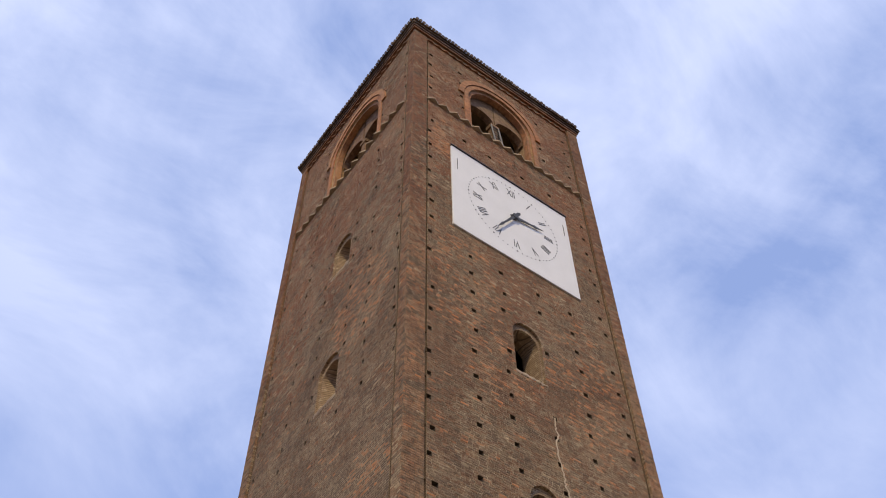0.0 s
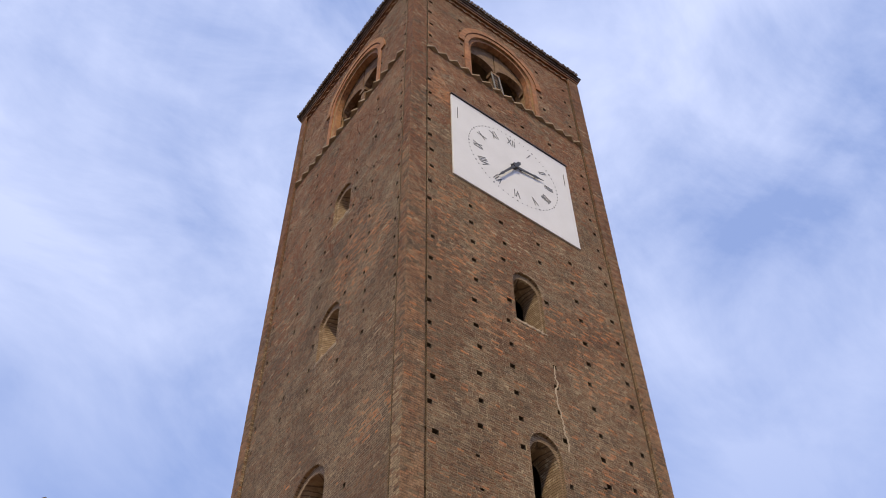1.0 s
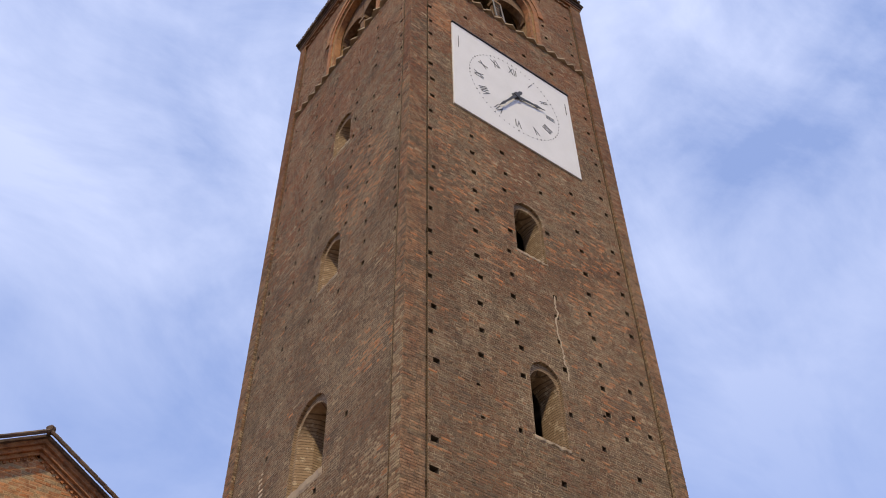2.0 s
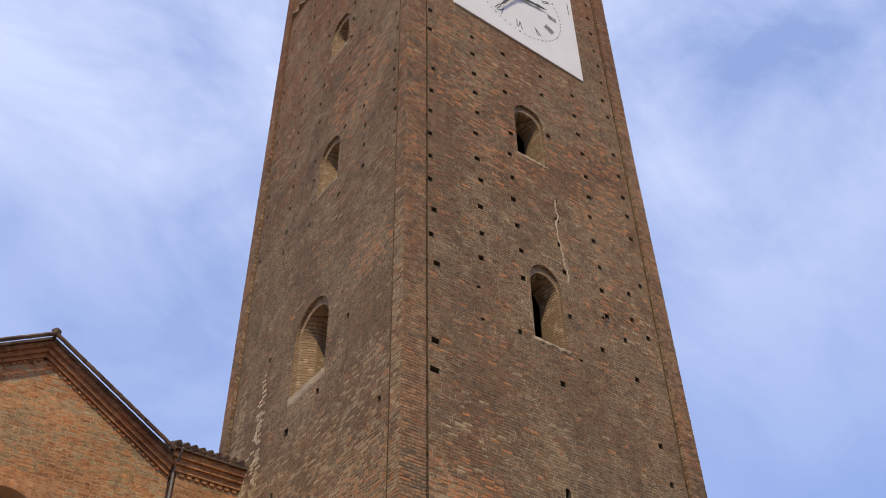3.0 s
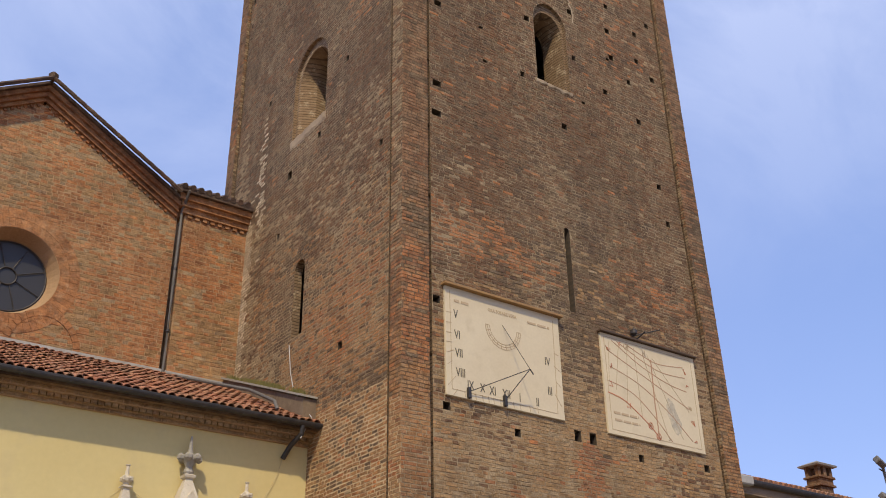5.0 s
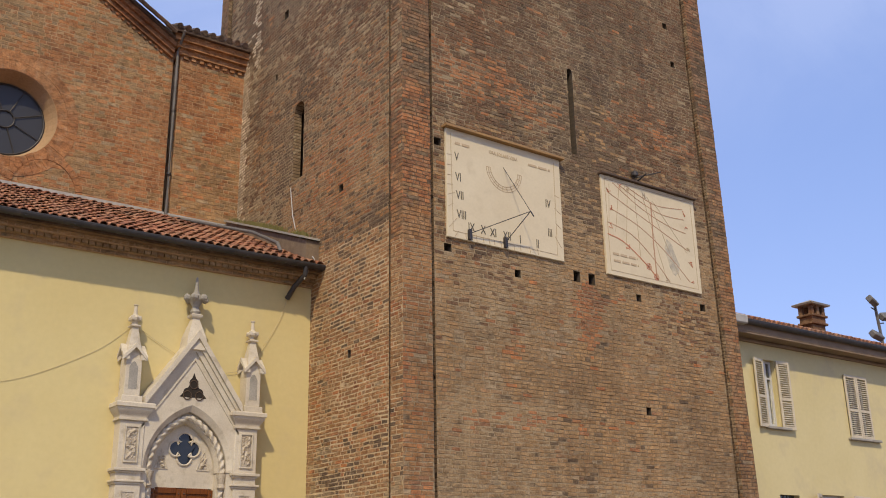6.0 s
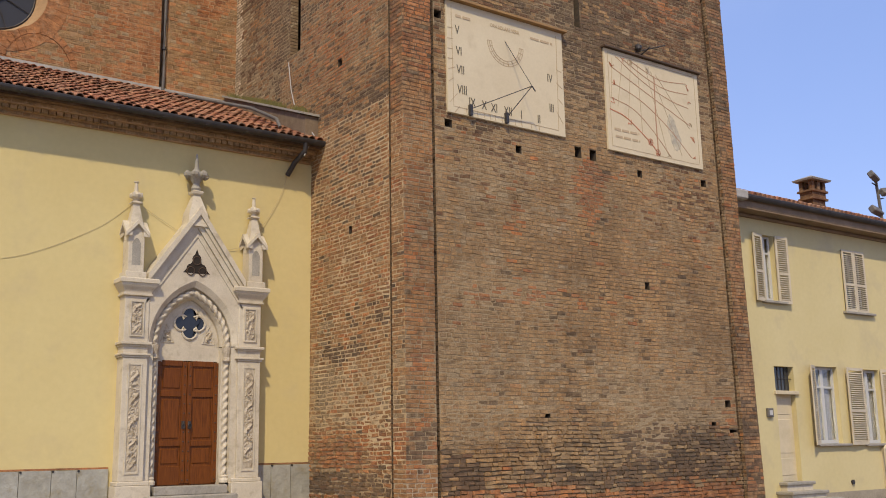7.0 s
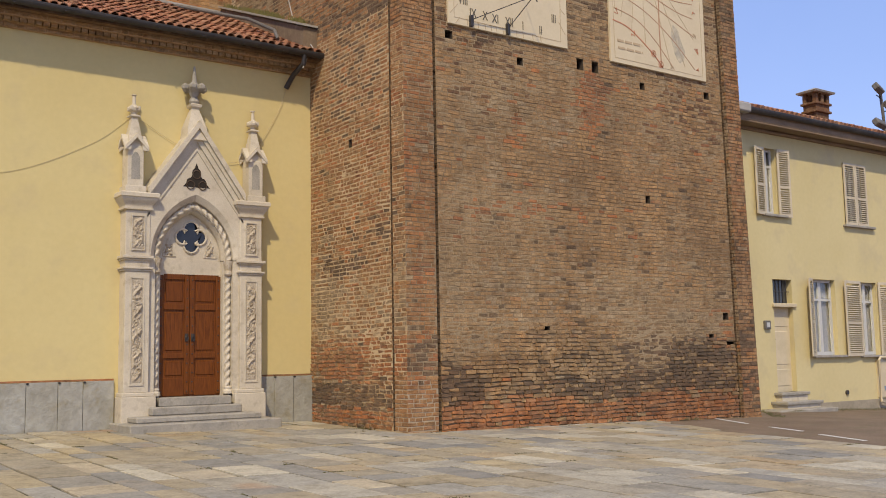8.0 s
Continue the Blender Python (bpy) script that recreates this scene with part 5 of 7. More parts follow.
def build_portal():
    p = tagged(holder("church_portal", (PX, 3.04, 0.6)), "white stone Gothic church portal with gable and pinnacles", "portal")
    F = 3.04
    for s in (-1, 1):
        c = PX + s * 1.055

        def X(a, b):
            return (c + min(s * a, s * b), c + max(s * a, s * b))
        # plinth block, pier, jambs
        x0, x1 = X(-0.33, 0.27)
        bm = bmesh.new()
        box(bm, x0, x1, F - 0.06, CY + 0.1, 0.02, 0.66, 0.01)
        box(bm, x0 + 0.02, x1 - 0.02, F - 0.035, CY + 0.1, 0.66, 0.73, 0.012)
        part("plinth_block", bm, M_STONE, p)
        x0, x1 = X(-0.215, 0.215)
        bm = bmesh.new()
        box(bm, x0, x1, F, CY + 0.1, 0.73, 2.80, 0.008)
        box(bm, x0 + 0.0, x1 - 0.0, F + 0.01, CY + 0.1, 2.80, 3.86, 0.008)
        part("pier", bm, M_STONE, p)
        bm = bmesh.new()
        for za, zb, w in ((0.85, 2.70, 0.012), (3.16, 3.78, 0.012)):
            y0 = F - 0.016
            box(bm, c - 0.122, c - 0.102, y0, F + 0.012, za, zb)
            box(bm, c + 0.102, c + 0.122, y0, F + 0.012, za, zb)
            box(bm, c - 0.102, c + 0.102, y0, F + 0.012, za, za + 0.025)
            box(bm, c - 0.102, c + 0.102, y0, F + 0.012, zb - 0.025, zb)
        part("panel_moulding", bm, M_STONE, p)
        carved("relief_panel", c - 0.092, c + 0.092, 0.90, 2.66, F, p, 3.1 + s, True)
        carved("relief_panel", c - 0.095, c + 0.095, 3.20, 3.74, F + 0.008, p, 7.7 + s)
        bm = bmesh.new()
        x0, x1 = X(-0.26, 0.26)
        for za, zb, e in ((2.80, 2.835, 0.02), (2.835, 2.87, 0.045), (2.99, 3.02, 0.02), (3.02, 3.07, 0.05)):
            box(bm, x0 - e + 0.04, x1 + e - 0.04, F - e, CY + 0.1, za, zb, 0.006)
        part("capital_band", bm, M_STONE, p)
        # cornice that carries the pinnacle
        bm = bmesh.new()
        profile = [(0.0, 3.86), (0.03, 3.87), (0.03, 3.90), (0.012, 3.905)]
        profile += [(0.012 + 0.08 * (1 - math.cos(math.pi * k / 8)) / 2, 3.91 + 0.165 * k / 8) for k in range(9)]
        profile += [(0.115, 4.085), (0.115, 4.145), (0.10, 4.165)]
        loft(bm, [[(c - 0.225 - e, F - e, z), (c + 0.225 + e, F - e, z), (c + 0.225 + e, CY + 0.1, z), (c - 0.225 - e, CY + 0.1, z)] for e, z in profile], True, True)
        part("cornice_block", bm, M_STONE, p)
        # inner jamb with rope shaft
        x0, x1 = X(-0.47, -0.215)
        bm = bmesh.new()
        box(bm, x0, x1, F + 0.20, CY + 0.14, 0.60, 3.05)
        x0, x1 = X(-0.33, -0.215)
        box(bm, x0, x1, F + 0.07, CY + 0.1, 0.60, 3.05)
        part("jamb", bm, M_STONE, p)
        bm = bmesh.new()
        rx = c - s * 0.385
        rope(bm, [(rx, F + 0.185, 0.78), (rx, F + 0.185, 2.78)], 0.05)
        part("rope_shaft", bm, M_STONE, p, "twisted rope shaft")
        bm = bmesh.new()
        lathe(bm, [(0.05, 0), (0.075, 0.03), (0.06, 0.1), (0.085, 0.2), (0.095, 0.27), (0.06, 0.28)], (rx, F + 0.15, 2.78), 10)
        part("shaft_capital", bm, M_CARVED, p)
        bm = bmesh.new()
        lathe(bm, [(0.09, 0), (0.09, 0.05), (0.065, 0.08), (0.075, 0.11), (0.05, 0.13)], (rx, F + 0.15, 0.66), 10)
        part("shaft_base", bm, M_STONE, p)
        # pinnacle
        py = F + 0.14
        c += s * 0.075 + 0.014
        bm = bmesh.new()
        box(bm, c - 0.185, c + 0.185, py - 0.185, py + 0.185, 4.16, 4.28, 0.01)
        box(bm, c - 0.142, c + 0.142, py - 0.142, py + 0.142, 4.28, 4.94, 0.008)
        part("pinnacle_shaft", bm, M_STONE, p)
        bm = bmesh.new()
        for dx, dy in ((0, -1), (0, 1), (1, 0), (-1, 0)):
            ex, ey = (1, 0) if dx == 0 else (0, 1)

            def G(u, v, o):
                return (c + ex * u + dx * o, py + ey * u + dy * o, v)
            prism(bm, [(-0.20, 4.90), (0, 5.12), (0.20, 4.90), (0.20, 4.97), (0, 5.20), (-0.20, 4.97)], lambda u, v: G(u, v, 0.10), lambda u, v: G(u, v, 0.215))
        part("gablet", bm, M_STONE, p)
        bm = bmesh.new()
        prism(bm, [(-0.075, 4.40)] + [(-0.075 + 0.15 * k / 6, 4.78 + 0.10 * math.sin(math.pi * k / 6)) for k in range(7)] + [(0.075, 4.40)], lambda u, v: (c + u, py - 0.146, v), lambda u, v: (c + u, py - 0.138, v))
        part("niche", bm, M_STONE_GREY, p, "shallow grey niche")
        bm = bmesh.new()
        lathe(bm, [(0.135, 4.94), (0.135, 5.02), (0.052, 5.50), (0.09, 5.52), (0.09, 5.54), (0.052, 5.56)], (c, py, 0), 4, True)
        part("spire", bm, M_STONE, p)
        bm = bmesh.new()
        lathe(bm, [(0.045, 5.55), (0.055, 5.60), (0.105, 5.63), (0.12, 5.67), (0.07, 5.72), (0.04, 5.74), (0.028, 5.90), (0.045, 5.905), (0.045, 5.92)], (c, py, 0), 8)
        for k in range(4):
            a = math.pi / 4 + math.pi * k / 2
            box(bm, c + 0.09 * math.cos(a) - 0.028, c + 0.09 * math.cos(a) + 0.028, py + 0.09 * math.sin(a) - 0.028, py + 0.09 * math.sin(a) + 0.028, 5.63, 5.71, 0.01)
        part("finial", bm, M_STONE, p)
    # arch plate under the gable
    ext = pointed(PX, 0.82, 3.07, 1.15, 12)
    slope, apex = 1.42, 5.40

    def gab(u):
        return apex - slope * abs(u - PX)
    bm = bmesh.new()
    line = [(PX - 0.86, 3.07)] + ext + [(PX + 0.86, 3.07)]
    for a, b in zip(line, line[1:]):
        if abs(b[0] - a[0]) < 1e-6:
            continue
        slab_xz(bm, [a, b, (b[0], gab(b[0])), (a[0], gab(a[0]))], F + 0.03, CY + 0.1)
    bmesh.ops.remove_doubles(bm, verts=bm.verts, dist=0.0005)
    part("gable_plate", bm, M_STONE, p)
    # raking mouldings
    for s in (-1, 1):
        bm = bmesh.new()
        for d0, d1, e in ((0.0, 0.085, 0.14), (0.085, 0.14, 0.085), (0.14, 0.225, 0.045), (0.285, 0.315, 0.02)):
            foot_u = 0.90
            o = [(PX, apex + 0.16 - d0 * 1.72), (PX + s * foot_u, apex + 0.16 - slope * foot_u - d0 * 1.72), (PX + s * foot_u, apex + 0.16 - slope * foot_u - d1 * 1.72), (PX, apex + 0.16 - d1 * 1.72)]
            slab_xz(bm, o, F + 0.03 - e, CY + 0.1)
        part("raking_moulding", bm, M_STONE, p)
    # archivolt: splayed order, rope, inner order
    bm = bmesh.new()
    rings = []
    o0, o1, o2, o3 = (pointed(PX, h, 3.07, r, 12) for h, r in ((0.82, 1.15), (0.74, 1.04), (0.62, 0.88), (0.58, 0.84)))
    for a, b, c2, d in zip(o0, o1, o2, o3):
        rings.append([(a[0], F + 0.03, a[1]), (b[0], F + 0.10, b[1]), (b[0], F + 0.19, b[1]), (c2[0], F + 0.19, c2[1]), (d[0], F + 0.26, d[1]), (d[0], CY + 0.10, d[1])])
    loft(bm, rings, False)
    part("archivolt", bm, M_STONE, p)
    bm = bmesh.new()
    rope(bm, [(u, F + 0.175, v) for u, v in pointed(PX, 0.68, 3.07, 0.95, 12)], 0.05)
    part("rope_moulding", bm, M_STONE, p, "twisted rope moulding round the arch")
    # tympanum with a quatrefoil
    bm = bmesh.new()
    slab_xz(bm, [(PX - 0.6, 3.0)] + pointed(PX, 0.6, 3.07, 0.87, 12) + [(PX + 0.6, 3.0)], F + 0.33, CY + 0.12)
    part("tympanum", bm, M_STONE, p)
    bm = bmesh.new()
    slab_xz(bm, foils(PX + 0.02, 3.48, 0.125, 0.15, 4, math.pi / 4 * 0), F + 0.325, F + 0.34)
    part("quatrefoil_pane", bm, M_GLASS, p, "dark glazed quatrefoil")
    bm = bmesh.new()
    q4 = foils(PX + 0.02, 3.48, 0.14, 0.15, 4, 0.0)
    tube(bm, [(u, F + 0.32, v) for u, v in q4 + q4[:1]], 0.022, 6)
    part("quatrefoil_moulding", bm, M_STONE, p)
    for s in (-1, 1):
        bm = bmesh.new()
        tube(bm, [(PX + s * 0.50, F + 0.33, 3.12), (PX + s * 0.40, F + 0.33, 3.44), (PX + s * 0.27, F + 0.33, 3.12), (PX + s * 0.50, F + 0.33, 3.12)], 0.018, 5)
        part("spandrel_moulding", bm, M_STONE, p)
        carved("spandrel_relief", PX + s * 0.39 - 0.07, PX + s * 0.39 + 0.07, 3.14, 3.34, F + 0.33, p, 1.3 * s)
    # lintel with shaped brackets
    bm = bmesh.new()
    slab_xz(bm, [(PX - 0.62, 2.62), (PX - 0.57, 2.62), (PX - 0.55, 2.70), (PX - 0.50, 2.72), (PX - 0.47, 2.80), (PX + 0.55, 2.80), (PX + 0.58, 2.72), (PX + 0.62, 2.70), (PX + 0.64, 2.62), (PX + 0.68, 2.62), (PX + 0.68, 3.05), (PX - 0.62, 3.05)], F + 0.30, CY + 0.14)
    part("lintel", bm, M_STONE, p)
    # trefoil of the gable: dark plates stand for the shade in its piercings
    bm = bmesh.new()
    slab_xz(bm, foils(PX, 4.495, 0.085, 0.12, 3, math.pi / 2, 8), F + 0.022, F + 0.035)
    slab_xz(bm, [(PX - 0.25, 4.35), (PX + 0.25, 4.35), (PX + 0.09, 4.545), (PX, 4.79), (PX - 0.09, 4.545)], F + 0.024, F + 0.034)
    part("trefoil", bm, M_DEEP, p, "dark trefoil plate in place of a pierced opening")
    bm = bmesh.new()
    for a in range(3):
        t = math.pi / 2 + a * 2 * math.pi / 3
        tube(bm, [(PX + 0.13 * math.cos(t) + 0.075 * math.cos(k), F + 0.018, 4.45 + 0.13 * math.sin(t) + 0.075 * math.sin(k)) for k in (2 * math.pi * i / 12 for i in range(13))], 0.010, 5)
    part("tracery", bm, M_DARKWOOD, p)
    # crowning finial
    bm = bmesh.new()
    lathe(bm, [(0.20, 5.20), (0.17, 5.45), (0.062, 5.80), (0.10, 5.83), (0.11, 5.87), (0.06, 5.90)], (PX - 0.02, F + 0.12, 0), 4, True)
    part("crown_spire", bm, M_STONE, p)
    bm = bmesh.new()
    lathe(bm, [(0.06, 5.86), (0.10, 5.93), (0.075, 5.99), (0.06, 6.02), (0.10, 6.10), (0.14, 6.15), (0.13, 6.24), (0.06, 6.28), (0.045, 6.34), (0.022, 6.57), (0.012, 6.60)], (PX - 0.02, F + 0.12, 0), 10)
    for k in range(6):
        a = math.pi * k / 3
        lathe(bm, [(0.02, -0.07), (0.07, -0.03), (0.075, 0.02), (0.03, 0.07)], (PX - 0.02 + 0.17 * math.cos(a), F + 0.12 + 0.17 * math.sin(a), 6.19), 6)
    part("crown_finial", bm, M_STONE_GREY, p, "weathered grey leafy finial")
    return p


portal = build_portal()

M_DOOR = principled("varnished_door_wood", (0.16, 0.045, 0.016), 0.38)
M_DOOR.node_tree.nodes["Principled BSDF"].inputs["Specular IOR Level"].default_value = 0.22


def door_wood(m):
    g = noise_of(m, 6.0, 5, 0.6, stretch=(9, 9, 0.7))
    c = ramp(m, g, [(0.3, (0.085, 0.024, 0.004)), (0.7, (0.19, 0.058, 0.009))])
    base(m, c)
    bump(m, g, 0.12, 0.004)


door_wood(M_DOOR)


def church_door():
    d = tagged(holder("church_door", (-2.455, 3.36, 0.62)), "closed double door of red-brown panelled wood with studs", "door")
    y = 3.36
    for s in (-1, 1):
        x0, x1 = (-3.03, -2.459) if s < 0 else (-2.451, -1.87)
        leaf = boxpart("door_leaf", x0, x1, y, y + 0.07, 0.63, 2.80, M_DOOR, d)
        inner, outer = (x1, x0) if s < 0 else (x0, x1)
        bm = bmesh.new()
        for a, b in ((x0, x0 + 0.09), (x1 - 0.09, x1)):
            box(bm, a, b, y - 0.028, y + 0.01, 0.66, 2.78, 0.008)
        for z0, z1 in ((0.64, 0.96), (1.30, 1.40), (2.16, 2.27), (2.70, 2.80)):
            box(bm, x0 + 0.092, x1 - 0.092, y - 0.027, y + 0.01, z0, z1, 0.008)
        part("door_frame", bm, M_DOOR, leaf)
        for z0, z1 in ((1.0, 1.26), (1.44, 2.12), (2.31, 2.66)):
            boxpart("door_panel", x0 + 0.125, x1 - 0.125, y - 0.014, y + 0.01, z0, z1, M_DOOR, leaf, bevel=0.012)
        bm = bmesh.new()
        for i in range(13):
            for u in (x0 + 0.045, x1 - 0.045):
                lathe(bm, [(0.014, 0), (0.012, 0.01), (0.002, 0.016)], (0, 0, 0), 6)
                vs = list(bm.verts)[-18:]
                bmesh.ops.transform(bm, matrix=pose(u, y - 0.028, 0.72 + i * 0.165, 90, 0, 0), verts=vs)
        part("studs", bm, M_IRON, leaf, "small iron studs")
        hx = inner + s * 0.055
        bm = bmesh.new()
        box(bm, hx - 0.032, hx + 0.032, y - 0.036, y - 0.026, 1.60, 1.74, 0.003)
        tube(bm, [(hx + 0.028 * math.cos(a), y - 0.055, 1.655 + 0.04 * math.sin(a)) for a in (2 * math.pi * k / 12 for k in range(13))], 0.008, 5)
        part("handle", bm, M_IRON, leaf, "black iron ring handle")


church_door()


def church_steps():
    st = tagged(holder("church_steps", (-2.5, 2.3, 0.1)), "worn grey stone steps before the church door", "steps")
    for x0, x1, y0, z0, z1 in ((-3.88, -1.20, 2.20, -0.2, 0.235), (-3.67, -1.44, 2.50, 0.235, 0.335), (-3.31, -1.68, 2.80, 0.335, 0.48)):
        bm = bmesh.new()
        box(bm, x0, x1, y0, CY, z0, z1, 0.02)
        part("step", bm, M_STONE_GREY, st)
    boxpart("threshold", -3.12, -1.80, 2.98, 3.75, 0.48, 0.63, M_STONE_GREY, st, bevel=0.012)


church_steps()


M_CABLE = principled("cream_cable", (0.46, 0.37, 0.22), 0.7)


def wall_cables():
    c = tagged(holder("wall_cable", (-4.5, CY, 5)), "thin cable sagging along the church wall", "cable")
    bm = bmesh.new()
    tube(bm, [(u, CY - 0.008, v) for u, v in curve3((-7.2, 4.45), (-5.7, 4.36), (-4.26, 4.99), (-3.50, 5.62))], 0.0032, 5)
    part("strand", bm, M_CABLE, c)
    bm = bmesh.new()
    tube(bm, [(u, CY - 0.03, v) for u, v in curve3((-3.38, 5.50), (-2.76, 5.16), (-2.3, 5.0))], 0.004, 5)
    part("strand", bm, M_CABLE, c)
    bm = bmesh.new()
    tube(bm, [(u, CY - 0.03, v) for u, v in curve3((-1.75, 4.9), (-1.3, 5.1), (-0.73, 6.0), (-0.50, 6.7))], 0.004, 5)
    part("strand", bm, M_CABLE, c)
    bm = bmesh.new()
    tube(bm, [(-0.05, 4.3, 9.3), (-0.08, 4.1, 8.6), (-0.1, 3.9, 8.2), (-0.12, 3.4, 7.7), (-0.15, 2.95, 7.3), (-0.45, 2.8, 6.8)], 0.012, 5)
    part("strand", bm, M_LEAD, c)


wall_cables()

# ---- the house beyond the tower ----
HY = 2.0
M_SHUTTER = mottled("cream_shutter_paint", (0.56, 0.49, 0.36), (0.49, 0.42, 0.31), 3, 40, 0.7, 0.1, speck=0.05)
M_WHITE = mottled("white_window_paint", (0.52, 0.52, 0.51), (0.46, 0.46, 0.45), 3, 40, 0.6, 0.05, speck=0.03)
M_CURTAIN = mottled("pale_curtain", (0.27, 0.28, 0.31), (0.20, 0.21, 0.24), 2, 20, 0.9, 0.1, stretch=(6, 6, 0.3), speck=0.03)
M_PANE = principled("window_glass", (0.06, 0.065, 0.07), 0.06)
M_EAVEWOOD = mottled("brown_painted_eaves", (0.25, 0.175, 0.11), (0.19, 0.13, 0.08), 2, 30, 0.8, 0.1)
M_HDOOR = mottled("cream_door_paint", (0.60, 0.51, 0.35), (0.53, 0.45, 0.30), 3, 40, 0.7, 0.1, speck=0.04)


def house_wall():
    bm = bmesh.new()
    holes = [(12.48, 13.02, 4.76, 6.52), (16.05, 17.10, 4.70, 6.46), (14.28, 15.36, 1.11, 3.14), (16.5, 17.36, 1.08, 3.12), (12.62, 13.42, 2.47, 3.09), (12.62, 13.42, 0.20, 2.37)]
    us = sorted({TW + 0.02, 24.0, *[v for h in holes for v in h[:2]]})
    zs = sorted({-0.8, 6.98, *[v for h in holes for v in h[2:]]})
    for a, b in zip(us, us[1:]):
        for c, d in zip(zs, zs[1:]):
            if any(h[0] < (a + b) / 2 < h[1] and h[2] < (c + d) / 2 < h[3] for h in holes):
                continue
            bm.faces.new([bm.verts.new(p) for p in ((a, HY, c), (b, HY, c), (b, HY, d), (a, HY, d))])
    for a, b, c, d in holes:
        loft(bm, [[(a, y, c), (b, y, c), (b, y, d), (a, y, d)] for y in (HY, HY + 0.3)])
    box(bm, TW + 0.02, 24.0, HY + 0.3, HY + 7, -0.8, 6.98)
    tagged(part("house_wall", bm, M_HOUSE), "pale yellow plastered house wall", "wall", kind="structure")
    bm = bmesh.new()
    box(bm, 14.3, 24.0, HY - 0.025, HY + 0.02, -0.8, -0.13)
    tagged(part("house_plinth", bm, mottled("plinth_render", (0.36, 0.31, 0.23), (0.28, 0.24, 0.175), 2, 25, 0.9, 0.2)), "low grey rendered plinth of the house", "plinth", kind="structure")


house_wall()


def shutter(x0, x1, z0, z1, hinge, angle, parent):
    """A louvred shutter leaf, swung on its hinge side by the angle."""
    w = x1 - x0
    sgn = 1 if hinge == "left" else -1
    hx = x0 if hinge == "left" else x1
    m = pose(hx, HY - 0.03, 0, 0, 0, -angle * sgn)
    if hinge == "left":
        a, b = 0.0, w
    else:
        a, b = -w, 0.0
    bm = bmesh.new()
    t = 0.035
    zm = z0 + (z1 - z0) * 0.42
    for p, q, r, s in ((a, a + 0.07, z0, z1), (b - 0.07, b, z0, z1)):
        box(bm, p, q, -t, 0, r, s, 0.004, m)
    for r, s in ((z0, z0 + 0.09), (zm, zm + 0.08), (z1 - 0.08, z1)):
        box(bm, a + 0.071, b - 0.071, -t, 0, r, s, 0.0, m)
    leaf = part("shutter", bm, M_SHUTTER, parent)
    me = bpy.data.meshes.new("slat")
    bm = bmesh.new()
    box(bm, a + 0.07, b - 0.07, -0.024, 0.024, -0.005, 0.005, 0.0, pose(0, -t / 2, 0, 38, 0, 0))
    bm.to_mesh(me)
    bm.free()
    me.materials.append(M_SHUTTER)
    z = z0 + 0.12
    while z < z1 - 0.1:
        if not zm - 0.02 < z < zm + 0.1:
            ob = new("slat", me)
            ob.parent = leaf
            ob.matrix_basis = m @ Matrix.Translation((0, 0, z))
        z += 0.058
    return leaf


def window(x0, x1, z0, z1, left, right, sill=True, label=""):
    w = tagged(holder("house_window", ((x0 + x1) / 2, HY, z0)), label, "window", "house windows")
    y = HY + 0.13
    bm = bmesh.new()
    xm = (x0 + x1) / 2
    zt = z0 + (z1 - z0) * 0.72
    for a, b, c, d in ((x0, x0 + 0.07, z0, z1), (x1 - 0.07, x1, z0, z1), (xm - 0.06, xm + 0.06, z0, z1)):
        box(bm, a, b, y, y + 0.06, c, d)
    for a, b in ((x0 + 0.07, xm - 0.06), (xm + 0.06, x1 - 0.07)):
        for c, d in ((z0, z0 + 0.09), (z1 - 0.07, z1), (zt, zt + 0.05)):
            box(bm, a, b, y, y + 0.06, c, d)
    part("window_frame", bm, M_WHITE, w)
    for a, b in ((x0 + 0.07, xm - 0.06), (xm + 0.06, x1 - 0.07)):
        for c, d in ((z0 + 0.09, zt), (zt + 0.05, z1 - 0.07)):
            g = boxpart("pane", a, b, y + 0.025, y + 0.031, c, d, M_PANEGLASS, w)
            g.visible_shadow = False
    boxpart("curtain", x0 + 0.02, x1 - 0.02, y + 0.10, y + 0.11, z0 + 0.02, z1 - 0.02, M_CURTAIN, w, "pale net curtain")
    if sill:
        boxpart("window_sill", x0 - 0.12, x1 + 0.3, HY - 0.11, HY + 0.12, z0 - 0.07, z0 - 0.005, M_STONE_GREY, w, bevel=0.01)
    for s in left + right:
        shutter(*s, parent=w)
    return w


M_PANEGLASS = principled("clear_pane", (0.9, 0.9, 0.9), 0.03)
M_PANEGLASS.node_tree.nodes["Principled BSDF"].inputs["Transmission Weight"].default_value = 1.0
window(12.48, 13.02, 4.78, 6.52, [(12.02, 12.47, 4.74, 6.50, "right", 8)], [(13.02, 13.48, 4.72, 6.52, "left", 8)], True, "upper house window with open cream louvred shutters")
window(16.05, 17.10, 4.72, 6.46, [(16.03, 16.57, 4.70, 6.47, "left", 0)], [(16.58, 17.12, 4.70, 6.47, "right", 0)], True, "upper house window with closed louvred shutters")
window(14.28, 15.36, 1.12, 3.14, [(13.84, 14.28, 1.09, 3.15, "right", 22)], [], True, "ground-floor window with cream shutters swung open")
window(16.50, 17.36, 1.10, 3.12, [(15.62, 16.50, 1.07, 3.14, "right", 5)], [(17.38, 18.26, 1.07, 3.14, "left", 12)], True, "ground-floor window with open shutters and pale curtains")


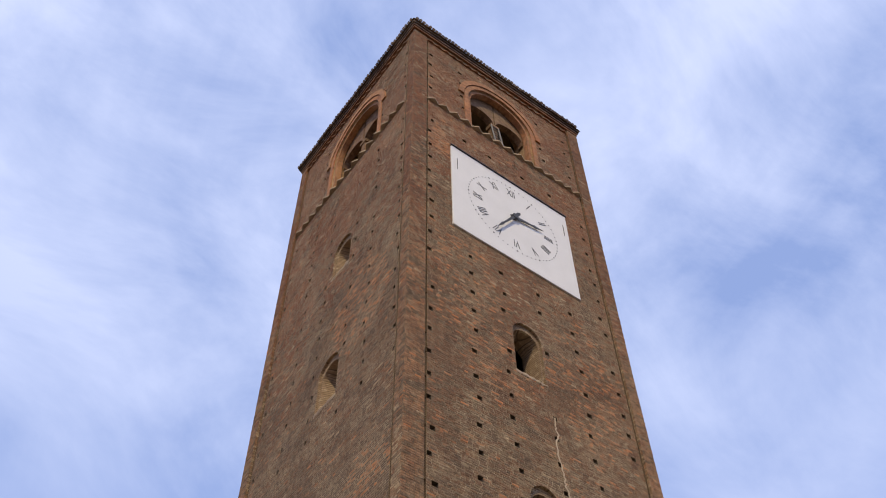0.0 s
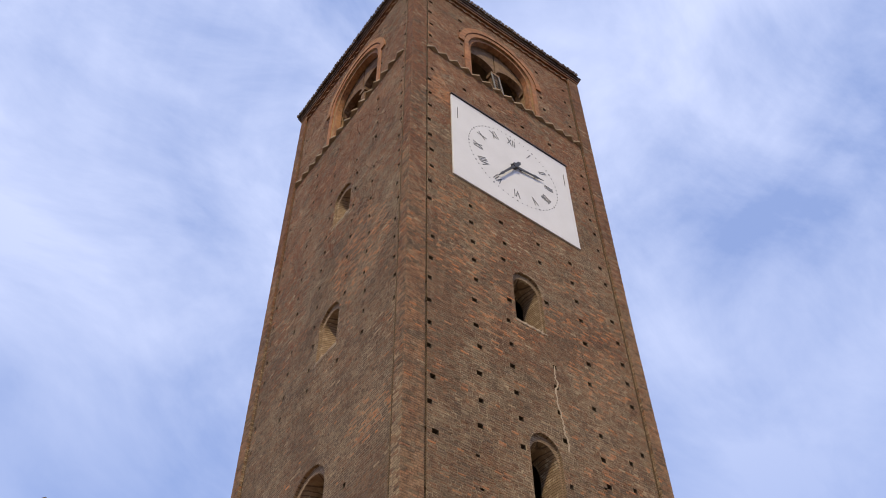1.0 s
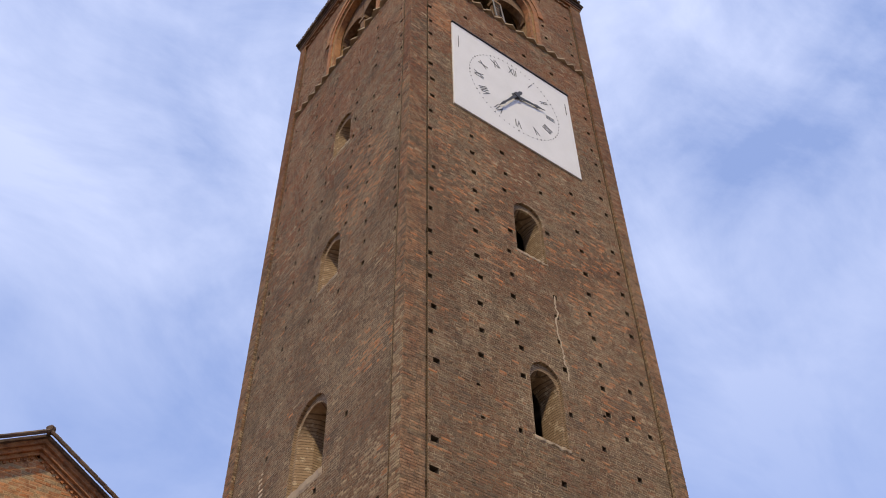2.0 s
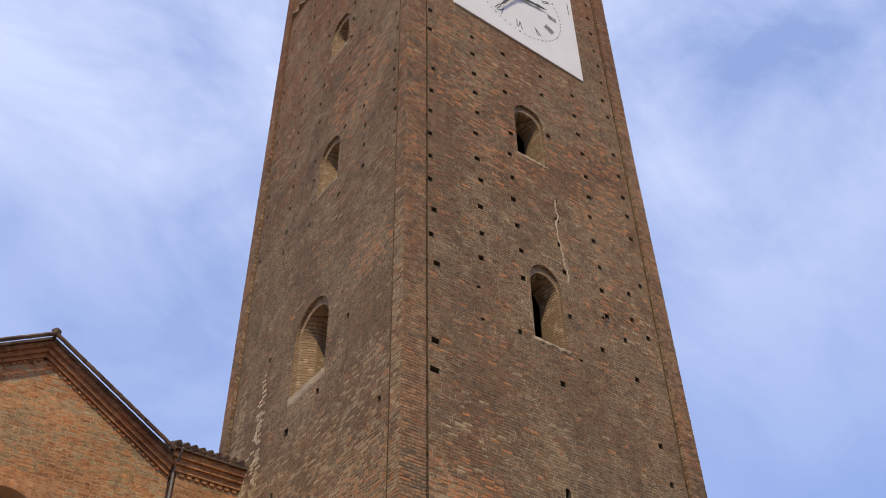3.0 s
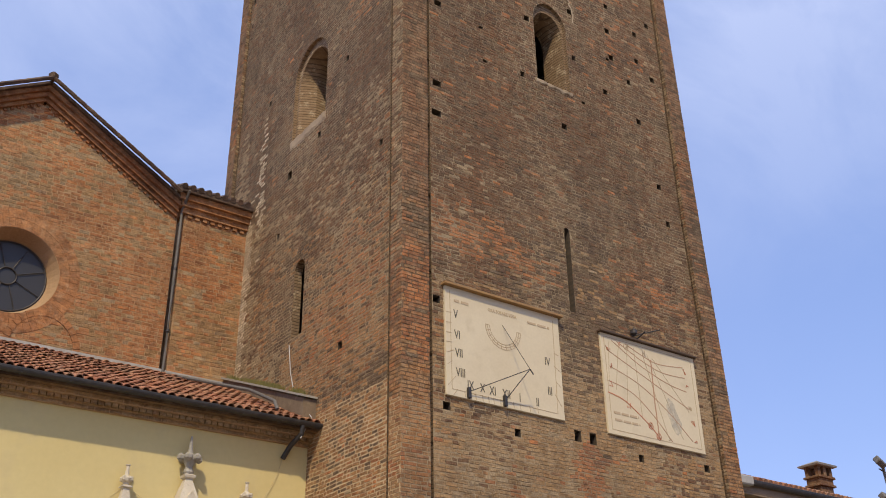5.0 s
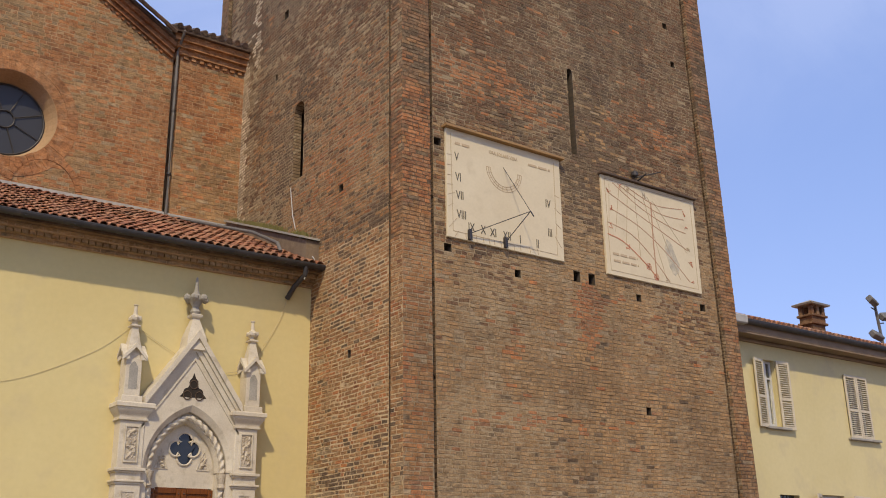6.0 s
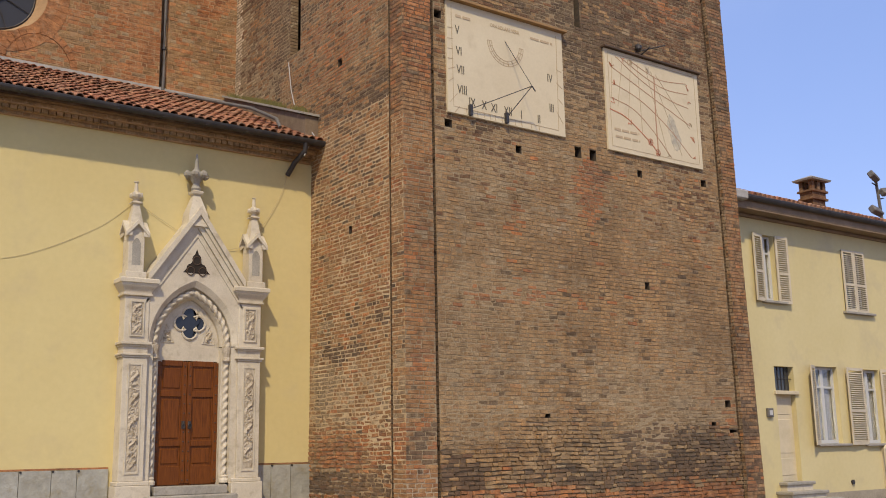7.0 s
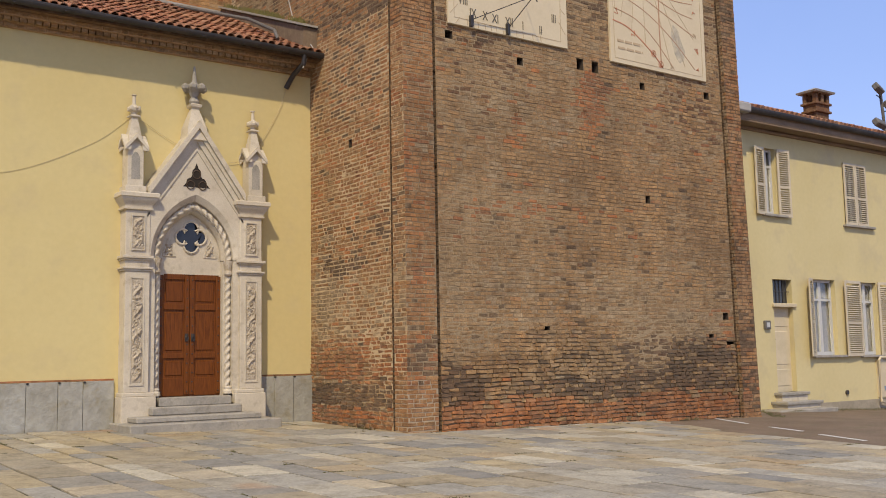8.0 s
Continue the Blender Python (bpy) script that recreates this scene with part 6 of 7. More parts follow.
def house_door():
    d = tagged(holder("house_door", (13.0, HY, 0.2)), "closed narrow cream panelled house door", "door")
    y = HY + 0.14
    boxpart("door_leaf", 12.62, 13.42, y, y + 0.05, 0.2, 2.37, M_HDOOR, d)
    for z0, z1 in ((0.35, 0.78), (0.90, 1.75), (1.87, 2.25)):
        boxpart("door_panel", 12.74, 13.30, y - 0.012, y + 0.01, z0, z1, M_HDOOR, d, bevel=0.01)
    bm = bmesh.new()
    tube(bm, [(12.72, y, 1.55), (12.72, y - 0.05, 1.55)], 0.03, 8)
    tube(bm, [(12.72, y - 0.03, 1.2), (12.72, y - 0.03, 1.3)], 0.015, 6)
    part("handle", bm, M_IRON, d)
    boxpart("door_head", 12.55, 13.52, HY - 0.06, HY + 0.2, 2.372, 2.468, M_HDOOR, d, bevel=0.01)
    t = tagged(holder("transom_window", (13.0, HY, 2.5)), "small barred transom window over the house door", "window")
    boxpart("pane", 12.63, 13.41, HY + 0.16, HY + 0.17, 2.47, 3.09, M_PANE, t)
    for k in range(5):
        bm = bmesh.new()
        tube(bm, [(12.74 + 0.14 * k, HY + 0.1, 2.47), (12.74 + 0.14 * k, HY + 0.1, 3.09)], 0.012, 6)
        part("window_bar", bm, M_IRON, t)
    bm = bmesh.new()
    tube(bm, [(12.63, HY + 0.09, 2.78), (13.41, HY + 0.09, 2.78)], 0.012, 6)
    part("window_bar", bm, M_IRON, t)
    s = tagged(holder("house_steps", (13.2, HY, 0)), "two grey stone steps at the house door", "steps")
    boxpart("step", 12.45, 13.62, HY - 0.25, HY + 0.15, 0.12, 0.20, M_STONE_GREY, s, bevel=0.015)
    boxpart("riser", 12.50, 13.56, HY - 0.2, HY + 0.15, -0.02, 0.12, M_STONE, s)
    boxpart("step", 12.30, 13.80, HY - 0.50, HY + 0.05, -0.10, -0.02, M_STONE_GREY, s, bevel=0.015)
    boxpart("riser", 12.36, 13.75, HY - 0.44, HY + 0.05, -0.5, -0.10, M_STONE, s)
    boxpart("landing", 11.6, 14.0, HY - 0.78, HY + 0.02, -0.6, -0.20, M_STONE_GREY, s, bevel=0.02)
    b = tagged(holder("door_bell", (12.27, HY, 1.9)), "small grey bell box on the house wall", "bell box")
    boxpart("box_body", 12.16, 12.38, HY - 0.07, HY + 0.01, 1.80, 2.02, M_ZINC, b, bevel=0.01)
    boxpart("button_plate", 12.21, 12.33, HY - 0.078, HY - 0.068, 1.85, 1.97, M_WHITE, b)
    g = tagged(holder("meter_cabinet", (17.5, HY, 0.5)), "cream meter cabinet with a pipe on the house wall", "cabinet")
    boxpart("cabinet_body", 17.12, 17.9, HY - 0.06, HY + 0.01, -0.1, 0.97, M_HDOOR, g, bevel=0.01)
    bm = bmesh.new()
    tube(bm, [(17.95, HY - 0.12, 1.02), (17.14, HY - 0.12, 1.02), (17.08, HY - 0.12, 0.95), (17.08, HY - 0.12, -0.2), (17.35, HY - 0.12, -0.25), (17.35, HY - 0.12, -0.6)], 0.035, 8)
    part("pipe", bm, M_HDOOR, g)
    boxpart("sign_plate", 17.36, 17.9, HY - 0.075, HY - 0.061, 0.1, 0.02 + 0.2, principled("blue_grey_plate", (0.2, 0.25, 0.33), 0.5), g)
    bm = bmesh.new()
    tube(bm, [(15.6, HY, 0.1), (15.6, HY - 0.05, 0.1)], 0.06, 10)
    tagged(part("wall_vent", bm, M_IRON), "small dark round vent in the house wall", "vent")


house_door()


def house_roof():
    r = tagged(holder("house_roof", (16, HY, 7.2)), "red tiled house roof with boarded brown eaves", "roof")
    x0, x1 = TW + 0.8, 24.0
    boxpart("soffit_board", x0, x1, HY - 0.46, HY + 0.1, 6.985, 7.03, M_EAVEWOOD, r)
    boxpart("fascia", x0, x1, HY - 0.47, HY - 0.42, 7.032, 7.23, M_EAVEWOOD, r)
    boxpart("bed_moulding", x0, x1, HY - 0.10, HY + 0.02, 6.90, 6.983, M_EAVEWOOD, r, bevel=0.02)
    bm = bmesh.new()
    prism(bm, [(HY - 0.48, 7.24), (HY + 4.5, 9.03), (HY + 4.5, 9.13), (HY - 0.48, 7.32)], lambda u, v: (x0, u, v), lambda u, v: (x1, u, v))
    part("roof_deck", bm, M_TILE, r)
    rnd = random.Random(4)
    for k in range(62):
        bm = bmesh.new()
        x = x0 + 0.1 + k * 0.2
        d = rnd.uniform(0.0, 0.04)
        tube(bm, [(x, HY - 0.53 - d, 7.34), (x + rnd.uniform(-0.02, 0.02), HY + 1.5, 8.06)], 0.085, 8)
        part("tile_row", bm, M_TILE, r)
    bm = bmesh.new()
    prof = [(HY - 0.54 + 0.085 * math.cos(a), 7.31 + 0.12 * math.sin(a)) for a in (math.pi + math.pi * k / 8 for k in range(9))]
    prof += [((y - HY + 0.54) * 0.86 + HY - 0.54, z + 0.012) for y, z in reversed(prof)]
    g = tagged(holder("house_gutter", (16, 1.4, 7.2)), "dark metal gutter of the house", "gutter")
    prism(bm, prof, lambda u, v: (x0 + 1.0, u, v), lambda u, v: (x1, u, v))
    part("trough", bm, M_IRON, g)
    bm = bmesh.new()
    box(bm, x0 + 1.0, x0 + 1.9, HY - 0.68, HY - 0.40, 7.15, 7.38, 0.03)
    part("stop_end", bm, M_LEAD, g, "pale grey gutter end box")
    vent = tagged(holder("roof_hatch", (13.2, 2.4, 7.6)), "small flat hatch among the roof tiles", "hatch")
    boxpart("hatch_cover", 12.75, 13.5, 2.2, 2.7, 7.58, 7.70, M_TILE_DARK, vent, m=None)


house_roof()


def chimney():
    c = tagged(holder("chimney", (17.4, 3.6, 8)), "square brick chimney with a slab cap on openings", "chimney")
    x, y = 17.44, 3.6
    M = M_BRICK
    boxpart("stack", x - 0.32, x + 0.32, y - 0.20, y + 0.20, 7.2, 8.38, M, c, bevel=0.01)
    boxpart("ledge", x - 0.39, x + 0.39, y - 0.27, y + 0.27, 8.38, 8.45, M, c, bevel=0.01)
    boxpart("stack_top", x - 0.34, x + 0.34, y - 0.22, y + 0.22, 8.45, 8.62, M, c)
    boxpart("ledge", x - 0.40, x + 0.40, y - 0.28, y + 0.28, 8.62, 8.69, M, c, bevel=0.01)
    for sx in (-1, 0, 1):
        for sy in (-1, 1):
            boxpart("post", x + sx * 0.28 - 0.065, x + sx * 0.28 + 0.065, y + sy * 0.17 - 0.06, y + sy * 0.17 + 0.06, 8.69, 8.98, M, c)
    boxpart("core", x - 0.06, x + 0.06, y - 0.05, y + 0.05, 8.69, 8.98, M, c)
    bm = bmesh.new()
    rings = [[(x + sx * a, y + sy * b, z) for sx, sy in ((-1, -1), (1, -1), (1, 1), (-1, 1))] for a, b, z in ((0.46, 0.35, 8.98), (0.48, 0.37, 9.03), (0.08, 0.06, 9.18))]
    loft(bm, rings, True, True)
    part("cap", bm, M_STONE_GREY, c, "grey slab cap")


chimney()


def floodlight():
    f = tagged(holder("floodlight_mast", (20.6, 3.0, 7.5)), "metal mast with floodlights behind the house roof", "floodlight")
    x, y = 20.82, 3.6
    bm = bmesh.new()
    tube(bm, [(x + 0.42, y, 7.4), (x + 0.32, y, 8.6), (x + 0.2, y, 9.7)], 0.05, 8)
    part("pole", bm, M_ZINC, f)
    for cx, cz, w, t in ((x - 0.10, 9.62, 0.20, 25), (x + 0.50, 9.18, 0.22, -10), (x - 0.15, 8.46, 0.26, 10)):
        bm = bmesh.new()
        box(bm, -w, w, -0.10, 0.10, -0.13, 0.13, 0.03, pose(cx, y - 0.12, cz, -35, t, 0))
        part("lamp_housing", bm, M_ZINC, f)
        bm = bmesh.new()
        tube(bm, [(cx, y - 0.05, cz - 0.2), (x + 0.25, y, cz - 0.25)], 0.02, 6)
        part("bracket", bm, M_IRON, f)


floodlight()

# ---- paving ----
def stone_material():
    m = principled("flagstone", (0.4, 0.37, 0.3), 0.75)
    r = piece_random(m)
    c = ramp(m, r, [(0.0, (0.28, 0.235, 0.16)), (0.15, (0.39, 0.315, 0.19)), (0.3, (0.235, 0.222, 0.195)), (0.45, (0.35, 0.285, 0.175)), (0.6, (0.33, 0.305, 0.25)), (0.75, (0.205, 0.195, 0.172)), (0.9, (0.47, 0.42, 0.315)), (1.0, (0.32, 0.235, 0.13))])
    rust = ramp(m, noise_of(m, 0.9, 4), [(0.60, (0, 0, 0)), (0.78, (0.55, 0.55, 0.55))])
    c = blend(m, rust, c, (0.34, 0.24, 0.13))
    damp = ramp(m, noise_of(m, 0.5, 5), [(0.5, (0, 0, 0)), (0.72, (0.5, 0.5, 0.5))])
    c = blend(m, damp, c, (0.235, 0.215, 0.18))
    spot = ramp(m, noise_of(m, 3.5, 6, 0.7), [(0.30, (0.66, 0.65, 0.60)), (0.5, (1.0, 1.0, 1.0)), (0.68, (1.2, 1.19, 1.15))])
    c = blend(m, 1.0, c, spot, "MULTIPLY")
    iron = ramp(m, noise_of(m, 0.55, 3, 0.5), [(0.66, (0, 0, 0)), (0.74, (0.6, 0.6, 0.6))])
    c = blend(m, iron, c, (0.38, 0.20, 0.09))
    g = noise_of(m, 28, 4)
    base(m, blend(m, 1.0, c, ramp(m, g, [(0.3, (0.82,) * 3), (0.7, (1.1,) * 3)]), "MULTIPLY"))
    bump(m, calc(m, "ADD", g, noise_of(m, 4.0, 3)), 0.35, 0.01)
    return m


M_FLAG = stone_material()


def right_limit(y):
    """Where the paving ends towards the road."""
    return 5.9 if y > 0 else 5.9 + (y / 3.0) * 1.15 if y > -3.0 else 4.75


def build_paving():
    pave = tagged(holder("pavement"), "weathered grey and buff stone flags with mossy joints", "pavement", kind="structure")
    bm = bmesh.new()
    xs = [-26 + k for k in range(31)] + [5.9]
    ys = [-40, -25, -14, -9, -6, -4.5, -3.0, -1.5, -0.1, 3.3]
    for a, b in zip(xs, xs[1:]):
        for c, d in zip(ys, ys[1:]):
            cs = [(min(a, right_limit(c)), c), (min(b, right_limit(c)), c), (min(b, right_limit(d)), d), (min(a, right_limit(d)), d)]
            if cs[1][0] - cs[0][0] < 0.01 and cs[2][0] - cs[3][0] < 0.01:
                continue
            if c >= -0.1 and a >= 0:
                continue
            bm.faces.new([bm.verts.new((x, y, ground_z(x, y) - 0.016)) for x, y in cs])
    part("joint_bed", bm, M_PAVE_BED, pave, "earth and moss in the joints")
    rnd = random.Random(21)
    stones = []
    x = -20.0
    while x < 6.0:
        w = rnd.choice((0.36, 0.42, 0.5, 0.58, 0.66))
        y = -24.0 + rnd.random()
        while y < 3.28:
            l = rnd.uniform(0.4, 1.15)
            y1 = min(y + l, 3.28)
            x1 = x + w
            if y > -0.05 and x1 > -0.09:
                if x > -0.2:
                    break
                x1 = -0.09
            if y < -0.09 < y1 and x1 > -0.09:
                y1 = -0.09
            if x < min(right_limit(y), right_limit(y1)) - 0.03 and y1 - y > 0.12:
                stones.append((x, x1, y, y1))
            y = y1
        x += w
    near = sorted(stones, key=lambda s: (s[0] + 2.5) ** 2 * 0.5 + (s[2] + 3.0) ** 2)
    close = set(near[:290])
    verts, faces = [], []
    for s in stones:
        x0, x1, y0, y1 = s
        g, b = rnd.uniform(0.004, 0.022), 0.005
        h = rnd.uniform(-0.005, 0.010)
        xa, xb = min(x1, right_limit(y0)), min(x1, right_limit(y1))
        lo = [(x0 + g, y0 + g), (xa - g, y0 + g), (xb - g, y1 - g), (x0 + g, y1 - g)]
        lo = [(a + rnd.uniform(-0.008, 0.008), c + rnd.uniform(-0.008, 0.008)) for a, c in lo]
        hi = [(lo[0][0] + b, lo[0][1] + b), (lo[1][0] - b, lo[1][1] + b), (lo[2][0] - b, lo[2][1] - b), (lo[3][0] + b, lo[3][1] - b)]
        v = [(a, c, ground_z(a, c) - 0.02) for a, c in lo] + [(a, c, ground_z(a, c) + h - 0.005) for a, c in lo] + [(a, c, ground_z(a, c) + h) for a, c in hi]
        f = [(8, 9, 10, 11)] + [(i, (i + 1) % 4, 4 + (i + 1) % 4, 4 + i) for i in range(4)] + [(4 + i, 4 + (i + 1) % 4, 8 + (i + 1) % 4, 8 + i) for i in range(4)]
        if s in close:
            raw("flagstone", v, f, M_FLAG, pave)
        else:
            k = len(verts)
            verts += v
            faces += [tuple(i + k for i in q) for q in f]
    tagged(raw("flagstones", verts, faces, M_FLAG, pave), "grey and buff flagstones further off", kind="stuff")
    # white dashes of the parking line on the road
    white = mottled("worn_road_paint", (0.62, 0.60, 0.56), (0.50, 0.48, 0.44), 4, 40, 0.8, 0.2)
    for (xa, ya), (xb, yb) in (((7.76, 0.11), (7.06, -1.29)), ((6.69, -2.09), (6.34, -3.03)), ((5.98, -3.63), (5.52, -4.73)), ((5.1, -5.6), (4.95, -6.6))):
        d = Vector((xb - xa, yb - ya)).normalized()
        n = Vector((-d.y, d.x)) * 0.05
        bm = bmesh.new()
        bm.faces.new([bm.verts.new((px, py, ground_z(px, py) - 0.030)) for px, py in ((xa + n.x, ya + n.y), (xa - n.x, ya - n.y), (xb - n.x, yb - n.y), (xb + n.x, yb + n.y))])
        r = bmesh.ops.extrude_face_region(bm, geom=bm.faces[:])
        bmesh.ops.translate(bm, vec=(0, 0, 0.004), verts=[g for g in r["geom"] if isinstance(g, bmesh.types.BMVert)])
        tagged(part("road_marking", bm, white), "worn white painted dash on the asphalt", "road marking", "parking line dashes")
    return stones


PAVED = build_paving()


def weeds():
    """Tufts in the joints along the foot of the walls."""
    m = mottled("weed_green", (0.10, 0.095, 0.035), (0.14, 0.12, 0.05), 10, 40, 0.9, 0.1)
    rnd = random.Random(6)
    verts, faces = [], []
    spots = [(0.35 - 0.5, 1.2), (-0.14, 0.9), (-0.12, 1.6), (6.9, -0.16), (6.6, -0.15), (12.0, 1.1), (12.3, 1.15), (2.4, -0.14), (-5.4, 3.24)]
    along = []
    for x0, x1, y0, y1 in PAVED:
        if -9 < x0 < 5.5 and -7 < y0 < 2.6 and rnd.random() < (0.30 if x0 > 1 else 0.16):
            along.append((x0, rnd.uniform(y0, y1), rnd.uniform(0.05, 0.3), 0.012) if rnd.random() < 0.5 else (rnd.uniform(x0, x1), y0, 0.012, rnd.uniform(0.05, 0.3)))
    for sx, sy, b, a in along:
        for _ in range(30):
            x, y = sx + rnd.uniform(-1, 1) * a, sy + rnd.uniform(-1, 1) * b
            z = ground_z(x, y) - 0.004
            h, w = rnd.uniform(0.004, 0.022), rnd.uniform(0.006, 0.014)
            k = len(verts)
            verts += [(x - w, y, z), (x + w, y, z), (x + rnd.uniform(-0.02, 0.02), y + rnd.uniform(-0.03, 0.03), z + h)]
            faces.append((k, k + 1, k + 2))
    # a grassy strip where the road meets the house and the tower's far corner
    for _ in range(900):
        x = rnd.uniform(9.4, 18.0)
        y = 1.95 - abs(rnd.gauss(0, 0.28)) if x > 11 else -0.15 - abs(rnd.gauss(0, 0.2)) + (x - 9.4) * 0.9
        z = ground_z(x, y) - 0.037
        h, w = rnd.uniform(0.01, 0.06), rnd.uniform(0.006, 0.02)
        k = len(verts)
        verts += [(x - w, y, z), (x + w, y, z), (x + rnd.uniform(-0.04, 0.04), y + rnd.uniform(-0.04, 0.04), z + h)]
        faces.append((k, k + 1, k + 2))
    for sx, sy in spots:
        if sx > -0.1 and sy > -0.1 and sx < 9:
            continue
        for _ in range(26 if sy > -0.4 else 12):
            a = rnd.uniform(0, 6.283)
            r = rnd.uniform(0, 0.12)
            x, y = sx + r * math.cos(a) * 1.8, sy + r * math.sin(a) * 0.3
            z = ground_z(x, y) - 0.01
            h = rnd.uniform(0.02, 0.06) if (abs(sx) < 0.2 or sx > 2) and sy > -0.2 else rnd.uniform(0.002, 0.010)
            dx, dy = rnd.uniform(-0.03, 0.03), rnd.uniform(-0.03, 0.03)
            k = len(verts)
            verts += [(x - 0.008, y, z), (x + 0.008, y, z), (x + dx, y + dy, z + h)]
            faces.append((k, k + 1, k + 2))
    tagged(raw("weeds", verts, faces, m), "small green weeds in the paving joints", "weeds", kind="stuff")


weeds()

# ---- the bricks themselves, course by course ----
SPLIT_Z = 3.0


M_PIER = brick_material("pier_brick", [(0.18, 0.09, 0.042), (0.245, 0.117, 0.052), (0.205, 0.1, 0.046), (0.27, 0.13, 0.058), (0.215, 0.11, 0.05)], (0.16, 0.1, 0.052), 0.45, 0.85, 0.5)
SET_TOWER = (M_BRICK, M_ORANGE, M_BRICK_GREY, M_BRICK_DARK, M_BRICK_PALE, M_BRICK_LOW, M_TOP)
# mended and stained areas, on the left also shaded ones: u, z, half width, half height, share, tone
MEND_F = [(1.3, 10.7, 1.5, 0.55, 0.5, 1), (3.2, 10.3, 0.9, 0.4, 0.5, 1), (4.45, 6.2, 0.36, 0.62, 1.0, 1), (2.5, 5.35, 0.2, 0.3, 0.7, 1), (3.5, 5.4, 0.3, 0.4, 0.6, 4), (2.1, 15.0, 0.8, 0.4, 0.2, 1),
          (4.5, 0.08, 5.0, 0.24, 0.95, 1), (2.2, 0.30, 1.5, 0.2, 0.85, 1), (6.6, 0.28, 1.6, 0.2, 0.8, 1), (1.1, 0.72, 0.5, 0.3, 0.9, 3), (5.4, 0.62, 2.7, 0.2, 0.7, 3),
          (6.4, 1.1, 1.6, 0.4, 0.7, 3), (7.2, 1.95, 0.9, 0.22, 0.45, 4), (5.4, 2.0, 0.8, 0.16, 0.35, 4), (3.6, 11.0, 0.8, 1.2, 0.35, 3), (6.6, 10.6, 1.2, 0.35, 0.35, 1), (3.0, 3.9, 1.8, 0.2, 0.3, 1), (5.0, 9.9, 0.5, 2.4, 0.35, 3),
          (7.9, 1.6, 0.4, 0.5, 0.4, 1), (3.4, 2.4, 2.4, 0.5, 0.35, 4),
          (2.0, 24.2, 1.3, 2.2, 0.2, 1), (6.6, 22.6, 1.4, 2.4, 0.22, 1), (3.2, 21.4, 1.2, 1.2, 0.15, 1), (1.2, 31.8, 0.4, 0.9, 0.7, 1), (2.6, 19.2, 1.6, 0.8, 0.35, 2), (1.1, 14.2, 0.5, 2.5, 0.4, 3), (5.2, 13.2, 3.0, 1.2, 0.3, 3), (6.5, 18.2, 1.5, 1.2, 0.1, 1),
          (4.6, 17.2, 4.0, 2.0, 0.28, 3), (1.5, 8.2, 0.6, 1.2, 0.3, 3)]
# dark tones above z 13 put this face's dimmer light into the bricks
MEND_SHADE_L = [(7.05, 11.4, 0.27, 2.5, 0.95, 7), (7.6, 12.0, 0.35, 3.8, 0.75, 4), (6.45, 14.3, 0.2, 1.8, 0.6, 7), (5.3, 9.2, 0.5, 0.35, 0.4, 4), (6.9, 10.5, 0.55, 2.6, 0.7, 4), (6.2, 9.3, 0.35, 1.0, 0.6, 4), (1.3, 10.2, 1.3, 0.9, 0.4, 1), (1.6, 4.8, 1.3, 1.6, 0.2, 1), (2.4, 9.2, 1.2, 0.9, 0.3, 1),
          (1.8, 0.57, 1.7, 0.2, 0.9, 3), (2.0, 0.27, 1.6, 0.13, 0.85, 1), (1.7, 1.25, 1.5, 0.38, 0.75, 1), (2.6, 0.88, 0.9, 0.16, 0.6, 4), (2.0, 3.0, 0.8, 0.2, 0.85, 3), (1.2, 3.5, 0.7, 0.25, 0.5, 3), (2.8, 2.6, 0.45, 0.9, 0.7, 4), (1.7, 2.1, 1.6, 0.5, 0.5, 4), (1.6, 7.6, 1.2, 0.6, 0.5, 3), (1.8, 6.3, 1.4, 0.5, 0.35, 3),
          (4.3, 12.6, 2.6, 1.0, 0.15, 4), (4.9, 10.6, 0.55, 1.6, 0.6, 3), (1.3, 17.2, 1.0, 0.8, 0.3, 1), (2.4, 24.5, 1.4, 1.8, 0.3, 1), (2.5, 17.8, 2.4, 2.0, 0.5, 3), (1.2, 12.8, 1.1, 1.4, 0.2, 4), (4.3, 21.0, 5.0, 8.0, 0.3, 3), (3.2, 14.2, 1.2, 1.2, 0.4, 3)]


def picker(mends, seed, shift=0.0):
    """Which tone a brick takes: by listed areas, and by height and drifting patches elsewhere."""
    def f(u, z, rnd):
        for cu, cz, w, h, share, tone in mends:
            d = ((u - cu) / w) ** 2 + ((z - cz) / h) ** 2
            if d < 1.6 and rnd.random() < share * min(1.0, 1.75 - d):
                return tone
        n = noise.noise((u * 0.35, z * 0.28, seed)) + 0.5 * noise.noise((u * 1.1, z * 1.6, seed + 3)) + 0.35 * noise.noise((u * 0.5, z * 4.0, seed + 5))
        grey = 0.6 if 9.5 < z < 19.0 else 0.07 if z < 8.5 else 0.40 if z < 26 else 0.15
        r = rnd.random()
        if r < grey * (0.42 + n):
            return 2
        if n > 0.38 and z > 8.0 and rnd.random() < 0.4:
            return 3
        if n < -0.45 and rnd.random() < 0.12:
            return 4
        if rnd.random() < 0.03:
            return 1 if n < 0.1 else 4
        if z > 23.0 + 6.0 * n + 8.0 * rnd.random():
            return 6
        return 5 if z < 8.5 + shift + 3.0 * n + rnd.uniform(-1.5, 3.0) else 0
    return f


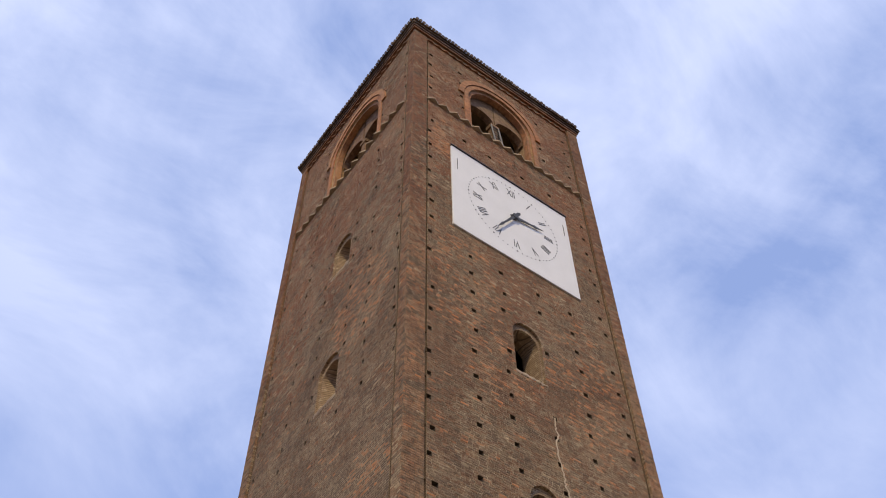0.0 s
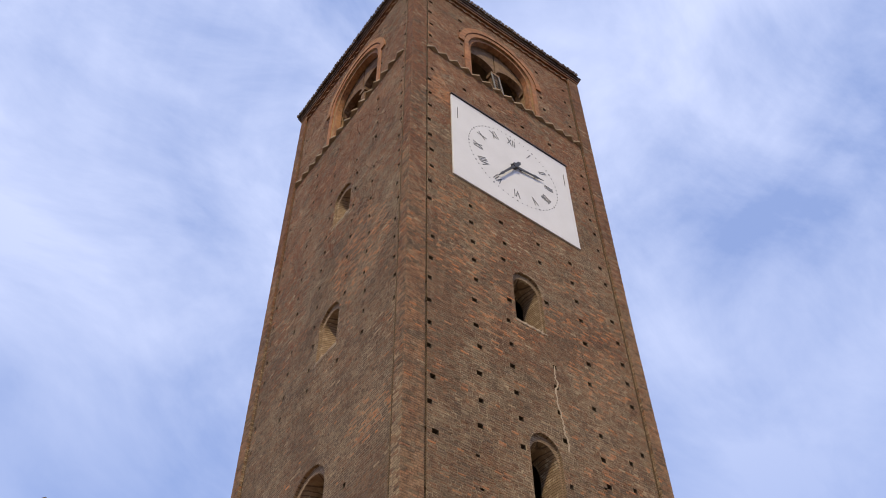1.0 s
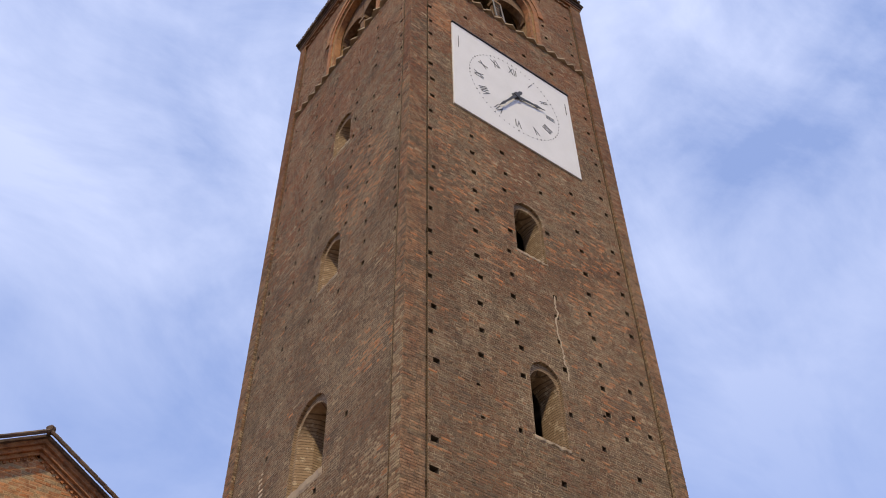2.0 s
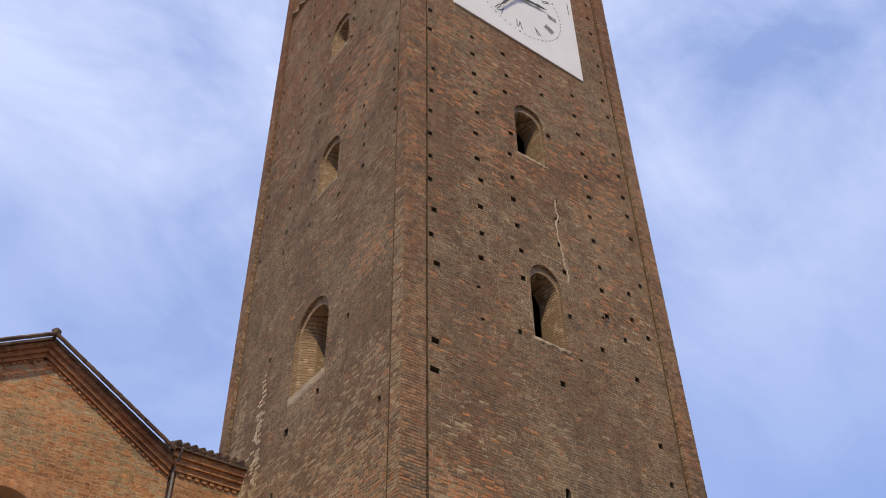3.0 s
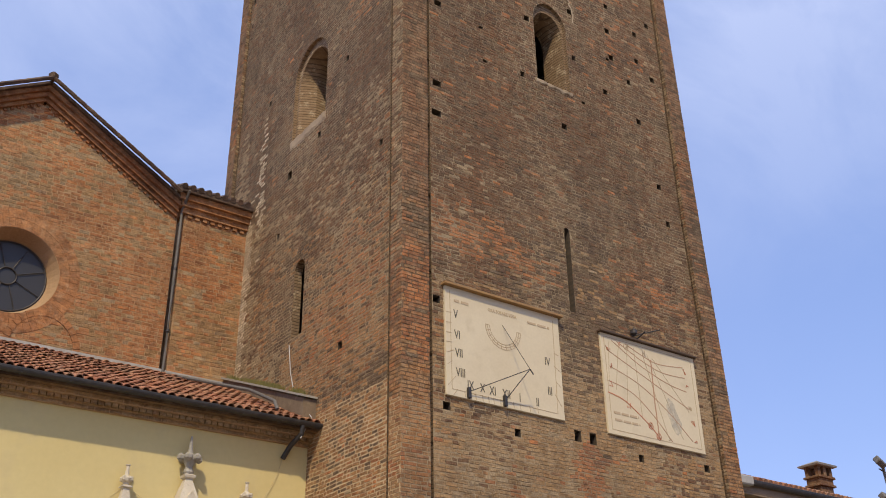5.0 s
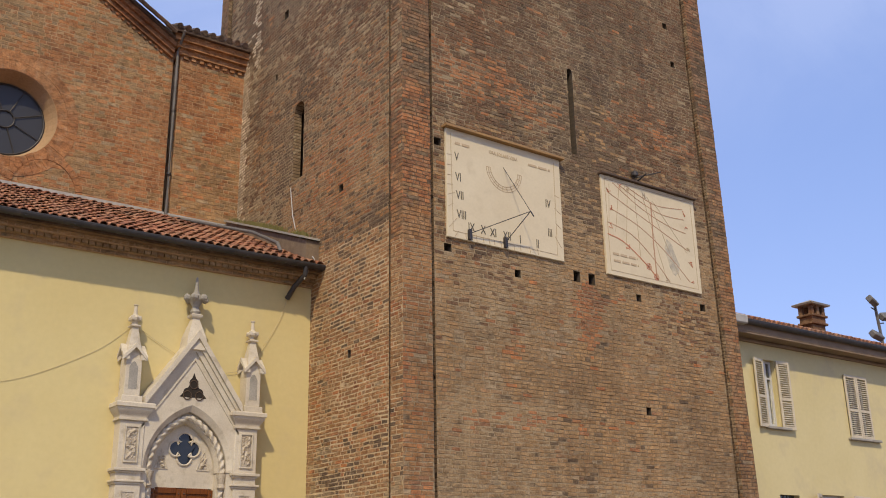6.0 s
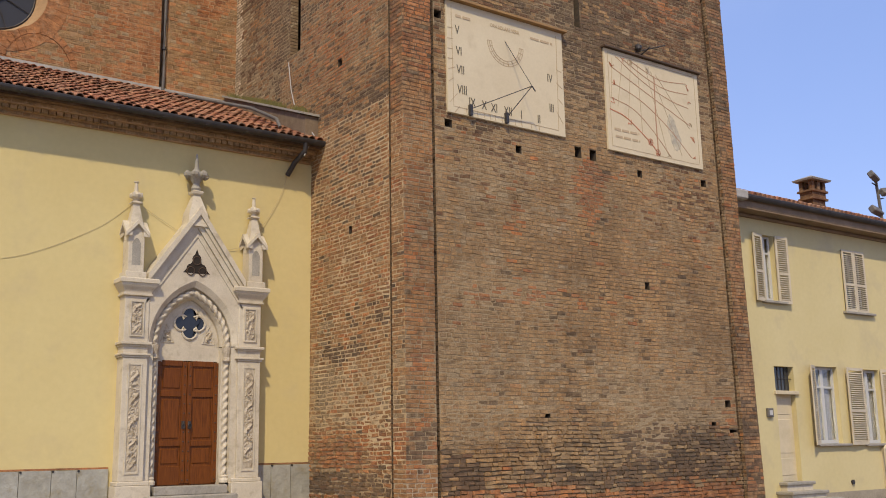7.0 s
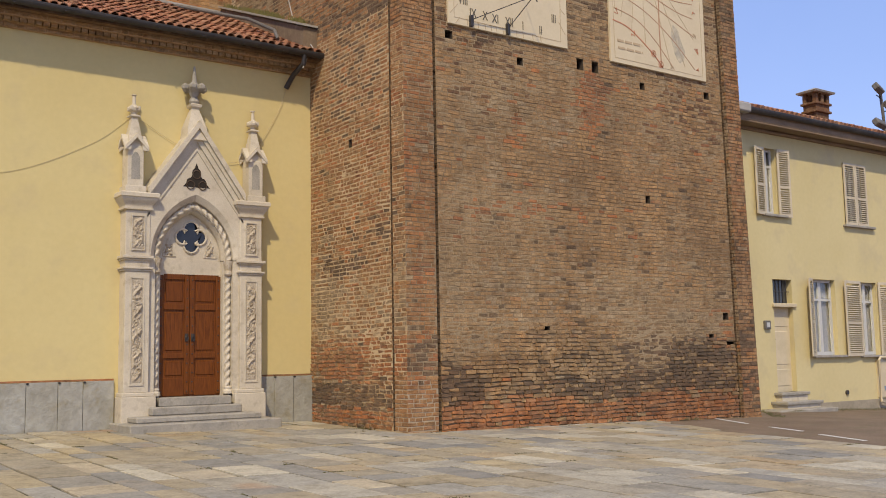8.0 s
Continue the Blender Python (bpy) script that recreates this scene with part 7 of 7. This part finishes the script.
def brick_fields():
    sf, sl = tower_solid([], OPEN_F), tower_solid([], OPEN_L)

    wall = {o.name.split(".")[0]: o for o in tower.children}
    def worn(seed, low, flush):
        """How far bricks stand proud: flush higher up, bared by washed-out joints near the ground."""
        def f(u, z):
            n = noise.noise((u * 0.6, z * 0.8, seed)) + 0.5 * noise.noise((u * 2.2, z * 2.2, seed + 9))
            t = max(0.0, min(1.0, (1.75 + 0.9 * n - z) / 0.9)) * max(0.0, min(1.0, 0.75 + 0.5 * n))
            return flush + 0.003 * n + low * t
        return f

    def wavy(to):
        """Courses that wander a little up and down."""
        def f(u, d, z):
            k = 0.018 if z < 9 else 0.012
            return to(u, d, z + k * noise.noise((u * 1.3, z * 0.5, 4.2)) + 0.25 * k * noise.noise((u * 4.0, z * 2.0, 8.8)))
        return f

    def chipped(z):
        return 0.014 if z < 1.8 else 0.009 if z < 6 else 0.008

    jobs = [
        ("brickwork", 0.678, 8.20, COURSE_0, TOP - 0.5, on_front, sf, 11, 0.0025, 0.0, worn(2.2, 0.036, 0.0052), wall["front_wall"]),
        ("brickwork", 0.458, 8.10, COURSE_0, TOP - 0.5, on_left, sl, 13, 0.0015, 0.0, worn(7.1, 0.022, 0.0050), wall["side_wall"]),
    ]
    for nm, u0, u1, z0, z1, to, solid, seed, rough, skip, out, par in jobs:
        v, f, tn = bricks(u0, u1, z0, z1, wavy(to), solid, course=COURSE, length=0.25 if to is on_front else 0.235, joint=0.015 if to is on_front else 0.021, proud=out, ragged=chipped, rough=rough, seed=seed, skip=skip, holes=HOLES_F if to is on_front else HOLES_L, pick=picker(MEND_F if to is on_front else MEND_SHADE_L, seed, 0.0 if to is on_front else 1.5))
        if to is on_front:
            # the stretch by the near corner, brick by brick
            rest_v, rest_f, rest_t, single = [], [], [], 0
            for b in range(len(v) // 8):
                c = v[8 * b:8 * b + 8]
                if c[0][0] < 2.85 and ground_z(c[0][0], 0) - 0.05 < c[0][2] < SPLIT_Z and single < 299:
                    raw("brick", c, [(4, 5, 6, 7), (0, 1, 5, 4), (1, 2, 6, 5), (2, 3, 7, 6), (3, 0, 4, 7)], SET_TOWER[tn[5 * b]], par)
                    single += 1
                else:
                    k = len(rest_v) - 8 * b
                    rest_v += c
                    rest_f += [tuple(i + k for i in q) for q in f[5 * b:5 * b + 5]]
                    rest_t += tn[5 * b:5 * b + 5]
            v, f, tn = rest_v, rest_f, rest_t
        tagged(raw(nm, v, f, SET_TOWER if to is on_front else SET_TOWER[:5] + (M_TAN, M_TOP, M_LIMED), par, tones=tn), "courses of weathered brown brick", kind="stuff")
    # corner piers
    def pier_left(u, d, z):
        return (-PIER - d, u, z)

    def far_left(u, d, z):
        return (-FAR - d, u, z)

    def far_return(u, d, z):
        return (-u, 8.19 - d, z)

    def far_inner(u, d, z):
        return (8.285 + lean(8.28, z) - d, -u, z)

    def pier_front(u, d, z):
        return (u, -PIER - d, z)

    def far_front(u, d, z):
        w, a = TW + FAR - 8.285, 8.285 + lean(8.28, z)
        return (a + (u - 8.285) * (TW + FAR + flare(z) - a) / w, -FAR - d, z)

    piers = [o for o in tower.children if o.name.startswith("corner_pier")]
    near_left = [(0.2, 9.1, 0.5, 1.3, 0.35, 1), (0.25, 5.72, 0.14, 0.16, 1.0, 1), (0.2, 0.28, 0.6, 0.5, 1.0, 7), (0.2, 1.25, 0.5, 0.35, 0.7, 1), (0.2, 2.2, 0.5, 0.7, 0.4, 4), (0.15, 13.5, 0.3, 3.5, 0.6, 4), (0.2, 3.6, 0.4, 0.9, 0.12, 3)]
    near_front = [(0.3, 8.9, 0.7, 1.05, 0.75, 1), (0.05, 4.6, 0.11, 0.5, 1.0, 1), (0.05, 5.8, 0.12, 0.14, 1.0, 1), (0.3, 0.28, 0.6, 0.5, 1.0, 7), (0.35, 1.05, 0.4, 0.5, 0.45, 3), (0.35, 1.05, 0.4, 0.5, 0.4, 1), (0.35, 1.6, 0.2, 0.12, 0.9, 1), (0.3, 2.65, 0.2, 0.2, 0.8, 1), (0.2, 22.8, 0.4, 0.8, 0.3, 1)]
    far_mend = [(8.4, 1.1, 0.6, 0.9, 0.5, 3), (8.4, 0.6, 0.5, 0.3, 0.7, 1)]
    # pale bricks put the sun caught by the narrow returns into the colour
    tooth = [(0.0, 12.0, 0.2, 12.0, 0.55, 4)]
    for nm, u0, u1, to, seed, par, mends in (("pier_bricks", -PIER, 0.36, pier_left, 31, piers[0], near_left), ("pier_bricks", -PIER, 0.60, pier_front, 32, piers[0], near_front), ("pier_bricks", 8.285, TW + FAR, far_front, 33, piers[1], far_mend),
                                      ("pier_bricks", 8.19, TW + FAR, far_left, 34, piers[2], []), ("pier_return", -0.02, FAR, far_return, 35, piers[2], tooth), ("pier_return", -0.02, FAR, far_inner, 36, piers[1], tooth)):
        v, f, tn = bricks(u0, u1, COURSE_0, TOP - 0.5, to, None, course=COURSE, length=0.25, rough=0.002, proud=0.006, joint=0.016, ragged=0.007, seed=seed, pick=picker(mends, seed))
        tagged(raw(nm, v, f, (M_PIER,) + SET_TOWER[1:5] + (M_TAN, M_TOP, M_TAN), par, tones=tn), "courses of brick on the corner pier", kind="stuff")
    # church nave wall and side bay
    rose_c = (-5.30, 10.88)

    def nave(u, z):
        if (u - rose_c[0]) ** 2 + (z - rose_c[1]) ** 2 < 1.37 ** 2:
            return False
        if 0.72 < math.hypot(u + 4.42, (z - 9.2) / 1.15) < 0.78 and z > 9.2:
            return False
        return z < 15.96 - 0.59 * abs(u + 5.25) - 0.60

    def nave_to(u, d, z):
        return (u, UY - d, z)

    def bay_to(u, d, z):
        return (u, UY - 0.12 - d, z)

    def bay_side(u, d, z):
        return (-1.66 - d, u, z)
    up = bpy.data.objects["upper_church_wall"]
    bay = bpy.data.objects["church_side_bay"]
    church_set = (M_CHURCH_BRICK, M_ORANGE, M_BRICK_LOW, M_BRICK_PALE)

    def patched(u, z, rnd):
        """Orange by the upper middle, browner and limed in drifts elsewhere."""
        n = noise.noise((u * 0.55, z * 0.6, 3.3)) + 0.5 * noise.noise((u * 1.6, z * 1.9, 6.1))
        near_edge = z > 14.6 - 0.59 * abs(u + 5.25)
        r = rnd.random()
        if r < (0.35 if near_edge else 0.06) + max(0.0, -n) * 0.25:
            return 3
        if n > 0.1 and r > 0.72:
            return 1
        return 2 if r < 0.42 - 0.5 * n else 0
    v, f, tn = bricks(-9.0, -1.80, 9.28, 15.6, nave_to, nave, course=0.09, length=0.28, proud=0.004, rough=0.002, ragged=0.007, seed=41, pick=patched)
    tagged(raw("brickwork", v, f, church_set, up, tones=tn), "courses of orange-brown church brick", kind="stuff")
    def bay_tone(u, z, rnd):
        n = noise.noise((u * 0.9, z * 0.7, 9.1))
        r = rnd.random()
        return 1 if z > 11.3 + 1.5 * n and r < 0.55 else 2 if r < 0.6 else 3 if r > 0.9 else 0
    v, f, tn = bricks(-1.66, -0.004, 9.22, 13.33, bay_to, None, course=0.09, length=0.28, proud=0.005, rough=0.002, ragged=0.007, seed=42, pick=bay_tone)
    v2, f2, tn2 = bricks(UY - 0.12, UY, 9.22, 13.33, bay_side, None, course=0.09, proud=0.005, rough=0.002, seed=43, pick=bay_tone)
    f2 = [tuple(i + len(v) for i in q) for q in f2]
    tagged(raw("brickwork", v + v2, f + f2, church_set, bay, tones=tn + tn2), "courses of orange-brown church brick", kind="stuff")
    # pale mended crack down the front
    pts = [(4.94, 20.56), (4.90, 20.25), (4.98, 19.95), (4.88, 19.6), (4.90, 19.2), (4.95, 18.8), (5.02, 18.42), (5.00, 18.2), (5.08, 17.95), (5.05, 17.5)]
    fine = []
    cr = random.Random(5)
    for a, b in zip(pts, pts[1:]):
        for i in range(4):
            t = i / 4
            fine.append((a[0] + (b[0] - a[0]) * t + cr.uniform(-0.03, 0.03), a[1] + (b[1] - a[1]) * t))
    s = strokes("crack_filling", [fine], 0.05, 0.018, M_MORTAR_PALE, tower, "pale mortar along a mended crack")


brick_fields()
